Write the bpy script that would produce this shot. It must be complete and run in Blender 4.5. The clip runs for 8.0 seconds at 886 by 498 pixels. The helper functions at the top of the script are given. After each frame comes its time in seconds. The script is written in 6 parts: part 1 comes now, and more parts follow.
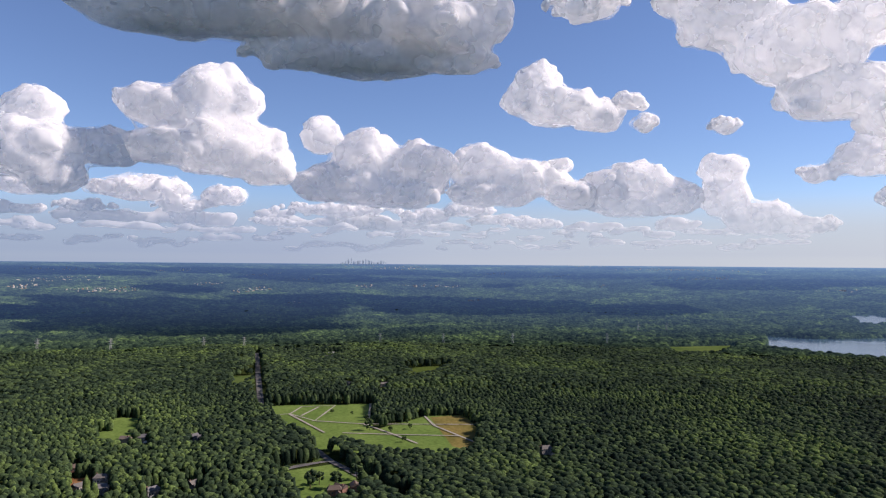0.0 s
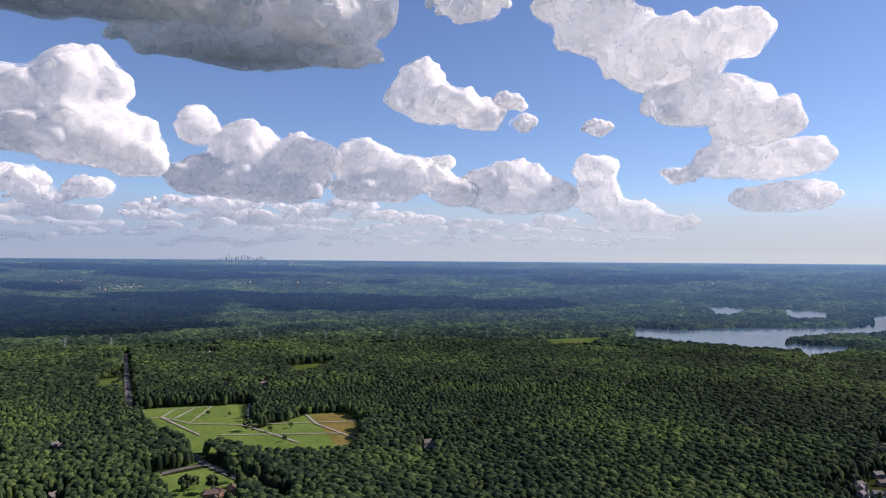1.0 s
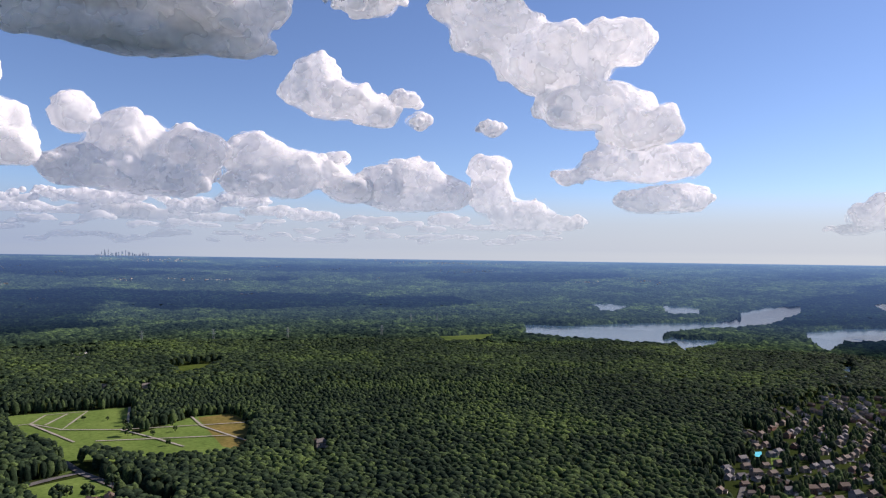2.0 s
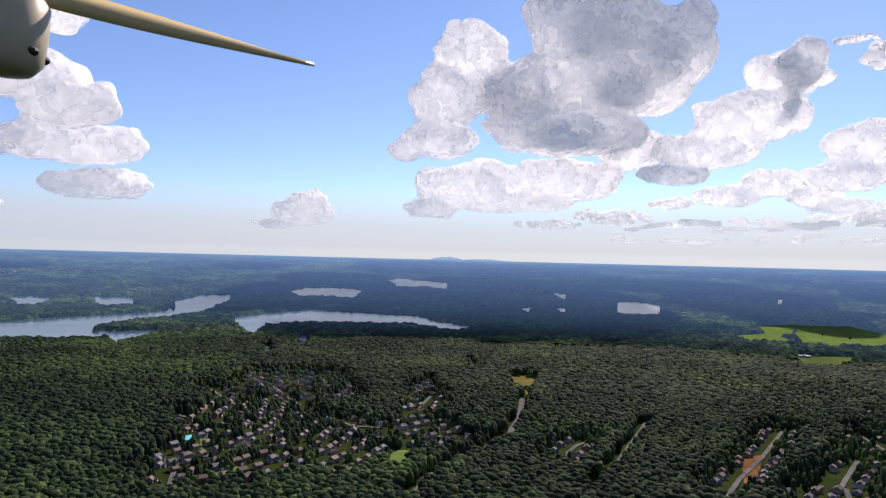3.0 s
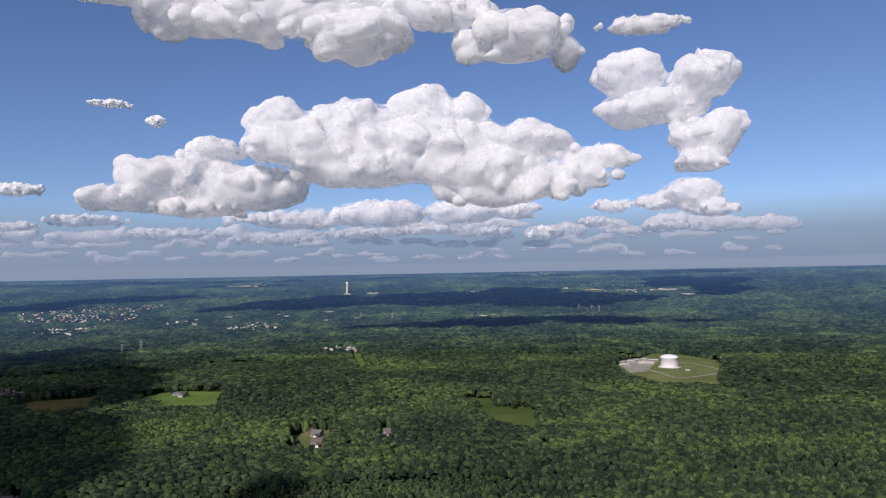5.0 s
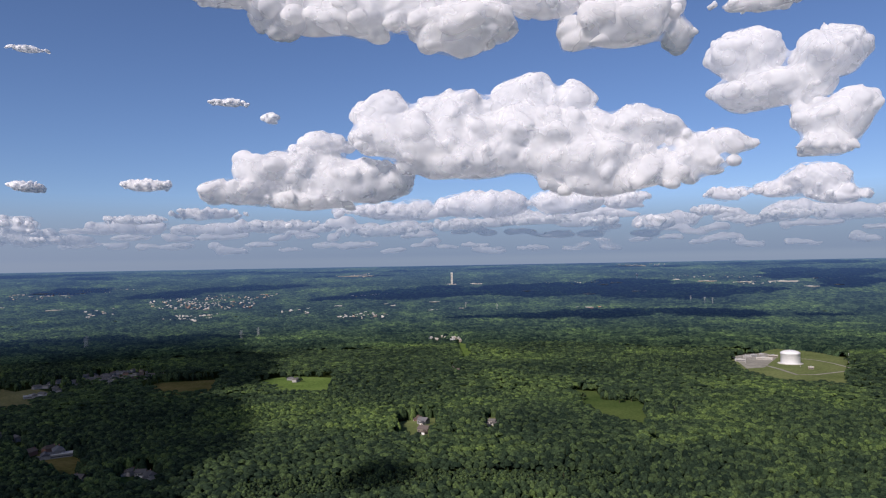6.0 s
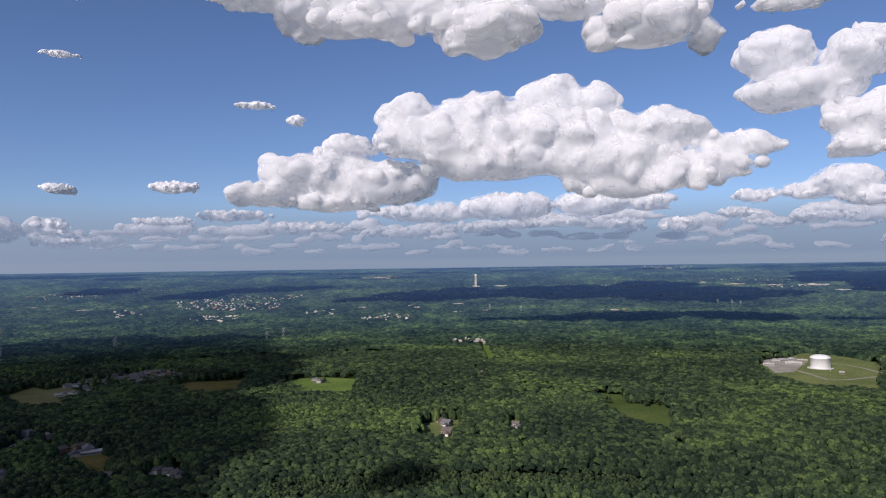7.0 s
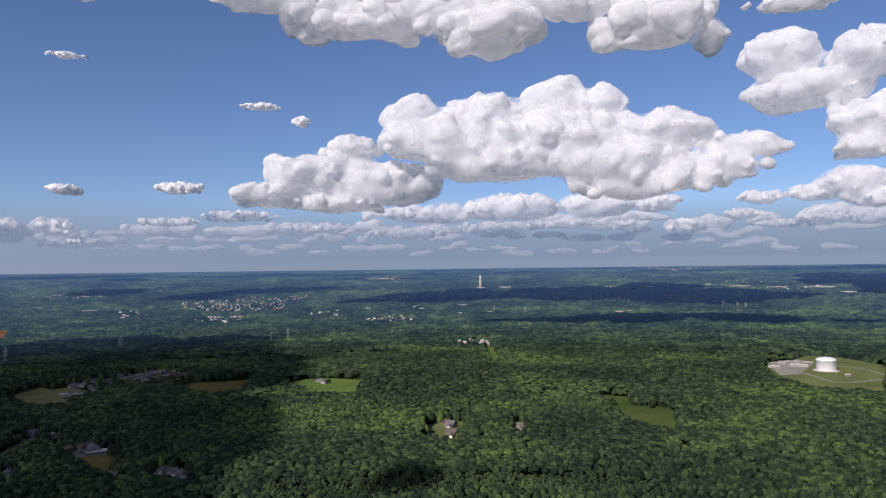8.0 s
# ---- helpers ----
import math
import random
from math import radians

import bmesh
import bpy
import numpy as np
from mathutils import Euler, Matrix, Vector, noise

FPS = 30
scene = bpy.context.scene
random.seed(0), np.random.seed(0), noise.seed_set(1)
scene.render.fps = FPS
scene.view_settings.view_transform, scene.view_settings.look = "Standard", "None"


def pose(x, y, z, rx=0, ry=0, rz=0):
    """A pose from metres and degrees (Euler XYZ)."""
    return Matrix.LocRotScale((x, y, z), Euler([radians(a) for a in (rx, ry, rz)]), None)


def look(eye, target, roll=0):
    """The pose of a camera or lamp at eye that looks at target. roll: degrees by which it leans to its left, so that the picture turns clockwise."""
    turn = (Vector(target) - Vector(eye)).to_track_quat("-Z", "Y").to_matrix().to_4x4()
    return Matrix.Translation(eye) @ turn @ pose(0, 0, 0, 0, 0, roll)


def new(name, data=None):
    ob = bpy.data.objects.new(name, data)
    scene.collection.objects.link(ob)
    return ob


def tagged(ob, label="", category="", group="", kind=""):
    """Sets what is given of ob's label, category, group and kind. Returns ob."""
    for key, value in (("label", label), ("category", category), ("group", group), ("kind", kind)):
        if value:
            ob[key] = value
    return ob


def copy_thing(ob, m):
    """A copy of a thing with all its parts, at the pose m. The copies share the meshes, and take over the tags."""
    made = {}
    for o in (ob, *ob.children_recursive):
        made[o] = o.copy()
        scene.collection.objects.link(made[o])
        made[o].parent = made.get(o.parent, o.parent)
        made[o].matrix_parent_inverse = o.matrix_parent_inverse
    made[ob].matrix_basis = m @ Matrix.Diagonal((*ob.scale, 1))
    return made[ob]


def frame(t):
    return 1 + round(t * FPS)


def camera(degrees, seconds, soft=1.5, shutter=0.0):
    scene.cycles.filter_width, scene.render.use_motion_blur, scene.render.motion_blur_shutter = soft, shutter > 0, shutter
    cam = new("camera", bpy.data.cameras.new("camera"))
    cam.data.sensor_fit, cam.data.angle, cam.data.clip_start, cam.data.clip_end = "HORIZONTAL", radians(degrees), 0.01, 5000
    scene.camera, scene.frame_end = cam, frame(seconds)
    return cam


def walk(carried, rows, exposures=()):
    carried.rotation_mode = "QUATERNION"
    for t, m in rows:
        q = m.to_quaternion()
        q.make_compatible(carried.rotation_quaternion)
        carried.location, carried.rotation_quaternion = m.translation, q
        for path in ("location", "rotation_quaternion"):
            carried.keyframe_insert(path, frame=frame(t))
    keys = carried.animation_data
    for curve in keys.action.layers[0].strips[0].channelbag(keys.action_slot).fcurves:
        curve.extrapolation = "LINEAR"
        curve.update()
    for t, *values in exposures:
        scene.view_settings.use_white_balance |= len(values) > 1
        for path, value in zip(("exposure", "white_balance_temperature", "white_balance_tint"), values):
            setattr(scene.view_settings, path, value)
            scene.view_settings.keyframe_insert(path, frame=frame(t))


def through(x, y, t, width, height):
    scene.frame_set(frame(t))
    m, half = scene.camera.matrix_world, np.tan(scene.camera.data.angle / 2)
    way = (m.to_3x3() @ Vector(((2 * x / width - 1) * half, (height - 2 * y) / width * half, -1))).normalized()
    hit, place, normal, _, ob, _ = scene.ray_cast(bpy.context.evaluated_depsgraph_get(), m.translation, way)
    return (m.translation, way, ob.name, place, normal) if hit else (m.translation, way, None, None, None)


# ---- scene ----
# ---- camera and its path ----
cam = camera(64.0, 8.0, soft=1.2)
EYE = 200.0
walk(cam, [(t, pose(x, y, EYE + z, 90 + tilt, lean, turn)) for t, x, y, z, turn, tilt, lean in (
    (0.0, 0.230, -0.052, -0.187, 0.07, 1.27, -0.44),
    (0.5, 0.230, -0.052, -0.187, -5.14, 1.15, -0.39),
    (1.0, 0.230, -0.052, -0.187, -9.35, 1.00, -0.43),
    (1.2, 0.230, -0.052, -0.187, -11.00, 0.97, -0.50),
    (2.3, 0.230, -0.052, -0.067, -21.50, 0.85, -0.85),
    (2.5, 0.207, -0.055, 0.003, -25.68, 0.84, -0.92),
    (2.6, 0.180, -0.053, 0.001, -29.90, 0.86, -1.00),
    (2.7, 0.146, -0.048, -0.002, -35.60, 0.88, -1.10),
    (2.8, 0.112, -0.041, -0.004, -42.24, 0.90, -1.16),
    (2.9, 0.076, -0.033, -0.003, -51.40, 0.88, -1.30),
    (3.0, 0.038, -0.019, -0.002, -61.26, 0.88, -1.44),
    (3.1, 0.000, 0.000, 0.000, -72.20, 0.97, -1.44),
    (3.2, 0.000, 0.000, 0.000, -83.75, 1.05, -1.45),
    (3.3, 0.000, 0.000, 0.000, -95.53, 1.04, -1.52),
    (3.4, 0.000, 0.000, 0.000, -107.32, 1.03, -1.60),
    (3.5, 0.000, 0.000, 0.000, -119.10, 1.02, -1.66),
    (3.6, 0.000, 0.000, 0.000, -130.92, 1.40, -1.55),
    (3.7, 0.000, 0.000, 0.000, -142.75, 1.85, -1.30),
    (3.8, 0.000, 0.000, 0.000, -154.57, 2.20, -0.90),
    (3.9, 0.000, 0.000, 0.000, -166.40, 2.35, -0.40),
    (4.0, 0.000, 0.000, 0.000, -178.22, 2.39, -0.03),
    (4.1, 0.000, 0.000, 0.000, -189.50, 2.38, 0.08),
    (4.2, 0.000, 0.000, 0.000, -200.64, 2.33, 0.20),
    (4.3, 0.000, 0.000, 0.000, -212.00, 2.20, 0.40),
    (4.4, 0.000, 0.000, 0.000, -222.90, 2.05, 0.60),
    (4.5, 0.000, 0.000, 0.000, -232.66, 1.93, 0.82),
    (4.6, 0.000, 0.000, 0.000, -240.30, 2.10, 1.00),
    (4.7, 0.000, 0.000, 0.000, -242.60, 2.20, 1.10),
    (5.2, 0.000, 0.000, 0.000, -238.20, 1.70, 1.05),
    (5.8, 0.000, 0.000, 0.000, -233.40, 1.35, 1.00),
    (6.0, 0.000, 0.000, 0.000, -232.13, 1.35, 0.99),
    (6.5, 0.000, 0.000, 0.000, -230.90, 1.46, 0.88),
    (7.0, 0.000, 0.000, 0.000, -230.20, 1.53, 0.81),
    (7.5, 0.000, 0.000, 0.000, -230.02, 1.57, 0.72),
    (8.0, 0.000, 0.000, 0.000, -229.83, 1.63, 0.68),)],
    exposures=((0, 0.58, 6700, 24), (2.3, 0.59, 6700, 24), (3.0, 0.68, 6700, 24), (3.5, 0.45, 6700, 24), (4.0, -0.25, 5750, 28), (4.5, 0.04, 6350, 22), (8, 0.06, 6350, 22)))

# ---- sky and sun ----
SUN_AZ, SUN_EL = radians(-85), radians(36)
TO_SUN = Vector((-math.sin(SUN_AZ) * math.cos(SUN_EL), math.cos(SUN_AZ) * math.cos(SUN_EL), math.sin(SUN_EL)))
world = bpy.data.worlds.new("sky")
scene.world = world
world.use_nodes = True
wn = world.node_tree.nodes
sky = wn.new("ShaderNodeTexSky")
sky.sky_type, sky.sun_disc = "NISHITA", False
sky.sun_elevation, sky.sun_rotation = SUN_EL, -SUN_AZ
sky.altitude, sky.air_density, sky.dust_density, sky.ozone_density = 1200, 1.0, 0.25, 6.0
world.node_tree.links.new(sky.outputs[0], wn["Background"].inputs[0])
wn["Background"].inputs[1].default_value = 0.088
sun_data = bpy.data.lights.new("sun", "SUN")
sun_data.energy, sun_data.angle, sun_data.color = 5.0, radians(0.6), (1.0, 0.94, 0.83)
sun = new("sun", sun_data)
sun.matrix_world = look(TO_SUN * 3000, (0, 0, 0))


# ---- materials ----
def material(name, rough=0.9, metal=0.0):
    mat = bpy.data.materials.new(name)
    mat.use_nodes = True
    nt = mat.node_tree
    bsdf = nt.nodes["Principled BSDF"]
    bsdf.inputs["Roughness"].default_value = rough
    bsdf.inputs["Metallic"].default_value = metal
    bsdf.inputs["Specular IOR Level"].default_value = 0.2
    return mat, nt, bsdf


def tex(nt, scale, detail=4.0, rough=0.6, coords=None):
    n = nt.nodes.new("ShaderNodeTexNoise")
    n.inputs["Scale"].default_value, n.inputs["Detail"].default_value, n.inputs["Roughness"].default_value = scale, detail, rough
    if coords is None:
        coords = nt.nodes.new("ShaderNodeNewGeometry").outputs["Position"]
    nt.links.new(coords, n.inputs["Vector"])
    return n.outputs["Fac"]


def ramp(nt, fac, *stops):
    n = nt.nodes.new("ShaderNodeValToRGB")
    els = n.color_ramp.elements
    while len(els) < len(stops):
        els.new(0.5)
    for el, (at, col) in zip(els, stops):
        el.position, el.color = at, (*col, 1)
    nt.links.new(fac, n.inputs[0])
    return n.outputs[0]


def mix(nt, a, b, fac=0.5, mode="MIX"):
    n = nt.nodes.new("ShaderNodeMix")
    n.data_type, n.blend_type = "RGBA", mode
    for sock, v in ((n.inputs[0], fac), (n.inputs[6], a), (n.inputs[7], b)):
        if hasattr(v, "is_linked"):
            nt.links.new(v, sock)
        elif isinstance(v, tuple):
            sock.default_value = (*v, 1)
        else:
            sock.default_value = v
    return n.outputs[2]


def bump(nt, bsdf, fac, strength, distance):
    n = nt.nodes.new("ShaderNodeBump")
    n.inputs["Strength"].default_value, n.inputs["Distance"].default_value = strength, distance
    nt.links.new(fac, n.inputs["Height"])
    nt.links.new(n.outputs[0], bsdf.inputs["Normal"])


def two_scale(name, dark, light, big, small, rough=0.9, relief=0.0, spread=(0.35, 0.65)):
    """A surface whose colour wanders between two tones at two scales (per metre)."""
    mat, nt, bsdf = material(name, rough)
    bsdf.inputs["Specular IOR Level"].default_value = 0.2 if rough < 0.5 else 0.0
    a = ramp(nt, tex(nt, big), (spread[0], dark), (spread[1], light))
    b = ramp(nt, tex(nt, small, 3), (0.3, (0.72, 0.72, 0.72)), (0.7, (1.15, 1.15, 1.15)))
    nt.links.new(mix(nt, a, b, 1.0, "MULTIPLY"), bsdf.inputs["Base Color"])
    if relief:
        bump(nt, bsdf, tex(nt, small, 3), 0.6, relief)
    return mat


GRASS = two_scale("pasture_grass", (0.048, 0.078, 0.023), (0.082, 0.112, 0.034), 0.012, 0.25, relief=0.15)
LAWN = two_scale("mown_grass", (0.075, 0.122, 0.030), (0.115, 0.168, 0.044), 0.014, 0.2, relief=0.1)
YARD = two_scale("yellow_grass", (0.098, 0.124, 0.045), (0.150, 0.173, 0.068), 0.015, 0.2, relief=0.1)
SCRUB = two_scale("scrub", (0.040, 0.064, 0.014), (0.072, 0.096, 0.024), 0.03, 0.3, relief=0.5)
HAY = two_scale("dry_grass", (0.130, 0.122, 0.048), (0.190, 0.172, 0.076), 0.015, 0.2, relief=0.1)
CLAY = two_scale("red_clay", (0.120, 0.054, 0.021), (0.216, 0.114, 0.054), 0.02, 0.2, relief=0.1)
GRAVEL = two_scale("gravel", (0.22, 0.21, 0.175), (0.31, 0.295, 0.25), 0.05, 0.8)
ASPHALT = two_scale("asphalt", (0.081, 0.081, 0.079), (0.144, 0.140, 0.135), 0.04, 0.6)
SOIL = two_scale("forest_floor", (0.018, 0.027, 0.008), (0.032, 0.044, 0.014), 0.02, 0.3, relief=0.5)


def foliage(name, island=True, distance=False):
    mat, nt, bsdf = material(name, 0.75)
    stands = ramp(nt, tex(nt, 0.0042, 3), (0.36, (0.023, 0.039, 0.024)), (0.5, (0.033, 0.054, 0.030)), (0.64, (0.058, 0.092, 0.037)))
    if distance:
        # darkened and blued: paints in shade between crowns and blue air
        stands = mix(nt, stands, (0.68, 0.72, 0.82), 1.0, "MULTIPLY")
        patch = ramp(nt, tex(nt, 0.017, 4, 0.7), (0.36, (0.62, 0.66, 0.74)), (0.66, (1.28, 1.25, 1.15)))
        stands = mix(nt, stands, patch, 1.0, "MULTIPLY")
    grain = ramp(nt, tex(nt, 0.4, 4, 0.75), (0.34, (0.32, 0.32, 0.36)), (0.66, (1.85, 1.85, 1.75)))
    col = mix(nt, stands, grain, 1.0, "MULTIPLY")
    if island:
        rnd = nt.nodes.new("ShaderNodeNewGeometry").outputs["Random Per Island"]
    else:
        crowns = nt.nodes.new("ShaderNodeTexVoronoi")
        crowns.inputs["Scale"].default_value = 0.085
        nt.links.new(nt.nodes.new("ShaderNodeNewGeometry").outputs["Position"], crowns.inputs["Vector"])
        split, turned = nt.nodes.new("ShaderNodeSeparateColor"), nt.nodes.new("ShaderNodeMath")
        nt.links.new(crowns.outputs["Color"], split.inputs[0])
        rnd = split.outputs[0]
        turned.operation, turned.inputs[0].default_value = "SUBTRACT", 1.0
        nt.links.new(crowns.outputs["Distance"], turned.inputs[1])
        dome = turned.outputs[0]
    tone = ramp(nt, rnd, (0.0, (0.45, 0.5, 0.58)), (0.5, (0.95, 0.95, 0.95)), (1.0, (2.0, 1.85, 1.3))) if island else ramp(nt, rnd, (0.0, (0.4, 0.45, 0.55)), (0.5, (0.95, 0.95, 0.95)), (1.0, (1.9, 1.8, 1.4)))
    col = mix(nt, col, tone, 1.0, "MULTIPLY")
    nt.links.new(col, bsdf.inputs["Base Color"])
    if not distance:
        # leaves let some light through
        on, leaf = nt.nodes.new("ShaderNodeBsdfTranslucent"), nt.nodes.new("ShaderNodeMixShader")
        nt.links.new(mix(nt, col, (1.25, 1.3, 0.75), 1.0, "MULTIPLY"), on.inputs[0])
        leaf.inputs[0].default_value = 0.28
        nt.links.new(bsdf.outputs[0], leaf.inputs[1])
        nt.links.new(on.outputs[0], leaf.inputs[2])
        nt.links.new(leaf.outputs[0], nt.nodes["Material Output"].inputs[0])
    bsdf.inputs["Specular IOR Level"].default_value = 0.0 if distance else 0.022
    bsdf.inputs["Diffuse Roughness"].default_value = 0.45
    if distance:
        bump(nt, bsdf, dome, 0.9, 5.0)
    else:
        bump(nt, bsdf, tex(nt, 0.5, 4, 0.75), 0.4, 1.6)
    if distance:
        # the far countryside: blue haze painted as glow, deeper blue the farther it lies
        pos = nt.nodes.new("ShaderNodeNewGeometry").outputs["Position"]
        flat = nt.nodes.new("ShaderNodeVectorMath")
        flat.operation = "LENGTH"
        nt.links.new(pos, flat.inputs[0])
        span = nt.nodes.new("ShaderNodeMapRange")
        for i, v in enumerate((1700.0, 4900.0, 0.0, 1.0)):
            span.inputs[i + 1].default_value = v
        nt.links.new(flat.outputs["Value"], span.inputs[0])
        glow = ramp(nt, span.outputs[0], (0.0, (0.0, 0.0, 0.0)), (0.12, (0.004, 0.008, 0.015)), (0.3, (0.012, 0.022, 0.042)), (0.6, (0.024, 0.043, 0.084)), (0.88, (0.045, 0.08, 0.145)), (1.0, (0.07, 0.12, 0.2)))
        # the painted haze glow is brighter towards the sun
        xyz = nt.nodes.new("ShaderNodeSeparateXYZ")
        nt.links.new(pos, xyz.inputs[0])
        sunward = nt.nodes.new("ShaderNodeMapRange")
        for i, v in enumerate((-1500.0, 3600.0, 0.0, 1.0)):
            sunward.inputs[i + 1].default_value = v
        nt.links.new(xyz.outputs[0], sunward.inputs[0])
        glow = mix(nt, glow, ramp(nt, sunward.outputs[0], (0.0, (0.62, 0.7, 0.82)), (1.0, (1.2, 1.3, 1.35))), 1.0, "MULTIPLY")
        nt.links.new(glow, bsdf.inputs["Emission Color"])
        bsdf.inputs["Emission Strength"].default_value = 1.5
    return mat


LEAVES = foliage("leaves")
HAZED_COUNTRY = foliage("haze_painted_countryside", island=False, distance=True)
BARK = two_scale("bark", (0.06, 0.045, 0.03), (0.13, 0.1, 0.07), 0.5, 4.0)


def water_material():
    mat, nt, bsdf = material("lake_water", 0.16)
    nt.links.new(ramp(nt, tex(nt, 0.004, 2), (0.35, (0.035, 0.075, 0.125)), (0.7, (0.05, 0.10, 0.155))), bsdf.inputs["Base Color"])
    bsdf.inputs["Specular IOR Level"].default_value = 0.5
    bump(nt, bsdf, tex(nt, 0.35, 3), 0.25, 0.3)
    return mat


WATER = water_material()
POOL = two_scale("pool_water", (0.05, 0.45, 0.5), (0.08, 0.55, 0.6), 0.1, 1.0, rough=0.1)


def paint(name, col, rough=0.7, metal=0.0):
    mat, nt, bsdf = material(name, rough, metal)
    rnd = nt.nodes.new("ShaderNodeObjectInfo").outputs["Random"]
    tone = ramp(nt, rnd, (0.0, (0.78, 0.78, 0.8)), (1.0, (1.12, 1.1, 1.05)))
    worn = ramp(nt, tex(nt, 0.6, 4), (0.3, (0.86, 0.85, 0.83)), (0.7, (1.05, 1.05, 1.05)))
    if rough >= 0.7:
        bsdf.inputs["Specular IOR Level"].default_value = 0.03
    nt.links.new(mix(nt, mix(nt, col, tone, 1.0, "MULTIPLY"), worn, 1.0, "MULTIPLY"), bsdf.inputs["Base Color"])
    return mat


WALLS = {"white": paint("white_siding", (0.40, 0.385, 0.36)), "tan": paint("tan_siding", (0.25, 0.215, 0.175)),
         "grey": paint("grey_siding", (0.24, 0.245, 0.25)), "brick": paint("red_brick", (0.21, 0.125, 0.10)),
         "blue": paint("blue_grey_cladding", (0.33, 0.42, 0.46)), "clay": paint("orange_brick", (0.50, 0.22, 0.12)), "pale": paint("cream_siding", (0.56, 0.54, 0.5))}
ROOFS = {"white": paint("grey_shingles", (0.125, 0.12, 0.117)), "tan": paint("brown_shingles", (0.135, 0.115, 0.103)),
         "grey": paint("slate_shingles", (0.13, 0.13, 0.138)), "brick": paint("dark_shingles", (0.12, 0.095, 0.082)),
         "blue": paint("metal_roof", (0.36, 0.38, 0.39), 0.6), "clay": paint("clay_roof", (0.42, 0.2, 0.12)), "pale": paint("pale_shingles", (0.33, 0.32, 0.31))}
# paler copies of ROOFS for far towns: their brightness is put into the colour
FAR_ROOFS = {k: paint("far_pale_" + k + "_roof", c) for k, c in (("white", (0.48, 0.475, 0.45)), ("pale", (0.5, 0.49, 0.47)), ("tan", (0.48, 0.44, 0.38)), ("grey", (0.40, 0.40, 0.41)), ("brick", (0.30, 0.24, 0.2)))}
FLAT_ROOF = paint("white_membrane_roof", (0.5, 0.49, 0.46))
GLASS = paint("dark_window_glass", (0.05, 0.06, 0.07), 0.08)
WHITE_STEEL = paint("white_painted_steel", (0.82, 0.82, 0.80), 0.45)
STEEL = paint("galvanised_steel", (0.42, 0.43, 0.43), 0.5, 0.4)
CONCRETE = paint("concrete", (0.46, 0.45, 0.42), 0.85)


def cloud_material(name, through, forward, gaps=0.0):
    """Thick vapour: it scatters light back, lets some through, and throws some on ahead."""
    mat = bpy.data.materials.new(name)
    mat.use_nodes = True
    nt = mat.node_tree
    nt.nodes.remove(nt.nodes["Principled BSDF"])
    back, on, ahead = nt.nodes.new("ShaderNodeBsdfDiffuse"), nt.nodes.new("ShaderNodeBsdfTranslucent"), nt.nodes.new("ShaderNodeBsdfRefraction")
    ahead.inputs["Roughness"].default_value, ahead.inputs["IOR"].default_value = 1.0, 1.3
    for node in (back, on, ahead):
        node.inputs[0].default_value = (0.99, 0.99, 0.99, 1)
    shell, both = nt.nodes.new("ShaderNodeMixShader"), nt.nodes.new("ShaderNodeMixShader")
    shell.inputs[0].default_value, both.inputs[0].default_value = through, forward
    nt.links.new(back.outputs[0], shell.inputs[1])
    nt.links.new(on.outputs[0], shell.inputs[2])
    nt.links.new(shell.outputs[0], both.inputs[1])
    nt.links.new(ahead.outputs[0], both.inputs[2])
    clear, last = nt.nodes.new("ShaderNodeBsdfTransparent"), nt.nodes.new("ShaderNodeMixShader")
    last.inputs[0].default_value = gaps
    nt.links.new(both.outputs[0], last.inputs[1])
    nt.links.new(clear.outputs[0], last.inputs[2])
    nt.links.new((last if gaps else both).outputs[0], nt.nodes["Material Output"].inputs[0])
    return mat


def veil_material(name, grain, least, most):
    """Thin torn vapour at a cloud's edge: mostly gaps, white where it is thicker."""
    mat = bpy.data.materials.new(name)
    mat.use_nodes = True
    nt = mat.node_tree
    nt.nodes.remove(nt.nodes["Principled BSDF"])
    dif, tra, mx = nt.nodes.new("ShaderNodeBsdfDiffuse"), nt.nodes.new("ShaderNodeBsdfTranslucent"), nt.nodes.new("ShaderNodeMixShader")
    dif.inputs[0].default_value, tra.inputs[0].default_value = (0.97, 0.97, 0.97, 1), (0.97, 0.97, 0.97, 1)
    mx.inputs[0].default_value = 0.5
    nt.links.new(dif.outputs[0], mx.inputs[1])
    nt.links.new(tra.outputs[0], mx.inputs[2])
    gap, over = nt.nodes.new("ShaderNodeBsdfTransparent"), nt.nodes.new("ShaderNodeMixShader")
    nt.links.new(ramp(nt, tex(nt, grain, 2.0, 0.5), (0.34, (least,) * 3), (0.66, (most,) * 3)), over.inputs[0])
    nt.links.new(gap.outputs[0], over.inputs[1])
    nt.links.new(mx.outputs[0], over.inputs[2])
    nt.links.new(over.outputs[0], nt.nodes["Material Output"].inputs[0])
    return mat


# BROAD's gaps let some sun through, lifting the shade of unseen clouds
BROAD = cloud_material("shade_cloud_vapour", 0.5, 0.2, 0.32)
# RAGGED is a brighter copy of CLOUD, so small clouds look lit
CLOUD, RAGGED = cloud_material("cloud_vapour", 0.6, 0.22), cloud_material("brighter_cloud_vapour", 0.45, 0.2)
LIGHT_BLOCK = two_scale("cloud_light_block", (0.72, 0.725, 0.73), (0.88, 0.88, 0.88), 0.006, 0.03, 1.0)
VEIL = veil_material("torn_vapour", 0.014, 0.04, 0.45)

# ---- lie of the land ----
FLAT_TO, EDGE, RISE = 2200.0, 4900.0, 199.3
NEAR_TO, MID_TO, FAR_TO = 1080.0, 1700.0, 2700.0


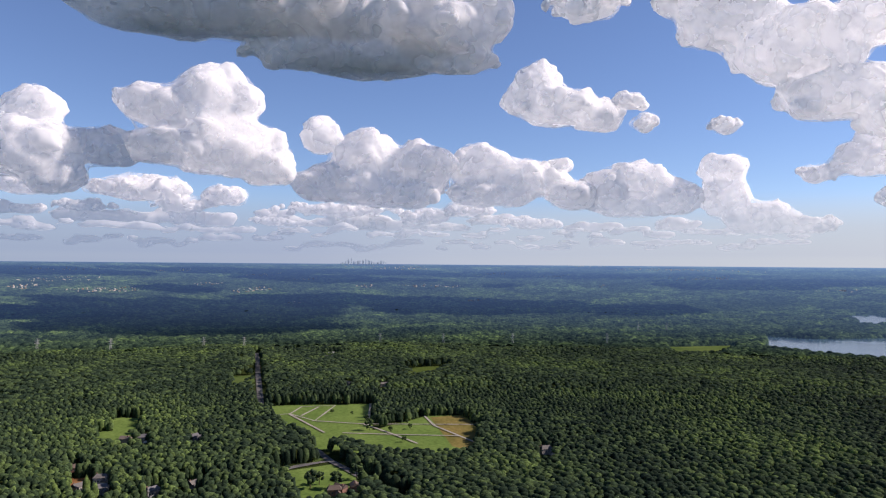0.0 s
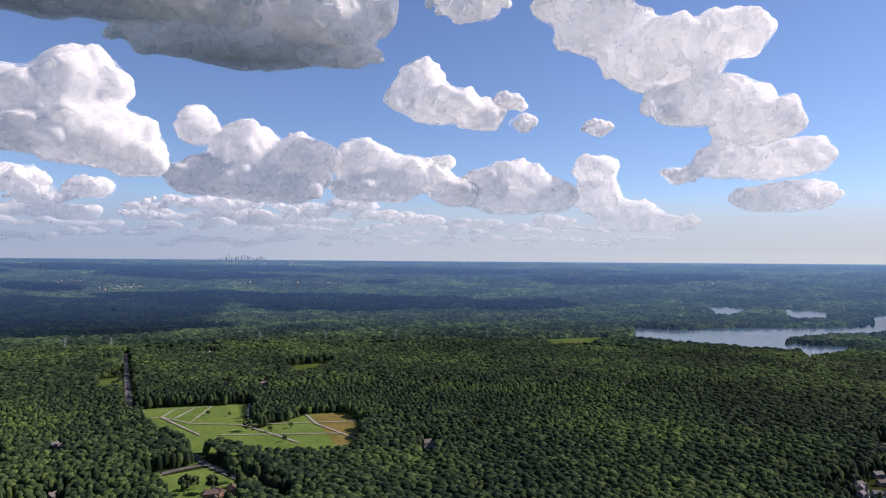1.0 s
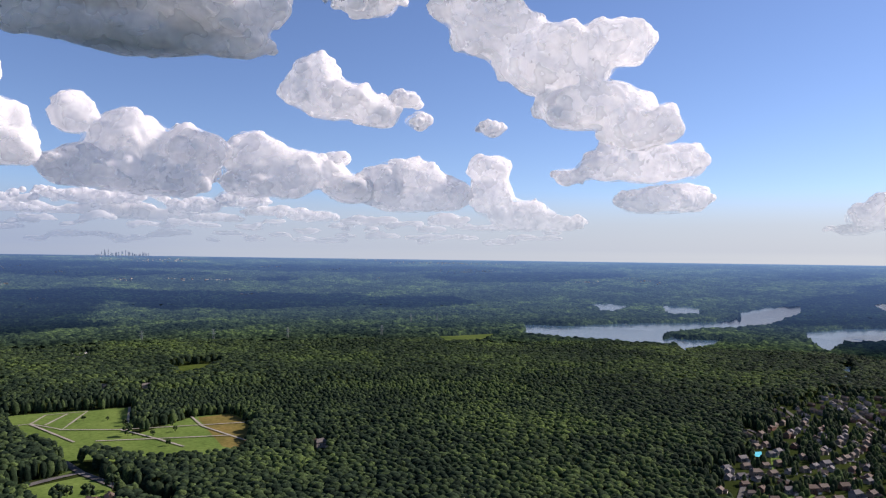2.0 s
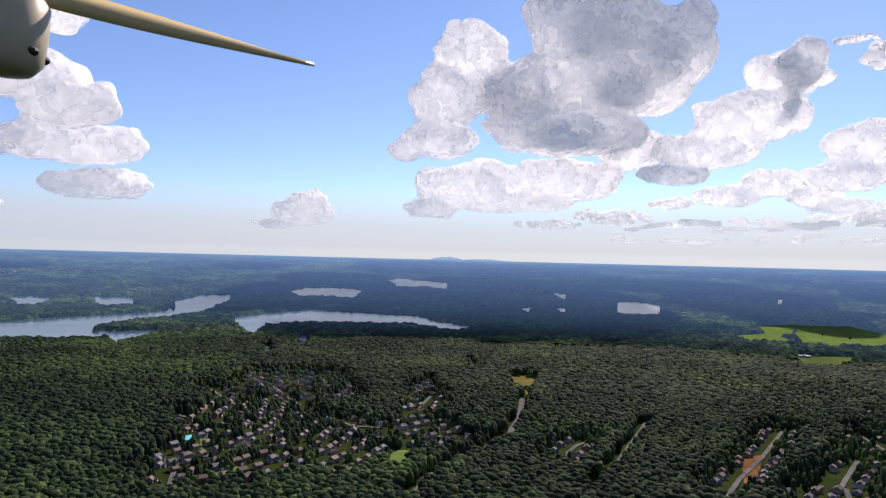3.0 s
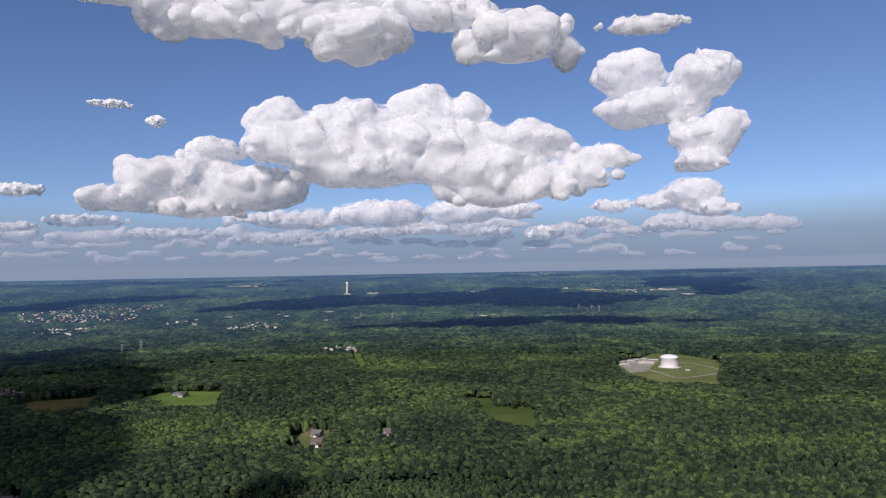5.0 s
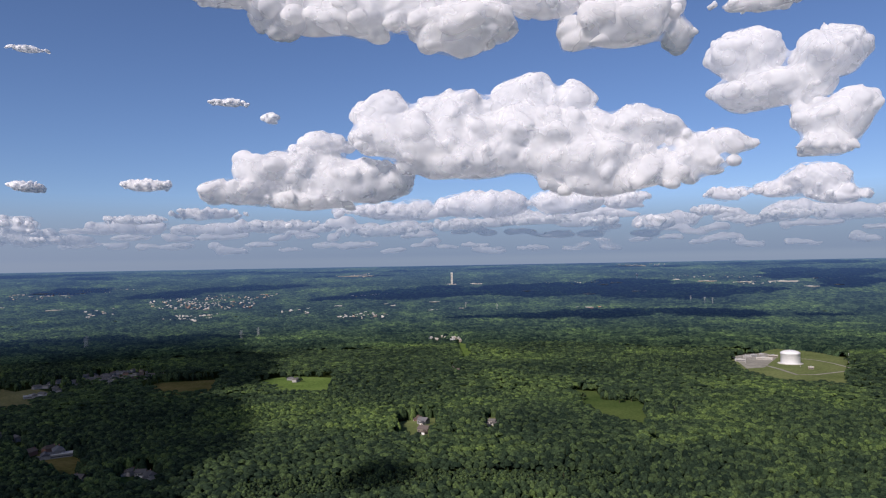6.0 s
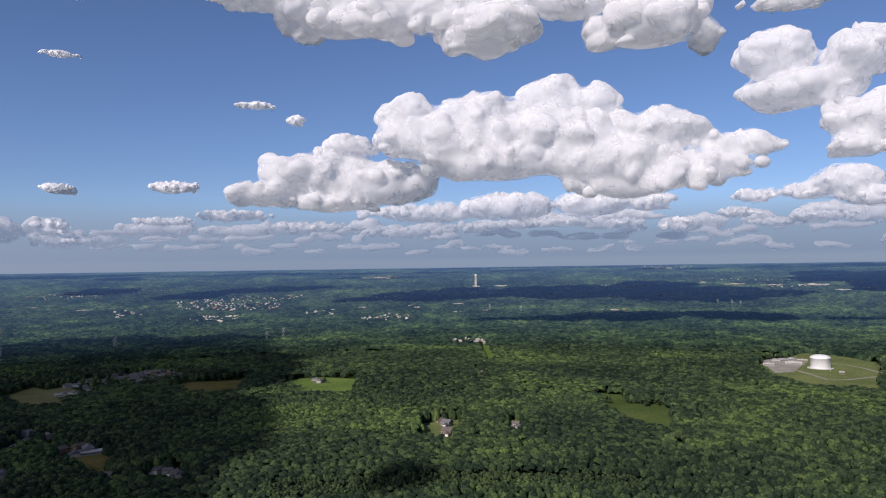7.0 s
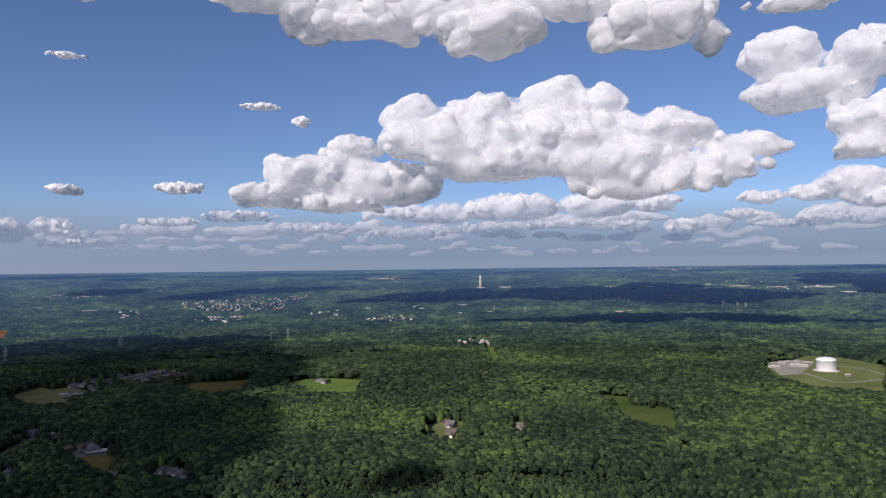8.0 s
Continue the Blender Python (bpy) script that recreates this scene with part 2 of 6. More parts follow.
def land(r):
    u = np.clip((np.asarray(r, float) - FLAT_TO) / (EDGE - FLAT_TO), 0, 1)
    return RISE * u * u * (3 - 2 * u)


def land_at(x, y):
    return float(land(math.hypot(x, y)))


def shrink(r):
    """How much smaller far things stand, where the land draws up towards the horizon."""
    return np.clip((EYE - land(r)) / EYE, 0.12, 1.0)


def mesh_from(name, verts, faces, mats, smooth=False):
    """A mesh from arrays: verts (n, 3) and equal-sided faces (m, k)."""
    me = bpy.data.meshes.new(name)
    verts, faces = np.asarray(verts, np.float32), np.asarray(faces, np.int32)
    k = faces.shape[1]
    me.vertices.add(len(verts))
    me.vertices.foreach_set("co", verts.ravel())
    me.loops.add(faces.size)
    me.loops.foreach_set("vertex_index", faces.ravel())
    me.polygons.add(len(faces))
    me.polygons.foreach_set("loop_start", np.arange(0, faces.size, k, dtype=np.int32))
    me.polygons.foreach_set("loop_total", np.full(len(faces), k, np.int32))
    if smooth:
        me.polygons.foreach_set("use_smooth", np.ones(len(faces), bool))
    me.update(calc_edges=True)
    for m in mats:
        me.materials.append(m)
    return me


def part(name, bm, mat, parent=None, label=""):
    me = bpy.data.meshes.new(name)
    bm.to_mesh(me)
    bm.free()
    me.materials.append(mat)
    ob = new(name, me)
    ob.parent = parent
    return tagged(ob, label)


def lattice(x, y, z, seed):
    """Random values on whole-numbered places."""
    n = (x.astype(np.int64) * 374761393 + y.astype(np.int64) * 668265263 + z.astype(np.int64) * 2147483647 + seed * 974634757) & 0x7FFFFFFF
    n = ((n ^ (n >> 13)) * 1274126177) & 0x7FFFFFFF
    return ((n ^ (n >> 16)) & 0xFFFF) / 65535.0


def value_noise(p, seed=0):
    i = np.floor(p)
    f = p - i
    f = f * f * (3 - 2 * f)
    out = 0.0
    for dx in (0, 1):
        for dy in (0, 1):
            for dz in (0, 1):
                w = (f[:, 0] if dx else 1 - f[:, 0]) * (f[:, 1] if dy else 1 - f[:, 1]) * (f[:, 2] if dz else 1 - f[:, 2])
                out = out + w * lattice(i[:, 0] + dx, i[:, 1] + dy, i[:, 2] + dz, seed)
    return out


def polar_sheet(rs, n, height):
    """Verts and quads of a ring sheet round the origin."""
    az = np.linspace(0, 2 * np.pi, n, endpoint=False)
    r, a = np.meshgrid(rs, az, indexing="ij")
    x, y = -r * np.sin(a), r * np.cos(a)
    z = height(x.ravel(), y.ravel(), r.ravel())
    v = np.column_stack([x.ravel(), y.ravel(), z])
    i, j = np.meshgrid(np.arange(len(rs) - 1), np.arange(n), indexing="ij")
    j2 = (j + 1) % n
    f = np.column_stack([(i * n + j).ravel(), ((i) * n + j2).ravel(), ((i + 1) * n + j2).ravel(), ((i + 1) * n + j).ravel()])
    return v, f[:, ::-1]


ground_r = np.concatenate([np.linspace(0.02, 2200, 24), np.linspace(2260, 4900, 50)])
gv, gf = polar_sheet(ground_r, 240, lambda x, y, r: land(r) - 2.0 * (r > FLAT_TO + 1))
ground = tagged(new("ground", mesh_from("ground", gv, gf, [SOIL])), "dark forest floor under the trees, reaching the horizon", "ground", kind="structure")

# ---- where no forest stands ----
CELL, HALF = 6.0, 5000.0
NCELL = int(2 * HALF / CELL)
cover = np.zeros((NCELL, NCELL), np.uint8)      # 0 forest, 1 open, 2 gardens with a few trees


def cells(x0, y0, x1, y1):
    i0, j0 = max(0, int((x0 + HALF) / CELL)), max(0, int((y0 + HALF) / CELL))
    i1, j1 = min(NCELL, int((x1 + HALF) / CELL) + 2), min(NCELL, int((y1 + HALF) / CELL) + 2)
    gx, gy = np.meshgrid((np.arange(i0, i1) + 0.5) * CELL - HALF, (np.arange(j0, j1) + 0.5) * CELL - HALF, indexing="ij")
    return slice(i0, i1), slice(j0, j1), gx, gy


def inside(px, py, poly):
    res = np.zeros(px.shape, bool)
    for (xa, ya), (xb, yb) in zip(poly, poly[1:] + poly[:1]):
        if ya != yb:
            res ^= ((ya > py) != (yb > py)) & (px < (xb - xa) * (py - ya) / (yb - ya) + xa)
    return res


def clear_area(poly, value=1):
    xs, ys = [p[0] for p in poly], [p[1] for p in poly]
    si, sj, gx, gy = cells(min(xs), min(ys), max(xs), max(ys))
    sub = cover[si, sj]
    sub[inside(gx, gy, poly)] = value


def clear_line(line, width, value=1):
    for (xa, ya), (xb, yb) in zip(line, line[1:]):
        si, sj, gx, gy = cells(min(xa, xb) - width, min(ya, yb) - width, max(xa, xb) + width, max(ya, yb) + width)
        dx, dy = xb - xa, yb - ya
        u = np.clip(((gx - xa) * dx + (gy - ya) * dy) / (dx * dx + dy * dy + 1e-9), 0, 1)
        near = np.hypot(gx - xa - u * dx, gy - ya - u * dy) < width
        sub = cover[si, sj]
        sub[near & ((sub == 0) if value == 2 else True)] = value


def is_open(x, y):
    i = np.clip(((x + HALF) / CELL).astype(int), 0, NCELL - 1)
    j = np.clip(((y + HALF) / CELL).astype(int), 0, NCELL - 1)
    return cover[i, j]


def rounded(poly, wobble, rng):
    """An outline with each edge parted and worn a little."""
    out = []
    for (xa, ya), (xb, yb) in zip(poly, poly[1:] + poly[:1]):
        n = max(1, int(math.hypot(xb - xa, yb - ya) / 45))
        for k in range(n):
            u = k / n
            w = wobble if k else 0
            out.append((xa + (xb - xa) * u + rng.uniform(-w, w), ya + (yb - ya) * u + rng.uniform(-w, w)))
    return out


def sheet(name, poly, mat, lift):
    """A level sheet over a plan outline, laid on the land."""
    bm = bmesh.new()
    verts = [bm.verts.new((x, y, 0)) for x, y in poly]
    bm.faces.new(verts)
    bmesh.ops.triangulate(bm, faces=bm.faces[:])
    if max(math.hypot(*p) for p in poly) > FLAT_TO:
        for _ in range(4):
            long = [e for e in bm.edges if e.calc_length() > 70]
            if not long:
                break
            bmesh.ops.subdivide_edges(bm, edges=long, cuts=1)
            bmesh.ops.triangulate(bm, faces=[f for f in bm.faces if len(f.verts) > 3])
    for v in bm.verts:
        v.co.z = land_at(v.co.x, v.co.y) + lift * (1 if math.hypot(v.co.x, v.co.y) < FLAT_TO else 3)
    bmesh.ops.recalc_face_normals(bm, faces=bm.faces[:])
    for f in bm.faces:
        if f.normal.z < 0:
            f.normal_flip()
    return part(name, bm, mat)


def reach(poly):
    """Clearings run on towards the middle of the plain, behind the trees that stand in front of them."""
    out = []
    xs, ys = np.array([p[0] for p in poly], float), np.array([p[1] for p in poly], float)
    beyond = inside(xs * 1.012, ys * 1.012, poly)
    for (x, y), b in zip(poly, beyond):
        k = 1 - 0.075 * float(shrink(math.hypot(x, y))) if b else 1.0
        out.append((x * k, y * k))
    return out


BROWN_GRASS = two_scale("browned_grass", (0.098, 0.094, 0.026), (0.165, 0.128, 0.045), 0.02, 0.2, relief=0.1)
rng_land = random.Random(4)
layer = [0]


def open_ground(name, label, mat, poly):
    poly = reach(rounded(poly, 4, rng_land))
    clear_area(poly)
    layer[0] += 1
    ob = sheet(name, poly, mat, 0.12 + 0.004 * layer[0])
    return tagged(ob, label, "field", kind="structure")


def strip(name, label, mat, width, line):
    """A road: a ribbon along a line of places."""
    pts = []
    for (xa, ya), (xb, yb) in zip(line, line[1:]):
        n = max(1, int(math.hypot(xb - xa, yb - ya) / 40))
        pts += [(xa + (xb - xa) * k / n, ya + (yb - ya) * k / n) for k in range(n)]
    pts.append(line[-1])
    clear_line(line, width * 0.5 + 5)
    for x, y in pts:
        near = math.hypot(x, y)
        k = 1 - min(0.035, 34 / near)
        clear_line([(x, y), (x * k, y * k)], width * 0.5 + 4)
    layer[0] += 1
    bm = bmesh.new()
    prev = None
    for k, (x, y) in enumerate(pts):
        xa, ya = pts[max(0, k - 1)]
        xb, yb = pts[min(len(pts) - 1, k + 1)]
        d = math.hypot(xb - xa, yb - ya) or 1
        nx, ny = -(yb - ya) / d * width / 2, (xb - xa) / d * width / 2
        z = land_at(x, y) + 0.6 + 0.004 * layer[0]
        pair = (bm.verts.new((x + nx, y + ny, z)), bm.verts.new((x - nx, y - ny, z)))
        if prev:
            f = bm.faces.new((prev[0], prev[1], pair[1], pair[0]))
            f.normal_update()
            if f.normal.z < 0:
                f.normal_flip()
        prev = pair
    return tagged(part(name, bm, mat), label, "road", kind="structure")


def lake(label, poly):
    poly = reach(rounded(poly, 7, rng_land))
    clear_area(poly)
    return tagged(sheet("lake", poly, WATER, 0.5), label, "lake", kind="structure")


islets = []


def islet(poly):
    islets.append(poly)


open_ground("burial_lawn", "green mown cemetery lawn crossed by pale lanes", LAWN, [(-245, 998), (-199, 1007), (-102, 1018), (-91, 926), (-23, 938), (24, 950), (45, 893), (33, 804), (13, 789), (-59, 786), (-115, 829), (-143, 828), (-218, 931)])
open_ground("bare_ground", "browned reddish patch on the lawn", BROWN_GRASS, [(-17, 934), (24, 946), (44, 893), (37, 826), (12, 849)])
open_ground("meadow", "bright green mown grass clearing in the forest", LAWN, [(-151, 686), (-110, 711), (-77, 667), (-93, 657), (-103, 624), (-125, 615)])
open_ground("meadow", "bright green mown grass clearing in the forest", GRASS, [(-131, 718), (-129, 751), (-116, 725)])
open_ground("meadow", "bright green mown grass clearing in the forest", LAWN, [(-426, 917), (-385, 913), (-372, 870), (-403, 872)])
open_ground("meadow", "bright green mown grass clearing in the forest", LAWN, [(-409, 832), (-379, 859), (-358, 806), (-393, 820)])
open_ground("bare_ground", "red clay patch beside houses", CLAY, [(-344, 658), (-325, 662), (-322, 644), (-335, 642)])
open_ground("meadow", "bright green mown grass clearing in the forest", GRASS, [(-372, 1246), (-341, 1273), (-317, 1201), (-350, 1194)])
open_ground("meadow", "bright green mown grass clearing in the forest", GRASS, [(556, 1771), (737, 1808), (711, 1722), (555, 1701)])
open_ground("scrub", "light green scrub clearing in the forest", SCRUB, [(-75, 1363), (7, 1413), (20, 1383), (-57, 1328)])
open_ground("lawn", "small green lawn between houses", LAWN, [(662, 609), (690, 628), (681, 608), (659, 598)])
open_ground("lawn", "small green lawn between houses", LAWN, [(561, 608), (577, 610), (570, 599), (554, 597)])
open_ground("lawn", "small green lawn between houses", LAWN, [(481, 502), (501, 497), (496, 480), (476, 484)])
open_ground("meadow", "bright green mown grass clearing in the forest", LAWN, [(624, 408), (644, 377), (622, 361), (576, 361)])
open_ground("bare_ground", "tan bare ground clearing in the forest", BROWN_GRASS, [(1135, 487), (1173, 477), (1157, 439), (1085, 426), (1095, 465)])
open_ground("bare_ground", "red clay house lot beside a lane", CLAY, [(806, 80), (836, 62), (775, 62), (757, 72)])
open_ground("pasture", "bright green pasture with hedges", LAWN, [(2200, 257), (2337, 189), (2287, 76), (2615, 108), (2673, -57), (2534, -134), (2521, -211), (2302, -122), (2228, -14), (2233, 74)])
open_ground("pasture", "bright green pasture with hedges", LAWN, [(2534, 216), (2649, 99), (2485, 103), (2478, 181)])
open_ground("pasture", "green pasture strip", GRASS, [(1825, 74), (1898, -57), (1765, -12), (1742, 57)])
open_ground("pasture", "green pasture strip", GRASS, [(1712, -134), (1879, -276), (1800, -261), (1673, -148)])
open_ground("pasture", "bright green pasture edged by woods", LAWN, [(2025, -357), (2255, -532), (2080, -499), (1904, -549), (1807, -521), (1729, -409), (1923, -396)])
open_ground("pasture", "bright green pasture edged by woods", LAWN, [(1670, -122), (1829, -264), (1758, -248), (1647, -131)])
open_ground("pasture", "pale green mown hay field edged by woods", GRASS, [(1710, -638), (1705, -886), (1597, -822), (1558, -689), (1634, -632)])
open_ground("pasture", "bright green pasture edged by woods", GRASS, [(2127, -989), (2193, -1072), (1918, -1035), (1774, -913), (1910, -898)])
open_ground("pasture", "bright green pasture edged by woods", LAWN, [(2154, -1155), (2103, -1222), (1943, -1171), (1863, -1284), (1713, -1177), (1613, -1026), (1472, -921), (1547, -868), (1726, -986)])
open_ground("pasture", "bright green pasture edged by woods", GRASS, [(1485, -788), (1522, -870), (1426, -801), (1427, -760)])
open_ground("pasture", "bright green pasture edged by woods", LAWN, [(1397, -1105), (1421, -1197), (1189, -1320), (1121, -1218), (1198, -1124), (1253, -1007)])
open_ground("pasture", "pale mown sports field", HAY, [(1243, -976), (1210, -1085), (1163, -1027), (1187, -948)])
open_ground("pasture", "pale mown sports field", HAY, [(1115, -795), (1137, -893), (1094, -1027), (1038, -960), (1002, -801), (1011, -776)])
open_ground("ball_field", "orange clay ball field", CLAY, [(1096, -788), (1113, -847), (1072, -836), (1062, -783)])
open_ground("ball_field", "orange clay ball field", CLAY, [(1107, -963), (1102, -1003), (1069, -981), (1074, -942)])
open_ground("pasture", "pale dry grass field", HAY, [(1112, -697), (1114, -775), (1072, -752), (1059, -676)])
open_ground("pasture", "pale dry grass field", HAY, [(1070, -608), (1087, -670), (1033, -643), (1018, -584)])
open_ground("pasture", "bright green pasture edged by woods", LAWN, [(1307, -1832), (1383, -2031), (1341, -2117), (1240, -1950), (1176, -1775), (1209, -1726)])
open_ground("pasture", "bright green pasture edged by woods", GRASS, [(1686, -1441), (1701, -1569), (1610, -1481), (1614, -1391)])
open_ground("pasture", "bright green pasture edged by woods", GRASS, [(2112, -1761), (2124, -1883), (2067, -1828), (2073, -1737)])
open_ground("pasture", "bright green pasture edged by woods", GRASS, [(2514, -1723), (2472, -1782), (2424, -1733), (2443, -1684)])
open_ground("pasture", "pale dry field", HAY, [(1801, -2281), (1715, -2424), (1670, -2371), (1735, -2230)])
open_ground("pasture", "bright green pasture edged by woods", GRASS, [(1672, -1661), (1672, -1749), (1607, -1669), (1621, -1623)])
open_ground("pasture", "bright green pasture edged by woods", LAWN, [(956, -407), (949, -427), (858, -423), (857, -406)])
open_ground("pasture", "bright green pasture edged by woods", LAWN, [(739, -418), (742, -435), (705, -431), (703, -413)])
open_ground("pasture", "bright green pasture edged by woods", LAWN, [(535, -448), (530, -472), (512, -449), (524, -442)])
open_ground("pasture", "bright green pasture edged by woods", LAWN, [(622, -1006), (637, -1052), (553, -914), (569, -924)])
open_ground("pasture", "green verge beside the road", GRASS, [(780, -526), (798, -576), (731, -648), (707, -618), (760, -576), (754, -527)])
open_ground("pasture", "bright green pasture edged by woods", GRASS, [(1156, -1329), (1168, -1392), (1075, -1276), (1089, -1262)])
open_ground("bare_ground", "bare red clay building ground", CLAY, [(810, -1445), (909, -1673), (871, -1838), (743, -1655), (695, -1518), (746, -1493), (809, -1518)])
open_ground("pasture", "green pasture strip", GRASS, [(828, -1371), (882, -1603), (913, -1713), (800, -1410)])
open_ground("pasture", "pale dry grass field", HAY, [(943, -2168), (908, -2389), (793, -2361), (775, -2132), (891, -2112)])
open_ground("bare_ground", "bare red clay building ground", CLAY, [(797, -1780), (811, -1964), (732, -1949), (664, -1751), (765, -1779)])
open_ground("pasture", "bright green lawn by a barn", LAWN, [(593, -1073), (590, -1122), (556, -1070), (562, -1037)])
open_ground("pasture", "golden dry hay field", HAY, [(377, -2733), (281, -2869), (211, -3020), (142, -2829), (67, -2721), (76, -2512), (182, -2604), (280, -2646)])
open_ground("pasture", "green pasture", GRASS, [(6, -2675), (-77, -2628), (-223, -2516), (-306, -2352), (-140, -2298), (-53, -2483)])
open_ground("pasture", "golden dry hay field", HAY, [(-100, -2819), (-249, -2816), (-233, -2753), (-113, -2755)])
open_ground("pasture", "red clay building ground", CLAY, [(-744, -2578), (-850, -2565), (-817, -2495), (-741, -2503)])
open_ground("pasture", "green pasture", GRASS, [(807, -3029), (683, -3017), (676, -2936), (767, -2921)])
open_ground("pasture", "dark green pasture in cloud shadow", GRASS, [(354, -1037), (303, -1108), (241, -1151), (244, -1086), (293, -986)])
open_ground("pasture", "dry field in cloud shadow", HAY, [(-418, -1283), (-501, -1359), (-506, -1243), (-439, -1179)])
open_ground("pasture", "bare clay patch", CLAY, [(-181, -917), (-202, -931), (-212, -909), (-192, -886)])
open_ground("pasture", "green lawn between houses", GRASS, [(-88, -818), (-114, -819), (-113, -771), (-91, -763)])
open_ground("pasture", "bright green pasture edged by woods", LAWN, [(-764, -1023), (-828, -1044), (-870, -1027), (-894, -952), (-824, -888), (-785, -948)])
open_ground("pasture", "bright green pasture edged by woods", GRASS, [(-1015, -533), (-1020, -493), (-959, -454), (-995, -420), (-937, -378), (-863, -353), (-880, -395), (-935, -465)])
open_ground("pasture", "bright green pasture edged by woods", LAWN, [(-1483, -1113), (-1465, -1069), (-1252, -894), (-1238, -914)])
open_ground("pasture", "dry grass field", HAY, [(-416, -1239), (-479, -1299), (-536, -1317), (-533, -1253), (-455, -1178)])
open_ground("pasture", "bright green pasture edged by woods", GRASS, [(-621, -1133), (-694, -1185), (-759, -1106), (-697, -1048), (-644, -1083)])
open_ground("pasture", "bright green pasture edged by woods", LAWN, [(-678, -608), (-694, -602), (-655, -571), (-649, -580)])
open_ground("pasture", "bright green pasture edged by woods", LAWN, [(-724, -585), (-734, -583), (-692, -552), (-693, -562)])
open_ground("pasture", "dry lawn", HAY, [(-658, -558), (-675, -545), (-651, -529), (-646, -545)])
open_ground("pasture", "bright green pasture edged by woods", LAWN, [(-764, -532), (-781, -526), (-749, -508), (-744, -515)])
open_ground("pasture", "bright green pasture edged by woods", GRASS, [(-792, -318), (-803, -312), (-771, -299), (-765, -307)])
open_ground("pasture", "mown yellow-green grass yard of a gas plant", YARD, [(-1456, -425), (-1595, -403), (-1726, -399), (-1708, -321), (-1626, -239), (-1332, -197), (-1328, -259), (-1314, -298), (-1377, -349)])
open_ground("hardstanding", "pale gravel hardstanding of a gas plant", GRAVEL, [(-1532, -436), (-1585, -428), (-1633, -396), (-1570, -357), (-1526, -371), (-1492, -396)])
open_ground("pasture", "browned pasture in cloud shadow", BROWN_GRASS, [(-629, -1134), (-684, -1180), (-767, -1119), (-744, -1074), (-697, -1040), (-645, -1094)])
open_ground("bare_ground", "bare browned yard beside a barn", BROWN_GRASS, [(-346, -849), (-367, -841), (-361, -755), (-337, -733), (-321, -748)])
open_ground("meadow", "bright green mown grass clearing in the forest", GRASS, [(-347, -682), (-376, -649), (-371, -625), (-337, -652)])
open_ground("lawn", "yellow-green lawn round a house in the woods", YARD, [(-685, -608), (-705, -603), (-735, -585), (-691, -546), (-658, -541), (-650, -572)])
open_ground("lawn", "yellow-green lawn round a house in the woods", YARD, [(-770, -527), (-788, -526), (-741, -490), (-723, -493)])
strip("lane", "pale gravel lane across the mown lawn", GRAVEL, 3, [(-220, 937), (-202, 944), (-196, 991), (-151, 1002), (-162, 904), (-201, 942)])
strip("lane", "pale gravel lane across the mown lawn", GRAVEL, 3, [(-204, 944), (-139, 841)])
strip("lane", "pale gravel lane across the mown lawn", GRAVEL, 3, [(-165, 904), (-99, 888), (47, 890)])
strip("lane", "pale gravel lane across the mown lawn", GRAVEL, 3, [(-118, 840), (-47, 834), (21, 830)])
strip("lane", "pale gravel lane across the mown lawn", GRAVEL, 3, [(-99, 888), (-63, 843), (-27, 793)])
strip("lane", "pale gravel lane across the mown lawn", GRAVEL, 3, [(-103, 1017), (-92, 883)])
strip("lane", "pale gravel lane across the mown lawn", GRAVEL, 3, [(-24, 938), (-10, 882), (35, 804)])
strip("lane", "pale gravel lane across the mown lawn", GRAVEL, 3, [(-185, 932), (-172, 992)])
strip("road", "grey asphalt road with verges between the trees", ASPHALT, 8, [(-158, 687), (-136, 706), (-113, 721), (-83, 679), (-50, 630), (-35, 608)])
strip("road", "grey asphalt road with verges between the trees", ASPHALT, 7, [(-135, 764), (-113, 721)])
strip("road", "grey asphalt road with verges between the trees", ASPHALT, 9, [(-412, 1575), (-338, 1300), (-277, 1078), (-251, 986)])
strip("road", "grey asphalt road with verges between the trees", ASPHALT, 8, [(512, 307), (563, 317), (636, 323), (689, 320), (759, 324), (850, 348), (974, 395)])
strip("road", "grey asphalt road with verges between the trees", ASPHALT, 6, [(623, 183), (704, 185), (914, 202)])
strip("road", "grey asphalt road with verges between the trees", ASPHALT, 6, [(1282, 639), (1190, 582), (1129, 570)])
strip("road", "grey asphalt road with verges between the trees", ASPHALT, 9, [(730, -464), (774, -512), (823, -564), (865, -623), (922, -699)])
strip("road", "grey asphalt road with verges between the trees", ASPHALT, 9, [(-91, -659), (-152, -729), (-197, -773), (-246, -837), (-344, -946)])
strip("lane", "pale service road across the grass yard", GRAVEL, 7, [(-1484, -394), (-1459, -368), (-1400, -315), (-1346, -275), (-1362, -249), (-1441, -208)])
strip("lane", "pale service road across the grass yard", GRAVEL, 6, [(-1567, -312), (-1560, -285), (-1530, -251), (-1480, -213)])
lake("calm blue-grey lake water between wooded shores", [(916, 2029), (1023, 1969), (1210, 1987), (1376, 1972), (1549, 1946), (1660, 1972), (1802, 2108), (1965, 2172), (2123, 2140), (1964, 2037), (1778, 1934), (1606, 1892), (1470, 1878), (1294, 1817), (1185, 1692), (1165, 1575), (1263, 1535), (1158, 1478), (1048, 1423), (1125, 1548), (1025, 1625), (915, 1759), (843, 1855)])
lake("calm blue-grey lake water between wooded shores", [(1662, 1660), (1828, 1669), (2010, 1616), (2063, 1459), (2119, 1263), (2024, 1129), (1941, 932), (1864, 996), (1956, 1175), (1843, 1346), (1758, 1459), (1595, 1474), (1425, 1350), (1473, 1466)])
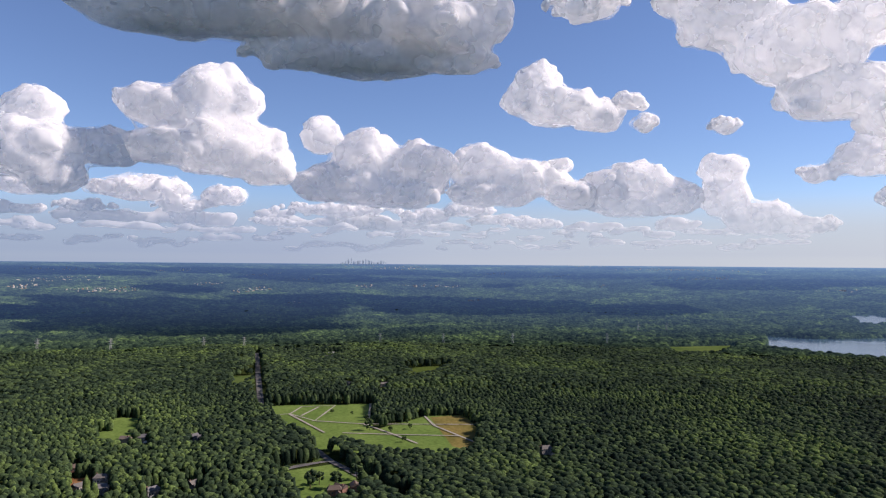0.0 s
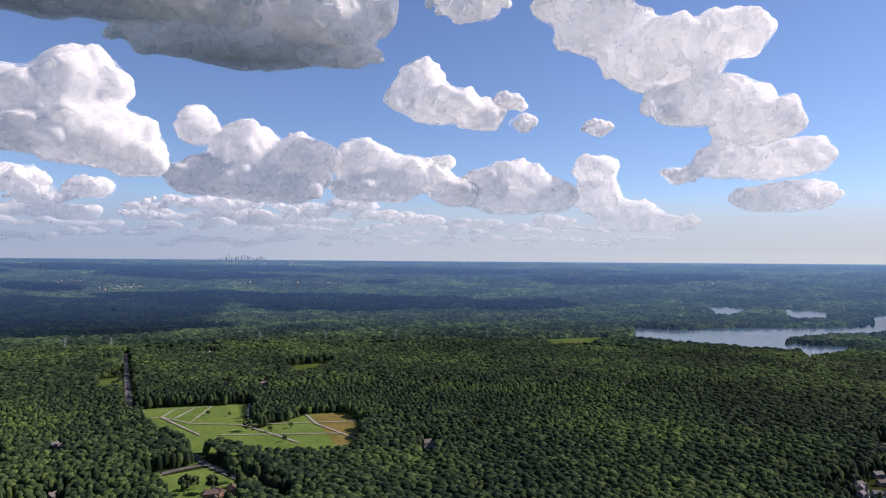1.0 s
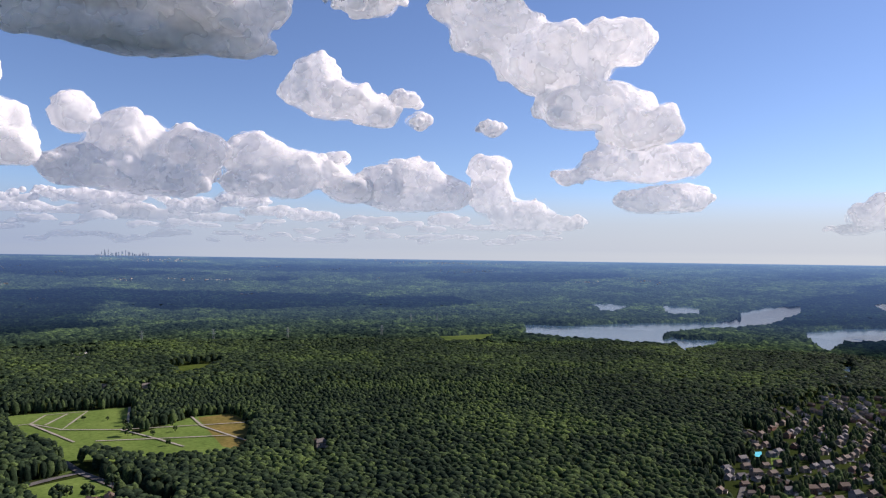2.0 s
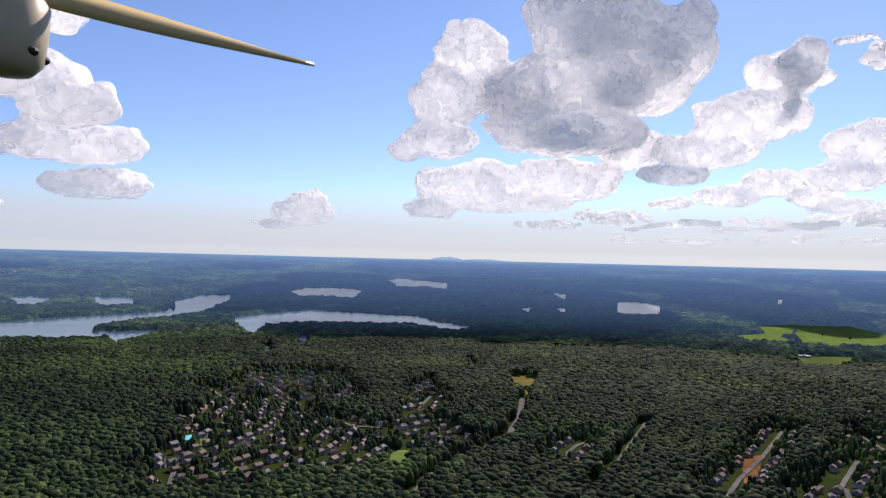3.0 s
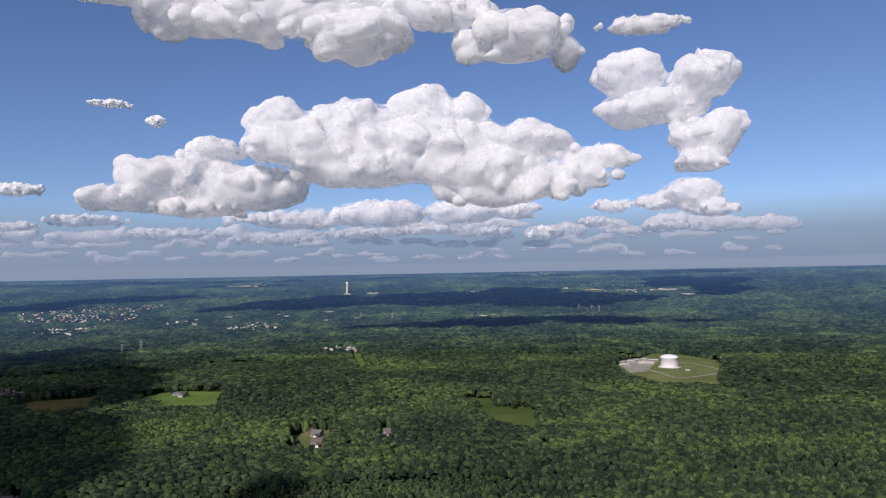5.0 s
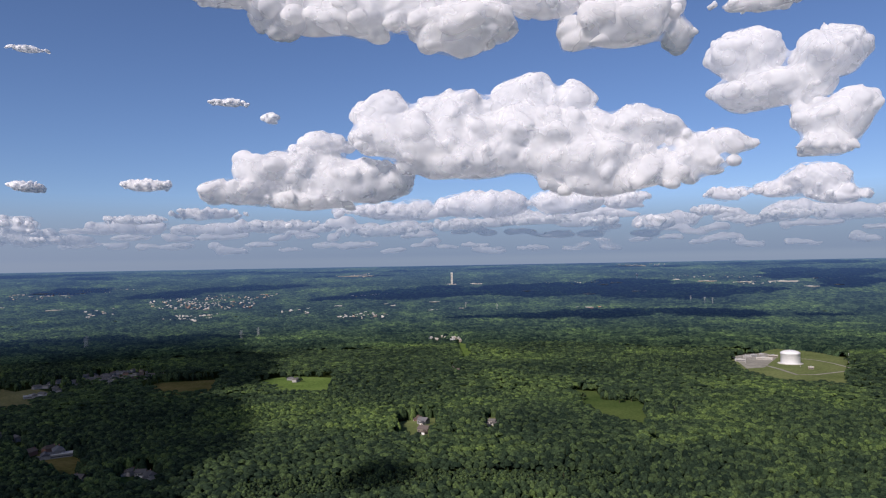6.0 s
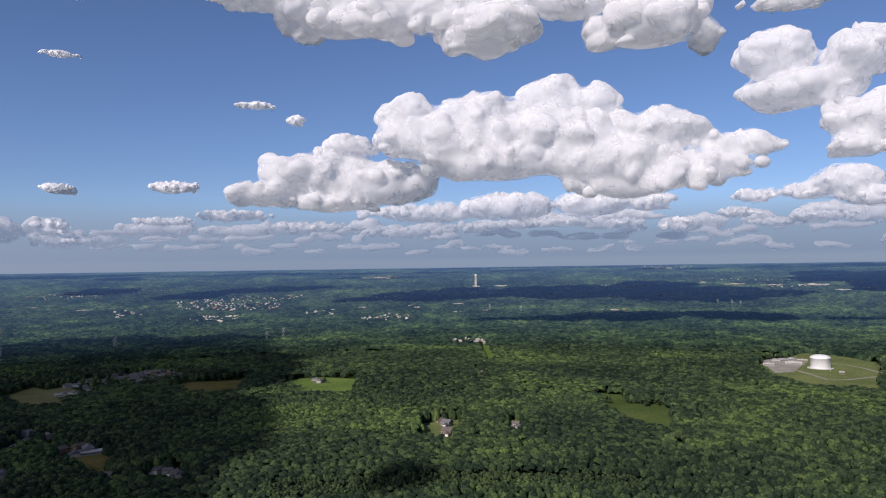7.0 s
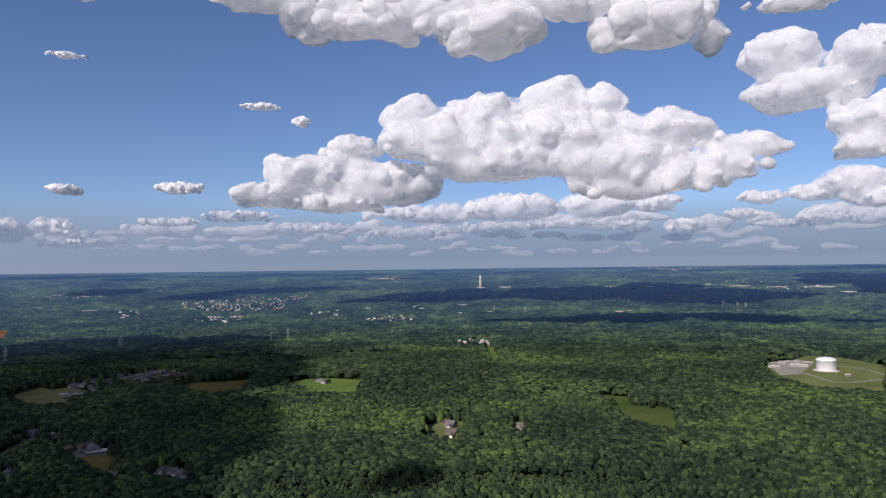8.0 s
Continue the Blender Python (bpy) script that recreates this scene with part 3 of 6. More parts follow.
lake("calm blue-grey lake water between wooded shores", [(2330, 2030), (2480, 2050), (2570, 1945), (2585, 1822), (2480, 1800), (2440, 1900)])
lake("calm blue-grey lake water between wooded shores", [(2900, 1900), (3010, 1905), (3020, 1790), (3040, 1640), (2960, 1600), (2960, 1740), (2900, 1790)])
lake("calm blue-grey lake water between wooded shores", [(1114, 1033), (1201, 1100), (1192, 1071), (1113, 1012)])
lake("calm blue-grey lake water between wooded shores", [(1392, 1178), (1431, 1169), (1349, 1107), (1330, 1120)])
lake("calm blue-grey lake water between wooded shores", [(1430, 2521), (1509, 2481), (1548, 2388), (1460, 2400)])
lake("calm blue-grey lake water between wooded shores", [(1646, 2370), (1774, 2276), (1731, 2228), (1643, 2280)])
lake("calm blue-grey lake water between wooded shores", [(2537, 1053), (2614, 1030), (2531, 1001)])
lake("calm blue-grey lake water between wooded shores", [(2608, 997), (2670, 908), (2613, 894)])
lake("calm blue-grey lake water between wooded shores", [(3011, 1097), (3040, 1034), (2992, 1026)])
lake("calm blue-grey lake water between wooded shores", [(2911, 778), (2975, 704), (2894, 594), (2778, 588), (2727, 724)])
lake("calm blue-grey lake water between wooded shores", [(3290, 209), (3298, 176), (3243, 183)])
lake("calm blue-grey lake water between wooded shores", [(2575, -2194), (2481, -2421), (2298, -2618), (2176, -2905), (2279, -3095), (2235, -3272), (2076, -3344), (1871, -3287), (1633, -3496), (1263, -3625), (990, -3621), (631, -3642), (750, -3438), (912, -3170), (1079, -3098), (1287, -2986), (1486, -2782), (1684, -2715), (1817, -2824), (2042, -2790), (2245, -2480)])
islet([(1833, -3053), (1832, -3159), (1756, -3135), (1758, -3032)])
islet([(1655, -2945), (1642, -3035), (1575, -3026), (1589, -2937)])
islet([(1475, -3004), (1427, -3116), (1312, -3137), (1382, -3019)])
islet([(1932, -3094), (1925, -3178), (1862, -3170), (1871, -3089)])
islet([(1489, -3383), (1396, -3516), (1263, -3546), (1358, -3419)])
islet([(1106, -3324), (1056, -3408), (980, -3405), (1030, -3323)])


def isle(az, r, long, deep):
    """A low wooded island, drawn out across the line of sight from the middle of the plain."""
    a = radians(az)
    islet([(-(r + deep * math.sin(k * 0.628) * (1 + 0.3 * math.sin(k * 2.1 + az))) * math.sin(a) + long * math.cos(k * 0.628) * math.cos(a),
            (r + deep * math.sin(k * 0.628) * (1 + 0.3 * math.sin(k * 2.1 + az))) * math.cos(a) + long * math.cos(k * 0.628) * math.sin(a)) for k in range(10)])


isle(-147.8, 3460, 72, 27)
isle(-150.2, 3310, 100, 28)
isle(-158.8, 3355, 254, 35)
isle(-164.6, 3475, 277, 36)
isle(-151.5, 3610, 173, 31)
isle(-158.4, 3760, 330, 37)
isle(-148.3, 3870, 185, 31)
isle(-167.7, 3605, 144, 30)
isle(-153.9, 3450, 110, 29)
isle(-146.9, 3660, 88, 27)
for poly in islets:
    clear_area(poly, 0)


# ---- houses, halls and masts ----
def box(bm, x0, y0, z0, x1, y1, z1):
    v = [bm.verts.new(p) for p in ((x0, y0, z0), (x1, y0, z0), (x1, y1, z0), (x0, y1, z0), (x0, y0, z1), (x1, y0, z1), (x1, y1, z1), (x0, y1, z1))]
    for q in ((0, 3, 2, 1), (4, 5, 6, 7), (0, 1, 5, 4), (1, 2, 6, 5), (2, 3, 7, 6), (3, 0, 4, 7)):
        bm.faces.new([v[i] for i in q])


def gable(bm, x0, y0, x1, y1, z, rise, over=0.5, hip=0.0):
    """A pitched roof with eaves, its ridge along x; hip draws the ridge's ends in."""
    x0, y0, x1, y1, ym = x0 - over, y0 - over, x1 + over, y1 + over, (y0 + y1) / 2
    lo = [bm.verts.new(p) for p in ((x0, y0, z - 0.3), (x1, y0, z - 0.3), (x1, y1, z - 0.3), (x0, y1, z - 0.3))]
    up = [bm.verts.new(p) for p in ((x0, y0, z), (x1, y0, z), (x1, y1, z), (x0, y1, z))]
    a, b = bm.verts.new((x0 + hip, ym, z + rise)), bm.verts.new((x1 - hip, ym, z + rise))
    bm.faces.new(lo[::-1])
    for i in range(4):
        bm.faces.new((lo[i], lo[(i + 1) % 4], up[(i + 1) % 4], up[i]))
    bm.faces.new((up[0], up[1], b, a))
    bm.faces.new((up[2], up[3], a, b))
    bm.faces.new((up[1], up[2], b))
    bm.faces.new((up[3], up[0], a))


HOUSE_LABELS = {"white": "white-sided house with a grey shingle roof", "tan": "tan-sided house with a brown shingle roof",
                "grey": "grey-sided house with a slate-grey roof", "brick": "red brick house with a dark shingle roof",
                "blue": "blue-grey clad house with a metal roof", "clay": "orange brick house", "pale": "cream-sided house with a pale grey roof"}


def build_house(kind, wide, deep, high, hip):
    house = new("house")
    bm = bmesh.new()
    box(bm, -wide / 2, -deep / 2, -1.0, wide / 2, deep / 2, high)
    part("wall", bm, WALLS[kind], house)
    bm = bmesh.new()
    gable(bm, -wide / 2, -deep / 2, wide / 2, deep / 2, high, deep * 0.36, 0.5, hip)
    part("roof", bm, ROOFS[kind], house)
    bm = bmesh.new()
    box(bm, wide / 2 - 5.5, -deep / 2 - 4.5, -1.0, wide / 2 - 0.4, -deep / 2, high * 0.62)
    wing = part("garage", bm, WALLS[kind], house)
    bm = bmesh.new()
    gable(bm, -2.55, -2.3, 2.55, 2.3, 0, 1.9, 0.35)
    cap = part("garage_roof", bm, ROOFS[kind], house)
    cap.matrix_basis = pose(wide / 2 - 2.95, -deep / 2 - 2.1, high * 0.62, 0, 0, 90)
    bm = bmesh.new()
    box(bm, wide / 2 - 5.0, -deep / 2 - 4.58, 0.1, wide / 2 - 0.9, -deep / 2 - 4.5, 2.3)
    part("garage_door", bm, WHITE_STEEL, house, "pale garage door")
    bm = bmesh.new()
    box(bm, -wide / 2 + 1.5, deep * 0.1, high, -wide / 2 + 2.4, deep * 0.1 + 0.9, high + deep * 0.36 + 0.6)
    part("chimney", bm, WALLS["brick"], house, "brick chimney")
    for k, at in enumerate((-wide / 2 + 1.2, -wide / 2 + 4.0)):
        bm = bmesh.new()
        box(bm, at, -deep / 2 - 0.06, high * 0.35, at + 1.4, -deep / 2 + 0.02, high * 0.35 + 1.5)
        part("window", bm, GLASS, house, "dark glazed window")
    tagged(house, HOUSE_LABELS[kind], "house", "houses of the countryside")
    house.matrix_basis = pose(0, 0, -400)
    return house


MODELS = {}
rng_house = random.Random(9)
house_places = []


def put_house(x, y, turn, kind, size=1.0):
    """Note a house's place and clear the trees that would hide it."""
    s = size * max(0.42, float(shrink(math.hypot(x, y)))) * (0.8 if math.hypot(x, y) < 1300 else 0.75)
    house_places.append((x, y, turn, kind, s))
    far = math.hypot(x, y)
    what = 1 if far < FLAT_TO else 2
    clear_line([(x - 1, y), (x + 1, y)], 9 * s, what)
    hidden = min(0.065 * far, 75)
    clear_line([(x, y), (x - x / far * hidden, y - y / far * hidden)], 7 * s, what)


def raise_house(x, y, turn, kind, s):
    model = (kind, rng_house.randrange(2))
    if model not in MODELS:
        MODELS[model] = ob = build_house(kind, 11.5 + 1.5 * model[1], 8.6, 4.4 + 1.4 * model[1], 2.5 * model[1])
    else:
        ob = copy_thing(MODELS[model], pose(0, 0, 0))
    ob.matrix_basis = pose(x, y, land_at(x, y) + 0.4, 0, 0, turn) @ Matrix.Scale(s, 4)


def far_houses(places):
    """The small far houses of the towns, joined."""
    bodies, roofs = {}, {}
    for x, y, turn, kind, s in places:
        m = pose(x, y, land_at(x, y) + 0.4, 0, 0, turn) @ Matrix.Diagonal((s * 1.3, s, s * (1.6 if math.hypot(x, y) > MID_TO else 1), 1))
        for store, build in ((bodies, lambda q: box(q, -6, -4.3, -1, 6, 4.3, 4.8)), (roofs, lambda q: gable(q, -6, -4.3, 6, 4.3, 4.8, 3, 0.5, 1.5))):
            q = bmesh.new()
            build(q)
            vs, fs = store.setdefault((kind, math.hypot(x, y) > MID_TO), ([], []))
            base = len(vs)
            vs.extend(tuple(m @ v.co) for v in q.verts)
            q.verts.index_update()
            fs.extend([base + v.index for v in f.verts] for f in q.faces)
            q.free()
    for store, mats, what in ((bodies, WALLS, "walls"), (roofs, FAR_ROOFS, "roofs")):
        for (kind, remote), (vs, fs) in store.items():
            me = bpy.data.meshes.new("far_houses")
            me.from_pydata(vs, [], fs)
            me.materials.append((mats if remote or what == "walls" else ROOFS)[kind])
            tagged(new("far_houses", me), "%s %s of small far houses among trees" % (kind, what), "houses", kind="stuff")


def street(line, gap=16, light=0):
    """A residential street with houses along both sides and trees in the gardens."""
    strip("street", "grey residential street between houses", ASPHALT, 4.6, line)
    clear_line(line, 27, 2)
    for (xa, ya), (xb, yb) in zip(line, line[1:]):
        length = math.hypot(xb - xa, yb - ya)
        dx, dy = (xb - xa) / (length or 1), (yb - ya) / (length or 1)
        turn = math.degrees(math.atan2(dy, dx))
        n = max(1, int(length / gap / 1.1))
        for k in range(n):
            for side in (-1, 1):
                if rng_house.random() < 0.22:
                    continue
                u = (k + 0.5) / n * length + rng_house.uniform(-4, 4)
                back = side * rng_house.uniform(13.5, 19)
                x, y = xa + dx * u - dy * back, ya + dy * u + dx * back
                if any(abs(x - h[0]) + abs(y - h[1]) < 14 for h in house_places):
                    continue
                put_house(round(x, 1), round(y, 1), turn + (0 if side > 0 else 180) + rng_house.uniform(-16, 16),
                          rng_house.choice(("pale", "pale", "pale", "white", "tan") if light == 2 else ("white", "tan", "tan", "grey", "grey", "brick")), rng_house.uniform(0.72, 0.92))


def put_hall(x, y, turn, wide, deep, high, kind):
    """A low flat-roofed hall with a parapet and a band of windows."""
    hall = new("hall")
    s = float(shrink(math.hypot(x, y)))
    high *= s
    bm = bmesh.new()
    box(bm, -wide / 2, -deep / 2, -2, wide / 2, deep / 2, high)
    part("wall", bm, WALLS[kind], hall)
    bm = bmesh.new()
    box(bm, -wide / 2 - 0.3, -deep / 2 - 0.3, high, wide / 2 + 0.3, deep / 2 + 0.3, high + 0.5)
    part("roof", bm, ROOFS[kind] if kind in ("blue", "clay") else FLAT_ROOF, hall, "pale flat roof")
    bm = bmesh.new()
    box(bm, -wide * 0.15, -deep * 0.15, high + 0.5, wide * 0.1, deep * 0.1, high + 2.0)
    part("roof_unit", bm, STEEL, hall, "grey plant housing on the roof")
    bm = bmesh.new()
    box(bm, -wide * 0.42, -deep / 2 - 0.08, high * 0.35, wide * 0.42, -deep / 2 + 0.05, high * 0.6)
    part("window_band", bm, GLASS, hall, "dark band of windows")
    tagged(hall, {"white": "low white hall with a pale flat roof", "tan": "low tan hall with a pale flat roof", "grey": "low grey hall with a flat roof",
                  "brick": "long low red brick building with a pale roof", "blue": "blue-grey school building with a metal roof", "clay": "low orange clay-coloured building"}[kind], "building", "low halls in the woods")
    hall.matrix_basis = pose(x, y, land_at(x, y) + 0.3, 0, 0, turn)
    d = math.hypot(x, y)
    what = 1 if d < FLAT_TO else 2
    clear_line([(x - wide / 2, y), (x + wide / 2, y)], deep * 0.6 + 5, what)
    clear_line([(x, y), (x - x / d * 25, y - y / d * 25)], wide * 0.5, what)


def town(poly, count, kind, seed):
    """Houses scattered over a district among garden trees."""
    rng = random.Random(seed)
    clear_area(poly, 2)
    xs, ys = [p[0] for p in poly], [p[1] for p in poly]
    made = tries = 0
    while made < count * 2.5 and tries < 4000:
        tries += 1
        x, y = rng.uniform(min(xs), max(xs)), rng.uniform(min(ys), max(ys))
        if inside(np.array([x]), np.array([y]), poly)[0]:
            tone = {"white": ("white", "white", "tan"), "tan": ("tan", "white", "grey", "brick"), "brick": ("brick",), "mixed": ("white", "tan")}[kind]
            put_house(round(x, 1), round(y, 1), rng.uniform(0, 180), rng.choice(tone), rng.uniform(0.7, 1.1))
            made += 1


def estate(poly, gap, seed):
    """A quarter of small houses on curving plots, with gardens and trees between them."""
    rng = random.Random(seed)
    clear_area(poly, 2)
    xs, ys = [p[0] for p in poly], [p[1] for p in poly]
    cx, cy, turn = sum(xs) / len(xs), sum(ys) / len(ys), rng.uniform(0, 3.14)
    for i in range(-22, 23):
        for j in range(-22, 23):
            # rows bend as the streets do
            u, v = i * gap * 1.0, j * gap * 1.35 + 0.0016 * (i * gap) ** 2
            x = cx + u * math.cos(turn) - v * math.sin(turn) + rng.uniform(-3, 3)
            y = cy + u * math.sin(turn) + v * math.cos(turn) + rng.uniform(-3, 3)
            if rng.random() < 0.85 and inside(np.array([x]), np.array([y]), poly)[0] and not any(abs(x - h[0]) + abs(y - h[1]) < 13 for h in house_places):
                put_house(round(x, 1), round(y, 1), math.degrees(turn + 0.0032 * u) + rng.uniform(-12, 12), rng.choice(("tan", "grey", "grey", "brick", "tan")), rng.uniform(0.75, 1.0))


put_house(-308, 645, 10, "white", 1.15)
put_house(-349, 680, 25, "brick", 1.15)
put_house(-294, 616, 24, "grey", 1.15)
put_house(-334, 794, 20, "grey", 1.15)
put_house(-352, 791, 175, "tan", 1.15)
put_house(-89, 626, 150, "brick", 1.15)
put_house(-77, 632, 105, "brick", 1.15)
put_house(-93, 617, 10, "brick", 1.15)
put_house(-317, 623, 60, "white", 1.15)
put_house(-278, 800, 60, "grey", 1.15)
put_house(-154, 1169, 145, "white", 1.15)
put_house(-95, 1163, 15, "white", 1.15)
put_house(-248, 611, 50, "grey", 1.15)
put_house(-220, 634, 60, "white", 1.15)
put_house(110, 758, 20, "white", 1.20)
put_house(106, 765, 60, "grey", 1.00)
put_house(1134, -156, 40, "white", 1.20)
put_house(1149, -49, 10, "white", 1.10)
put_house(1062, -509, 70, "white", 1.30)
put_house(-536, -1306, 0, "white", 1.20)
put_house(-561, -1320, 54, "white", 1.20)
put_house(-584, -1334, 15, "white", 1.20)
put_house(-598, -1308, 0, "white", 1.20)
put_house(-629, -1336, 54, "white", 1.20)
put_house(-628, -1309, 0, "white", 1.20)
put_house(-496, -1219, 75, "white", 1.20)
put_house(-701, -1352, 60, "white", 1.20)
put_house(-700, -1249, 45, "white", 1.20)
put_house(-232, -774, 10, "white", 1.30)
put_house(-255, -816, 30, "grey", 1.00)
put_house(-337, -839, 20, "brick", 1.30)
put_house(-340, -809, 70, "grey", 1.20)
put_house(-659, -545, 100, "tan", 1.50)
put_house(-696, -577, 95, "grey", 1.40)
put_house(-708, -595, 50, "brick", 1.00)
put_house(-743, -504, 105, "white", 1.10)
put_house(-736, -493, 140, "white", 0.90)
put_house(-729, -502, 55, "white", 0.80)
put_house(-1086, -826, 50, "white", 1.30)
put_house(-828, -976, 25, "white", 1.20)
put_house(-835, -999, 130, "grey", 1.00)
put_house(-1076, -803, 110, "tan", 1.00)
put_house(-354, -810, 75, "grey", 1.50)
put_house(-355, -833, 0, "brick", 1.20)
put_house(-361, -677, 65, "white", 0.90)
put_house(-366, -647, 100, "white", 1.10)
put_house(-507, -1214, 100, "white", 1.40)
put_house(-593, -1290, 75, "white", 1.00)
put_house(-643, -1358, 10, "white", 1.20)
put_house(-657, -1351, 90, "white", 1.20)
put_house(-668, -1335, 25, "white", 1.20)
put_house(-647, -1304, 0, "white", 1.00)
put_house(-630, -1239, 75, "white", 1.00)
put_house(-717, -1255, 125, "white", 1.30)
put_house(-549, -1269, 50, "white", 1.20)
put_house(-548, -1300, 125, "white", 1.00)
put_house(-344, -960, 125, "grey", 1.10)
put_house(-261, -784, 75, "grey", 1.10)
put_house(-940, -343, 100, "grey", 1.00)
put_house(-363, -675, 15, "white", 1.10)
put_house(-367, -663, 134, "white", 1.10)
put_house(-367, -645, 80, "white", 1.10)
put_house(-542, -1253, 5, "white", 1.10)
put_house(-541, -1236, 54, "white", 1.10)
put_house(-324, -697, 119, "white", 1.10)
put_house(-347, -964, 4, "white", 1.10)
put_house(-716, -1260, 66, "white", 1.10)
put_house(-751, -1274, 40, "white", 1.10)
put_house(-357, -926, 90, "white", 1.10)
street([(615, 703), (611, 676), (576, 625), (595, 618)], gap=17, light=1)
street([(758, 802), (732, 755), (703, 699), (678, 649), (656, 605)], gap=17, light=1)
street([(895, 837), (835, 753), (785, 683), (746, 622)], gap=17, light=1)
street([(872, 759), (891, 731), (903, 708), (821, 607)], gap=17, light=1)
street([(687, 619), (679, 584), (701, 575)], gap=17, light=1)
street([(948, 730), (884, 661), (822, 599)], gap=17, light=1)
street([(459, 549), (487, 556), (427, 497)], gap=17, light=1)
street([(501, 550), (507, 529), (504, 500)], gap=17, light=1)
street([(534, 536), (544, 514), (591, 532)], gap=17, light=1)
street([(617, 563), (639, 543), (698, 552)], gap=17, light=1)
street([(676, 561), (657, 514), (674, 498)], gap=17, light=1)
street([(705, 527), (688, 492), (697, 478), (703, 457)], gap=17, light=1)
street([(670, 489), (656, 458), (667, 428)], gap=17, light=1)
street([(585, 462), (602, 455)], gap=17, light=1)
street([(700, 410), (707, 378), (699, 345)], gap=17, light=1)
street([(938, 557), (914, 514), (800, 474), (847, 471)], gap=17, light=1)
street([(681, 238), (755, 242), (773, 238)], gap=17, light=1)
street([(661, 77), (725, 73), (824, 61), (965, 50)], gap=17, light=1)
street([(635, 5), (659, 0), (705, -5), (777, -14), (866, -27)], gap=20, light=1)
street([(954, -548), (983, -594), (947, -609), (961, -655)], gap=15, light=1)
street([(1030, -597), (1031, -643), (1031, -695)], gap=15, light=1)
street([(783, -567), (837, -641), (870, -697)], gap=15, light=1)
street([(782, -598), (811, -644), (822, -682)], gap=15, light=1)
street([(760, -626), (817, -661), (880, -750)], gap=15, light=1)
street([(848, -756), (846, -801), (880, -877), (908, -943)], gap=15, light=1)
street([(898, -828), (900, -867)], gap=15, light=1)
street([(756, -754), (776, -801), (771, -850), (747, -879), (728, -929), (708, -951)], gap=15, light=1)
street([(713, -774), (736, -839)], gap=15, light=1)
street([(811, -894), (848, -966), (930, -1094)], gap=15, light=1)
street([(938, -1130), (888, -1105), (831, -1060)], gap=15, light=1)
street([(973, -1220), (896, -1196), (825, -1150), (797, -1148)], gap=15, light=1)
street([(685, -787), (669, -828), (638, -852), (645, -910), (690, -993)], gap=15, light=1)
street([(711, -838), (685, -875), (682, -921)], gap=15, light=1)
street([(797, -1148), (742, -1091), (684, -1028)], gap=15, light=1)
street([(680, -929), (710, -1001), (725, -1045)], gap=15, light=1)
street([(642, -788), (615, -805), (621, -848)], gap=15, light=1)
street([(583, -175), (589, -200), (595, -227)], gap=22, light=1)
street([(594, -239), (591, -258), (572, -258)], gap=22, light=1)
street([(652, -79), (666, -88), (644, -95)], gap=22, light=1)
street([(995, -33), (933, -54), (895, -65)], gap=22, light=1)
street([(1024, -87), (1016, -109), (1019, -128)], gap=22, light=1)
street([(822, -168), (829, -189), (869, -213), (945, -263)], gap=22, light=1)
street([(748, -14), (697, -18), (665, -11)], gap=22, light=1)
street([(686, 17), (719, 12), (746, 5)], gap=22, light=1)
street([(754, -50), (768, -73)], gap=22, light=1)
street([(667, -64), (644, -76)], gap=22, light=1)
street([(680, -1121), (647, -1114), (618, -1104)], gap=14, light=1)
street([(615, -1020), (546, -952), (551, -1004)], gap=14, light=1)
street([(592, -1243), (491, -1024)], gap=14, light=1)
street([(576, -1263), (468, -1037)], gap=14, light=1)
street([(572, -1319), (457, -1076)], gap=14, light=1)
street([(534, -1309), (440, -1080)], gap=14, light=1)
street([(484, -1365), (416, -1256), (349, -1080)], gap=14, light=1)
street([(374, -1116), (331, -1099)], gap=14, light=1)
street([(714, -1969), (679, -2104), (580, -2055)], gap=13, light=1)
street([(625, -1762), (568, -1856), (443, -1833)], gap=13, light=1)
street([(557, -1647), (495, -1706), (423, -1808)], gap=13, light=1)
street([(690, -2138), (562, -2180)], gap=13, light=1)
street([(414, -2327), (270, -2370), (149, -2253)], gap=14, light=1)
street([(334, -2064), (224, -2121), (100, -1991)], gap=14, light=1)
street([(234, -1606), (168, -1718), (85, -1846)], gap=14, light=1)
street([(393, -1435), (330, -1462), (224, -1385)], gap=14, light=1)
street([(521, -2481), (387, -2653)], gap=14, light=1)
street([(542, -2317), (382, -2151)], gap=14, light=1)
street([(221, -1000), (201, -1043), (150, -1032), (104, -985)], gap=13, light=2)
street([(194, -928), (152, -947), (119, -920)], gap=13, light=2)
street([(203, -974), (143, -984), (93, -956)], gap=13, light=2)
street([(105, -993), (48, -968), (-12, -925), (-91, -914)], gap=13, light=2)
street([(-80, -947), (-121, -875), (-155, -834), (-188, -785)], gap=13, light=2)
street([(-17, -829), (-49, -804), (-63, -758)], gap=13, light=2)
street([(-4, -779), (-43, -715), (-67, -678), (-105, -717)], gap=13, light=2)
street([(-63, -758), (-102, -737)], gap=13, light=2)
street([(-73, -682), (-103, -702)], gap=13, light=2)
street([(574, -958), (532, -919), (549, -986)], gap=16, light=1)
street([(669, -1124), (649, -1142), (651, -1191)], gap=16, light=1)
town([(-1554, -2823), (-1693, -2888), (-1932, -2786), (-1973, -2572), (-1796, -2361), (-1646, -2452), (-1504, -2567)], 46, "tan", 3)
town([(-1408, -2403), (-1555, -2395), (-1603, -2332), (-1489, -2219), (-1363, -2286)], 14, "white", 4)
town([(-1571, -2795), (-1700, -2857), (-1882, -2739), (-1846, -2425), (-1770, -2344), (-1637, -2459), (-1518, -2635)], 50, "tan", 5)
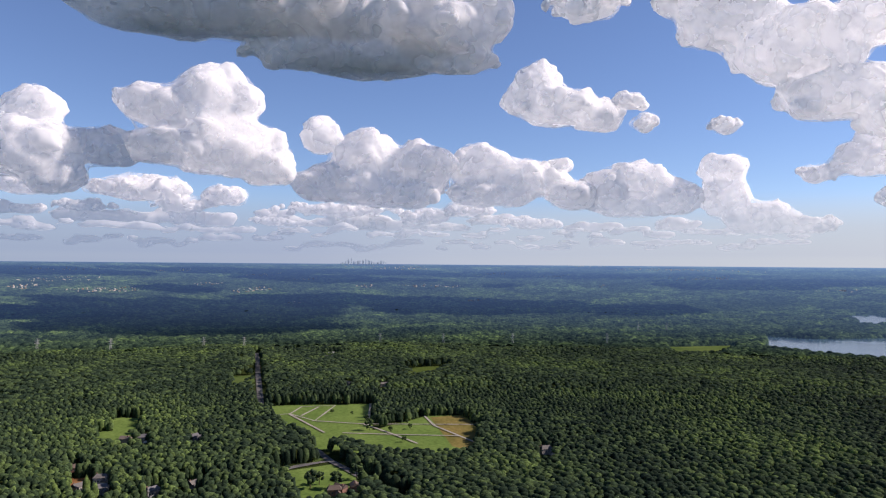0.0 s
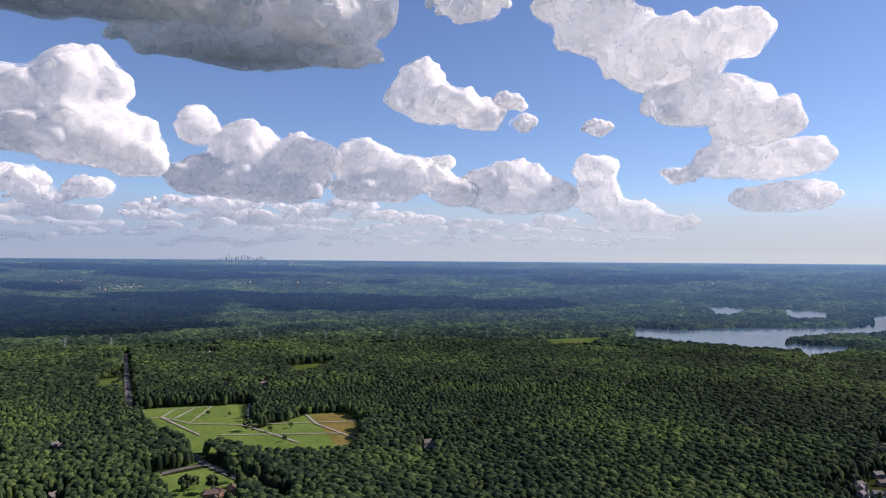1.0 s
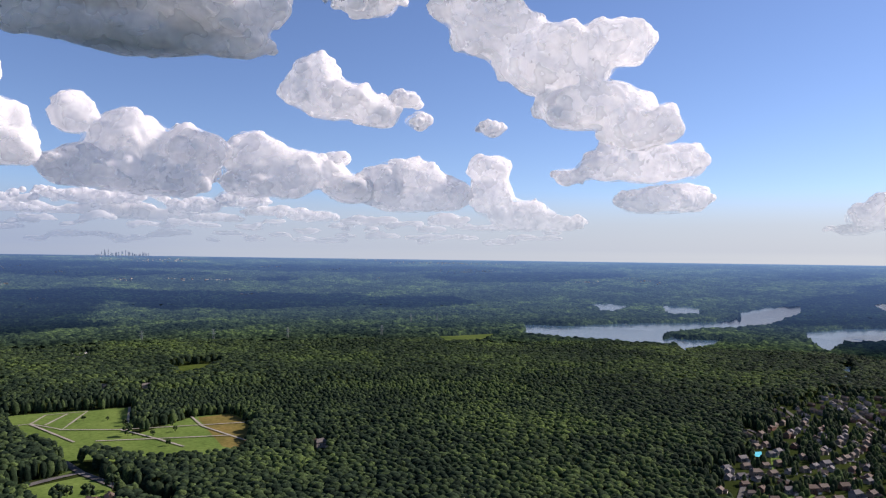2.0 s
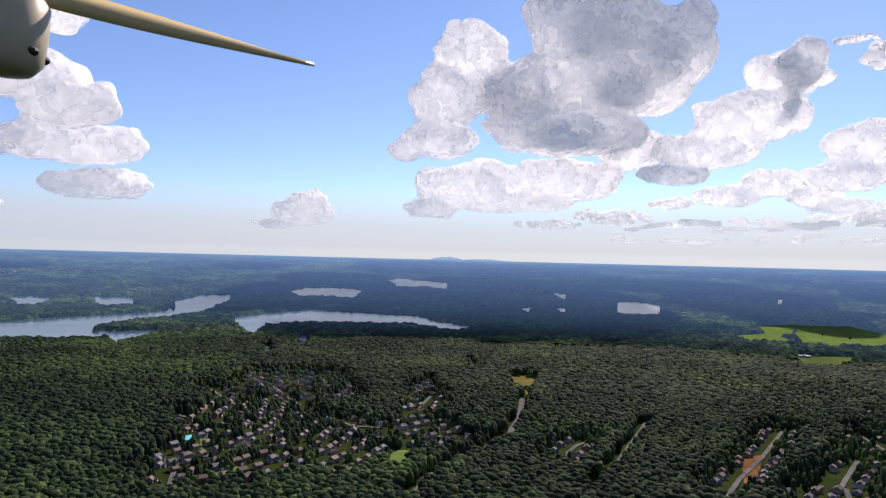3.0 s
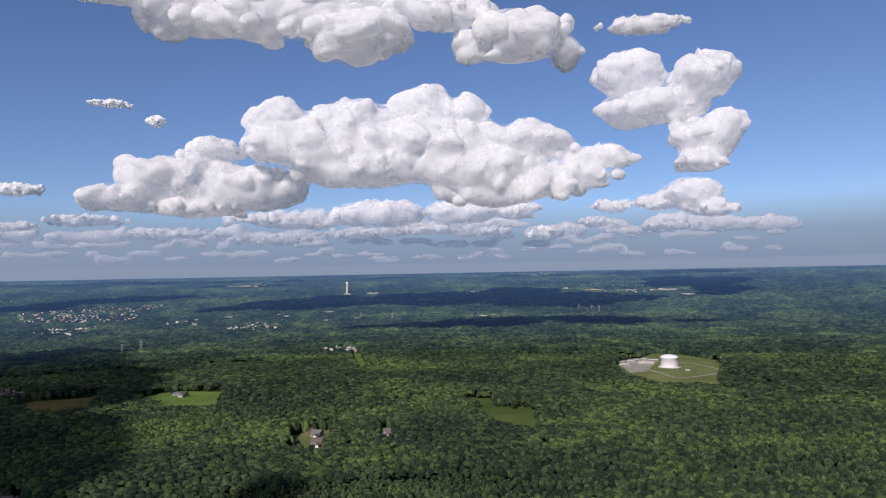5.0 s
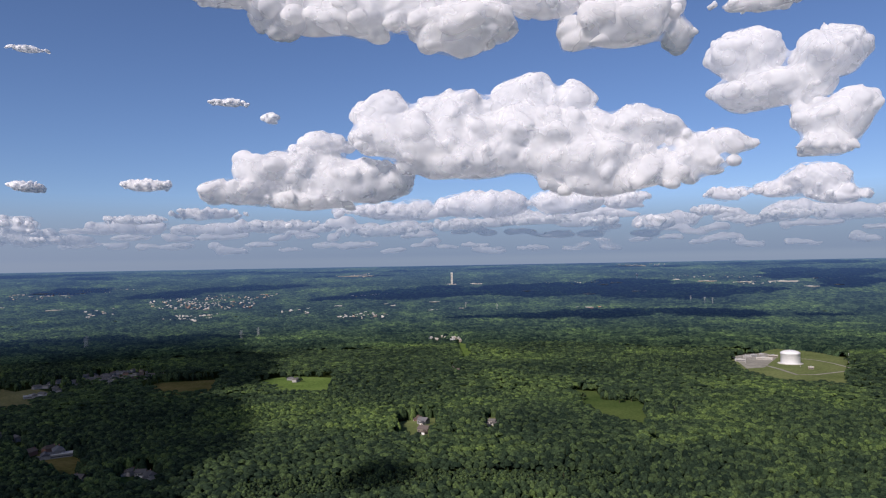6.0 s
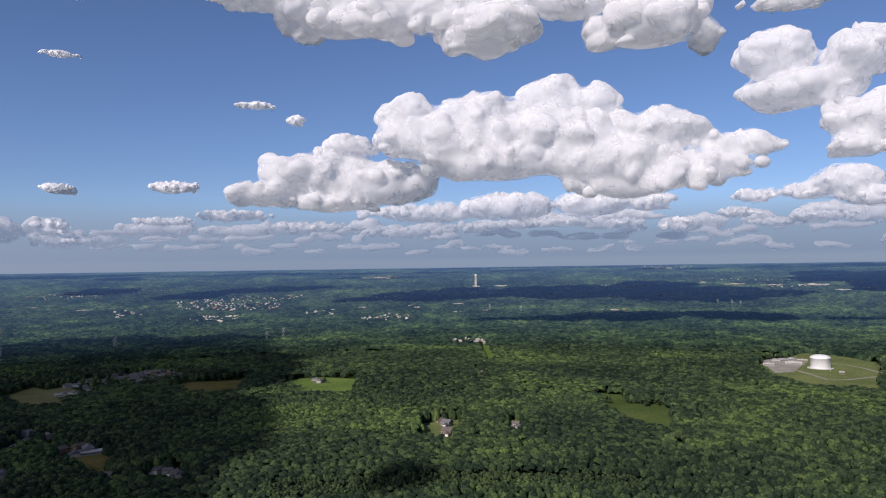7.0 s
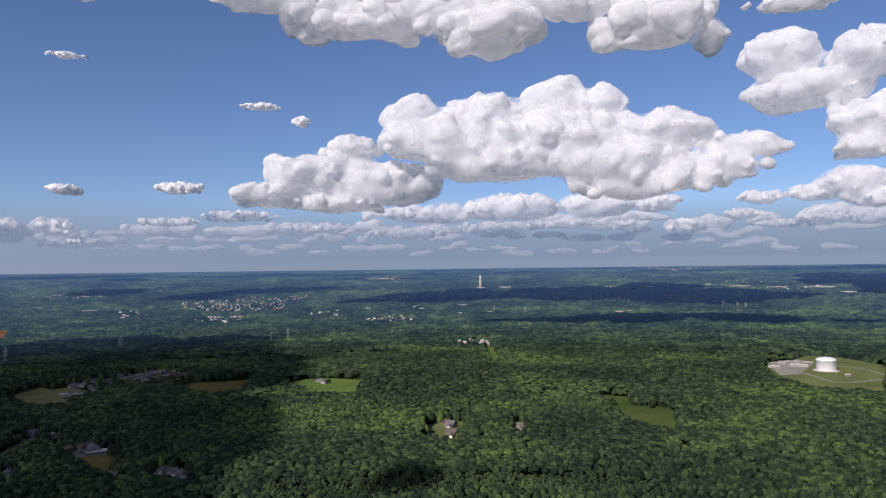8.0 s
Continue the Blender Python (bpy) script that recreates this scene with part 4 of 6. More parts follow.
town([(-1418, -2402), (-1547, -2399), (-1606, -2338), (-1447, -2245)], 12, "white", 6)
town([(-1811, -2182), (-1900, -2151), (-1844, -2071), (-1768, -2114)], 8, "tan", 7)
town([(-1827, -1943), (-1978, -1795), (-1877, -1717), (-1774, -1857)], 16, "tan", 8)
town([(-1518, -1242), (-1611, -1185), (-1492, -1101), (-1444, -1172)], 5, "tan", 9)
town([(-1937, 3135), (-1811, 3364), (-1659, 3440), (-1618, 3299), (-1823, 3155)], 30, "white", 11)
town([(-1617, 2984), (-1373, 3161), (-1303, 3041), (-1569, 2917)], 34, "tan", 12)
town([(-984, 3126), (-841, 3349), (-769, 3272), (-900, 3096)], 14, "tan", 13)
town([(-651, 2869), (-572, 2933), (-546, 2856), (-630, 2825)], 6, "white", 14)
town([(-237, 3496), (-15, 3575), (69, 3479), (-123, 3429)], 18, "tan", 15)
town([(-14, 3475), (83, 3519), (73, 3421), (13, 3419)], 8, "white", 16)
town([(-451, 3428), (-351, 3522), (-355, 3423), (-420, 3394)], 6, "tan", 17)
town([(764, 3492), (809, 3507), (779, 3411), (752, 3414)], 3, "brick", 18)
town([(1139, 3627), (1485, 3696), (1473, 3597), (1186, 3594)], 14, "tan", 19)
town([(-1187, 3346), (-1065, 3469), (-1048, 3370), (-1144, 3300)], 10, "tan", 20)
town([(84, 3002), (184, 3087), (166, 2988), (106, 2970)], 6, "tan", 21)
town([(508, 3875), (705, 3942), (671, 3838), (532, 3823)], 8, "tan", 22)
town([(-769, 3637), (-674, 3753), (-667, 3637), (-746, 3598)], 6, "tan", 23)
town([(-1572, 3754), (-1406, 3961), (-1368, 3811), (-1526, 3714)], 8, "white", 24)
town([(-649, 4389), (-92, 4502), (-104, 4302), (-590, 4220)], 14, "white", 25)
town([(239, 4016), (375, 4109), (348, 3988), (251, 3959)], 5, "white", 26)
town([(1103, 4212), (1451, 4182), (1767, 3861), (1596, 3979)], 14, "white", 31)
town([(1670, 3107), (1819, 3113), (1746, 3014), (1655, 3050)], 6, "tan", 32)
town([(2001, 3333), (2021, 3193), (2072, 2862), (1892, 2886)], 10, "tan", 33)
town([(2981, 2253), (3056, 2109), (2985, 2073), (2921, 2178)], 6, "white", 34)
town([(3022, 1359), (3163, 1286), (3034, 1076), (2867, 1189)], 14, "tan", 35)
town([(-480, -3633), (-727, -3580), (-676, -3465), (-491, -3507)], 12, "white", 41)
town([(64, -3489), (-159, -3508), (-126, -3375), (35, -3375)], 10, "tan", 42)
town([(-1203, -3281), (-1464, -3240), (-1427, -3106), (-1189, -3175)], 12, "tan", 43)
town([(-641, -3160), (-788, -3155), (-741, -3062), (-647, -3075)], 7, "tan", 44)
town([(389, -3410), (149, -3525), (163, -3244), (337, -3180)], 14, "tan", 45)
town([(3642, -1429), (3543, -1689), (3458, -1616), (3522, -1414)], 6, "white", 46)
town([(2318, -2528), (2271, -2604), (2207, -2513), (2240, -2460)], 7, "tan", 47)
town([(1022, 4358), (1387, 4203), (1614, 4018), (1319, 4046), (1012, 4173)], 16, "white", 51)
town([(1191, 3791), (1531, 3738), (1447, 3603), (1153, 3624)], 14, "white", 52)
town([(1622, 3114), (1773, 3119), (1730, 3042), (1619, 3061)], 8, "white", 53)
town([(-2209, 3527), (-2053, 3702), (-1769, 3790), (-1958, 3585)], 14, "white", 54)
town([(-1062, 3751), (-890, 3912), (-855, 3759), (-1015, 3689)], 8, "white", 55)
town([(-1852, 2961), (-1787, 3092), (-1695, 3059), (-1738, 2927)], 14, "tan", 56)
town([(-492, 4241), (-297, 4363), (50, 4317), (-284, 4165)], 12, "white", 57)
town([(821, 4807), (1113, 4748), (1001, 4420), (804, 4496)], 8, "white", 58)
town([(-2789, -2943), (-2974, -2854), (-2895, -2713), (-2750, -2812)], 10, "white", 61)
town([(-3116, -1817), (-3266, -1645), (-3264, -1437), (-3100, -1622)], 14, "white", 62)
town([(-4140, -1857), (-4248, -1582), (-4021, -1514), (-3963, -1742)], 10, "white", 63)
town([(-3570, -1331), (-3662, -1085), (-3629, -847), (-3495, -1061)], 14, "tan", 64)
town([(-3336, -1063), (-3487, -861), (-3561, -693), (-3347, -827)], 12, "white", 65)
town([(-1203, -3297), (-1366, -3358), (-1548, -3253), (-1374, -3202)], 16, "tan", 66)
town([(-1972, -2676), (-2124, -2622), (-2028, -2544), (-1948, -2603)], 8, "tan", 67)
town([(-1788, -2208), (-1937, -2178), (-1838, -2051), (-1742, -2119)], 10, "white", 68)
town([(-1864, -1969), (-1988, -1910), (-1969, -1775), (-1801, -1844)], 14, "white", 69)
town([(-1277, -2729), (-1420, -2744), (-1351, -2569), (-1229, -2583)], 12, "tan", 70)
town([(-2281, -2334), (-2461, -2218), (-2380, -2179), (-2261, -2276)], 8, "tan", 71)
town([(-3617, -703), (-3682, -536), (-3607, -536), (-3547, -668)], 8, "white", 72)
town([(3085, -1689), (3112, -1802), (3041, -1761), (3029, -1674)], 5, "white", 73)
town([(1725, -2304), (1723, -2435), (1675, -2357), (1693, -2283)], 8, "white", 74)
town([(2092, -1260), (2164, -1498), (1993, -1523), (1959, -1312)], 16, "tan", 75)
town([(2499, -1670), (2504, -1790), (2455, -1740), (2454, -1654)], 5, "tan", 76)
town([(2277, -2430), (2246, -2611), (2183, -2521), (2229, -2414)], 6, "tan", 77)
town([(857, -2360), (801, -2755), (570, -2712), (359, -2463), (100, -1991), (168, -1718), (399, -1905), (610, -1801)], 70, "tan", 97)
town([(433, -2969), (256, -3118), (55, -2994), (138, -2750), (355, -2735)], 24, "tan", 98)
town([(-629, -1309), (-727, -1382), (-751, -1314), (-660, -1220)], 14, "tan", 99)
town([(-1459, -3341), (-1673, -3305), (-1819, -3164), (-1584, -3180)], 16, "white", 100)
town([(-626, -1328), (-684, -1344), (-663, -1277), (-620, -1270)], 9, "white", 121)
estate([(498, 582), (611, 685), (725, 737), (741, 648), (701, 558), (674, 471), (626, 393), (543, 378), (485, 422), (447, 465), (437, 509)], 19, 91)
estate([(766, 789), (894, 858), (982, 784), (958, 683), (843, 610), (768, 631), (772, 707)], 21, 92)
estate([(741, 475), (796, 451), (754, 380), (668, 350), (654, 390)], 20, 93)
estate([(930, 568), (1037, 578), (919, 507), (847, 502)], 20, 94)
estate([(970, -537), (1065, -622), (1049, -705), (933, -639), (904, -558)], 19, 95)
estate([(880, -188), (933, -231), (931, -264), (849, -225), (813, -184)], 19, 96)
put_hall(-244, 1556, 9, 53, 17, 5.25, "white")
put_hall(-341, 1600, 12, 24, 10, 4.5, "grey")
put_hall(-522, 1652, 18, 22, 10, 4.5, "white")
put_hall(-413, 1446, 16, 17, 10, 4.5, "grey")
put_hall(2010, 178, -85, 19, 10, 3.75, "white")
put_hall(2078, 134, -86, 23, 10, 3.75, "white")
put_hall(2013, 82, -88, 19, 10, 3.75, "white")
put_hall(2095, 44, -89, 17, 10, 3.75, "white")
put_hall(2046, -5, -90, 23, 10, 3.75, "white")
put_hall(1996, -44, -91, 16, 10, 3.75, "white")
put_hall(1806, 51, -88, 26, 10, 3.75, "white")
put_hall(1152, -1089, -133, 31, 10, 6, "white")
put_hall(1165, -1135, -134, 24, 10, 6, "white")
put_hall(1107, -1118, -135, 35, 11, 6, "white")
put_hall(1166, -1161, -135, 26, 10, 6, "white")
put_hall(1028, -841, -129, 36, 12, 6, "blue")
put_hall(1037, -896, -131, 44, 14, 6, "blue")
put_hall(990, -836, -130, 27, 10, 6, "blue")
put_hall(996, -894, -132, 22, 10, 6, "blue")
put_hall(792, -1051, -143, 42, 14, 5.25, "white")
put_hall(1285, -1827, -145, 21, 10, 3.75, "white")
put_hall(1565, -894, -120, 14, 10, 3.75, "white")
put_hall(603, -1123, -152, 14, 10, 3.75, "grey")
put_hall(-491, -1219, 158, 21, 10, 3.75, "white")
put_hall(-1476, -404, 105, 20, 10, 3.75, "white")
put_hall(-1535, -406, 105, 15, 10, 3.75, "white")
put_hall(-1560, -400, 104, 13, 10, 3.75, "grey")
put_hall(-1525, -371, 104, 30, 10, 3.75, "white")
put_hall(-1570, -365, 103, 18, 10, 3.75, "tan")
put_hall(-1581, -390, 104, 10, 10, 3.75, "white")
put_hall(-1433, -269, 101, 9, 10, 3.75, "tan")
put_hall(-2182, -1948, 132, 47, 15, 6, "white")
put_hall(-2107, -1834, 131, 45, 14, 6, "white")
put_hall(-2353, -1876, 129, 48, 15, 6, "tan")
put_hall(-2158, -1733, 129, 49, 16, 6, "brick")
put_hall(-2254, -1675, 127, 45, 14, 6, "brick")
put_hall(-2201, -2003, 132, 33, 11, 6, "tan")
put_hall(-2038, -2133, 136, 38, 12, 6, "white")
put_hall(-2497, -1265, 117, 89, 29, 6, "brick")
put_hall(-2546, -1205, 115, 36, 12, 6, "clay")
put_hall(-2869, -1418, 116, 56, 18, 6, "white")
put_hall(-3252, -1444, 114, 85, 27, 6, "white")
put_hall(-3020, -1246, 112, 68, 22, 6, "white")
put_hall(-3169, -1492, 115, 50, 16, 6, "tan")
put_hall(-2931, -2080, 125, 80, 26, 6, "white")
put_hall(-2851, -2170, 127, 57, 18, 6, "white")
put_hall(-2843, -2835, 135, 192, 62, 6, "tan")
put_hall(-3488, -757, 102, 128, 41, 6, "white")
put_hall(-3432, -907, 105, 85, 27, 6, "tan")
put_hall(-3423, -1077, 107, 86, 27, 6, "tan")
put_hall(-3438, -1226, 110, 70, 22, 6, "white")
put_hall(-3343, -620, 101, 71, 23, 6, "white")
put_hall(-3412, -529, 99, 55, 18, 6, "tan")
put_hall(-4038, -1721, 113, 175, 56, 6, "tan")
put_hall(-2835, -1711, 121, 58, 19, 6, "tan")
put_hall(-2058, -2640, 142, 32, 10, 6, "clay")
put_hall(-1196, -3313, 160, 39, 13, 6, "tan")
put_hall(-1295, -3332, 159, 46, 15, 6, "tan")
put_hall(-1385, -3316, 157, 86, 28, 6, "tan")
put_hall(-1432, -3197, 156, 67, 21, 6, "tan")
put_hall(-1510, -3229, 155, 46, 15, 6, "white")
put_hall(-1109, -3014, 160, 31, 10, 6, "tan")
put_hall(-1228, -2837, 157, 59, 19, 6, "tan")
put_hall(-509, -1207, 157, 23, 10, 3.75, "white")
put_hall(-355, -803, 156, 26, 10, 3.75, "grey")
house_places.sort(key=lambda h: math.hypot(h[0], h[1]))
for place in house_places[:300]:
    raise_house(*place)
far_houses(house_places[300:])


def pool(poly):
    clear_area(poly)
    tagged(sheet("swimming_pool", poly, POOL, 1.2), "turquoise swimming pool beside houses", "pool", kind="structure")


pool([(542, 616), (556, 615), (543, 599), (531, 600)])
pool([(707, 551), (716, 551), (704, 541), (698, 543)])


def beam(bm, a, b, w):
    """A square bar from a to b."""
    a, b = Vector(a), Vector(b)
    q = (b - a).to_track_quat("Z", "Y").to_matrix().to_4x4()
    bmesh.ops.create_cube(bm, size=1, matrix=Matrix.Translation((a + b) / 2) @ q @ Matrix.Diagonal((w, w, (b - a).length, 1)))


PYLONS = []


def put_pylon(x, y):
    if not PYLONS:
        ob = new("power_pylon")
        bm = bmesh.new()
        for sx in (-1, 1):
            for sy in (-1, 1):
                beam(bm, (sx * 3, sy * 3, 0), (sx * 0.5, sy * 0.5, 34), 0.45)
        for k in range(6):
            z0, z1 = k * 5.6, k * 5.6 + 5.6
            w0, w1 = 3 - 2.5 * z0 / 34, 3 - 2.5 * z1 / 34
            for s in (-1, 1):
                beam(bm, (-w0, s * w0, z0), (w1, s * w1, z1), 0.3)
                beam(bm, (s * w0, w0, z0), (s * w1, -w1, z1), 0.3)
        part("mast", bm, STEEL, ob, "grey lattice mast")
        for z, w in ((24, 6), (29, 5), (33, 4)):
            bm = bmesh.new()
            beam(bm, (-w, 0, z), (w, 0, z), 0.45)
            beam(bm, (-w, 0, z), (0, 0, z + 2), 0.25)
            beam(bm, (w, 0, z), (0, 0, z + 2), 0.25)
            part("crossarm", bm, STEEL, ob, "lattice cross-arm")
        tagged(ob, "grey steel lattice power pylon above the trees", "pylon", "power line pylons")
        PYLONS.append(ob)
    else:
        ob = copy_thing(PYLONS[0], pose(0, 0, 0))
    s = float(shrink(math.hypot(x, y)))
    ob.matrix_basis = pose(x, y, land_at(x, y), 0, 0, math.degrees(math.atan2(-x, y))) @ Matrix.Scale(s, 4)


put_pylon(-873, 1527)
put_pylon(-719, 1536)
put_pylon(-535, 1587)
put_pylon(-446, 1593)
put_pylon(-151, 1699)
put_pylon(0, 1709)
put_pylon(168, 1720)
put_pylon(400, 1736)
put_pylon(572, 2087)
put_pylon(657, 2093)
put_pylon(-884, -1858)
put_pylon(-1181, -1614)
put_pylon(-1266, -1651)
put_pylon(-2799, -946)
put_pylon(-2775, -885)
put_pylon(-2757, -849)
put_pylon(-2256, -1644)
put_pylon(-2281, -1515)
put_pylon(-600, -1826)
put_pylon(-563, -1717)
put_pylon(-857, -1811)

# ---- gas tank, tower, city skyline ----
TANK_AT = (-1488, -315)
TOWER_AT = (-2870, -2177)
WATER_TOWER_AT = (-3375, -1405)


def lathe(bm, profile, n=48):
    rings = []
    for r, z in profile:
        rings.append([bm.verts.new((r * math.cos(2 * math.pi * k / n), r * math.sin(2 * math.pi * k / n), z)) for k in range(n)])
    for a, b in zip(rings, rings[1:]):
        for k in range(n):
            bm.faces.new((a[k], a[(k + 1) % n], b[(k + 1) % n], b[k]))
    bm.faces.new(rings[-1])
    for f in bm.faces:
        f.smooth = True


gas_tank = new("gas_tank")
TR = 17.5
bm = bmesh.new()
lathe(bm, [(TR, 0), (TR, 19), (TR + 0.35, 19.2), (TR + 0.35, 20), (TR, 20.1)])
part("shell", bm, WHITE_STEEL, gas_tank, "white steel drum")
bm = bmesh.new()
lathe(bm, [(TR * math.cos(a), 20.1 + 5.5 * math.sin(a)) for a in [k * math.pi / 2 / 9 for k in range(9)]])
part("dome", bm, WHITE_STEEL, gas_tank, "shallow white dome")
bm = bmesh.new()
lathe(bm, [(TR + 5, 0.1), (TR + 5, 0.9), (TR + 0.2, 0.95)])
part("plinth", bm, CONCRETE, gas_tank, "concrete ring foundation")
bm = bmesh.new()
beam(bm, (TR + 0.8, 0, 0), (TR + 0.8, 0, 20), 1.0)
beam(bm, (TR + 0.8, 0, 20), (3, 0, 26), 0.7)
part("stair", bm, STEEL, gas_tank, "grey steel stair and roof walkway")
gas_tank.matrix_basis = pose(*TANK_AT, 0.7, 0, 0, 200)
tagged(gas_tank, "large white cylindrical gas tank with a domed roof", "tank")
for k in range(3):
    mast = new("light_mast")
    bm = bmesh.new()
    beam(bm, (0, 0, 0), (0, 0, 18), 0.5)
    part("pole", bm, STEEL, mast)
    bm = bmesh.new()
    beam(bm, (-1.6, 0, 18), (1.6, 0, 18), 0.7)
    part("lamp_head", bm, WHITE_STEEL, mast, "floodlight bar")
    mast.matrix_basis = pose(TANK_AT[0] + (40, -60, 45)[k], TANK_AT[1] + (25, 90, -70)[k], 0.5)
    tagged(mast, "slender grey light mast on the plant yard", "light mast", "masts of the gas plant")

test_tower = new("tall_tower")
bm = bmesh.new()
box(bm, -4.5, -4.5, -5, 4.5, 4.5, 55)
part("shaft", bm, CONCRETE, test_tower, "pale concrete shaft")
bm = bmesh.new()
box(bm, -5.2, -5.2, 55, 5.2, 5.2, 59)
part("head", bm, WHITE_STEEL, test_tower, "slightly wider white top storey")
for k in range(6):
    bm = bmesh.new()
    box(bm, -1.2, 4.45, 5 + k * 8, 1.2, 4.65, 11 + k * 8)
    part("window", bm, GLASS, test_tower, "dark tall window")
test_tower.matrix_basis = pose(*TOWER_AT, land_at(*TOWER_AT), 0, 0, math.degrees(math.atan2(-TOWER_AT[0], TOWER_AT[1])) + 180)
tagged(test_tower, "tall slender pale concrete tower far off in the woods", "tower")

water_tower = new("water_tower")
bm = bmesh.new()
lathe(bm, [(1.5, 0), (1.3, 22)], 16)
part("stem", bm, WHITE_STEEL, water_tower)
bm = bmesh.new()
lathe(bm, [(1.3, 20), (6, 25), (7, 29), (6, 33), (2, 35.5)], 24)
part("bowl", bm, WHITE_STEEL, water_tower, "white rounded bowl")
water_tower.matrix_basis = pose(*WATER_TOWER_AT, land_at(*WATER_TOWER_AT), 0, 0, 0)
tagged(water_tower, "white water tower with a rounded bowl", "water tower")

# the facade's pale colour has the haze painted in
SKY_GLASS = paint("hazy_tower_facade", (0.66, 0.70, 0.74), 0.5)
rng_city = random.Random(21)
for k in range(26):
    # city towers stand in a cluster, the tallest in the middle of it
    u = k / 25
    az = radians(8.3 + (4.7 - 8.3) * u + rng_city.uniform(-0.06, 0.06))
    dist = 4720 + rng_city.uniform(-60, 60)
    tall = (10 + 34 * math.exp(-((u - 0.2) / 0.1) ** 2) + 26 * math.exp(-((u - 0.55) / 0.2) ** 2) + 30 * math.exp(-((u - 0.94) / 0.06) ** 2)) * rng_city.uniform(0.55, 1.05)
    wide = rng_city.uniform(4, 8)
    block = new("office_tower")
    bm = bmesh.new()
    box(bm, -wide / 2, -wide / 2, -8, wide / 2, wide / 2, tall * 0.86)
    part("shaft", bm, SKY_GLASS, block)
    bm = bmesh.new()
    box(bm, -wide * 0.33, -wide * 0.33, tall * 0.86, wide * 0.33, wide * 0.33, tall)
    part("crown", bm, SKY_GLASS, block, "stepped top")
    block.matrix_basis = pose(-dist * math.sin(az), dist * math.cos(az), float(land(dist)), 0, 0, math.degrees(az))
    tagged(block, "hazy blue-grey office tower on the horizon", "skyscraper", "city skyline")

# ---- the aircraft's own propeller, hanging in the air beside the lens ----
PLASTIC = paint("beige_plastic", (0.36, 0.33, 0.25), 0.35)
BLADE = paint("tan_plastic_blade", (0.42, 0.33, 0.15), 0.4)
DARK = paint("dark_vent", (0.02, 0.02, 0.02), 0.6)
propeller = new("propeller")
bm = bmesh.new()
lathe(bm, [(0.004, -0.0165), (0.0105, -0.0155), (0.0135, -0.012), (0.014, -0.004), (0.0138, 0.006), (0.012, 0.0085), (0.006, 0.0095)], 40)
bm.faces.new([v for v in bm.verts][:40][::-1])
part("motor", bm, PLASTIC, propeller, "rounded beige motor housing")
for k in range(3):
    bm = bmesh.new()
    bmesh.ops.create_uvsphere(bm, u_segments=12, v_segments=8, radius=1)
    bmesh.ops.transform(bm, matrix=pose(0.0125 * math.cos(0.4 + k * 0.8 - 1.2), 0.0125 * math.sin(0.4 + k * 0.8 - 1.2), -0.0095) @ Matrix.Diagonal((0.0026, 0.0022, 0.0016, 1)), verts=bm.verts[:])
    part("vent", bm, DARK, propeller, "dark cooling slot")
for half_turn in (0, 180):
    bm = bmesh.new()
    rows = []
    for k in range(25):
        u = k / 24
        chord = 0.017 * (0.55 + 0.9 * u - 1.25 * u * u + 0.12) * (1 if u < 0.96 else 0.6)
        twist = radians(48 - 20 * u)
        rows.append([bm.verts.new((0.004 + 0.1 * u, c * chord * math.cos(twist), 0.0115 + c * chord * math.sin(twist) + h)) for c, h in ((-0.6, 0), (0, 0.0011), (0.6, 0), (0, -0.0006))])
    for p, q in zip(rows, rows[1:]):
        for i in range(4):
            bm.faces.new((p[i], p[(i + 1) % 4], q[(i + 1) % 4], q[i]))
    bm.faces.new(rows[0][::-1])
    bm.faces.new(rows[-1])
    for f in bm.faces:
        f.smooth = True
    bmesh.ops.recalc_face_normals(bm, faces=bm.faces[:])
    blade = part("blade", bm, BLADE, propeller, "slim tan blade")
    blade.matrix_basis = pose(0, 0, 0, 0, 0, half_turn)
propeller.matrix_basis = pose(0.163, 0.209, EYE + 0.069, 0, 4, -27.5)
tagged(propeller, "beige drone motor with slim tan propeller blades, at rest", "propeller")

# ---- hills on the horizon ----
for az, half, tall, d in ((-64.5, 2.3, 16, 4890), (-61.6, 1.6, 26, 4860), (-133.0, 2.3, 32, 4870), (-137.0, 3.5, 14, 4880)):
    bm = bmesh.new()
    n = 40
    rows = []
    for k in range(n + 1):
        u = -1 + 2 * k / n
        a = radians(az - half * u)
        zt = tall * max(0.0, (1 - u * u) ** 1.5) * (0.85 + 0.3 * noise.noise((u * 4, az, 0)))
        rows.append([bm.verts.new((-(d + o) * math.sin(a), (d + o) * math.cos(a), float(land(d + o)) + z)) for o, z in ((-60, -4), (-25, zt * 0.6), (0, zt), (30, -6))])
    for p, q in zip(rows, rows[1:]):
        for i in range(3):
            bm.faces.new((p[i], p[i + 1], q[i + 1], q[i]))
    for f in bm.faces:
        f.smooth = True
    bmesh.ops.recalc_face_normals(bm, faces=bm.faces[:])
    tagged(part("hill", bm, HAZED_COUNTRY), "blue wooded hill on the horizon", "hill", kind="structure")

# ---- forest ----
STAND = (606.0, 655.0, -246.0, -216.0)      # nearest and farthest metres, and degrees
rs = np.random.RandomState(5)


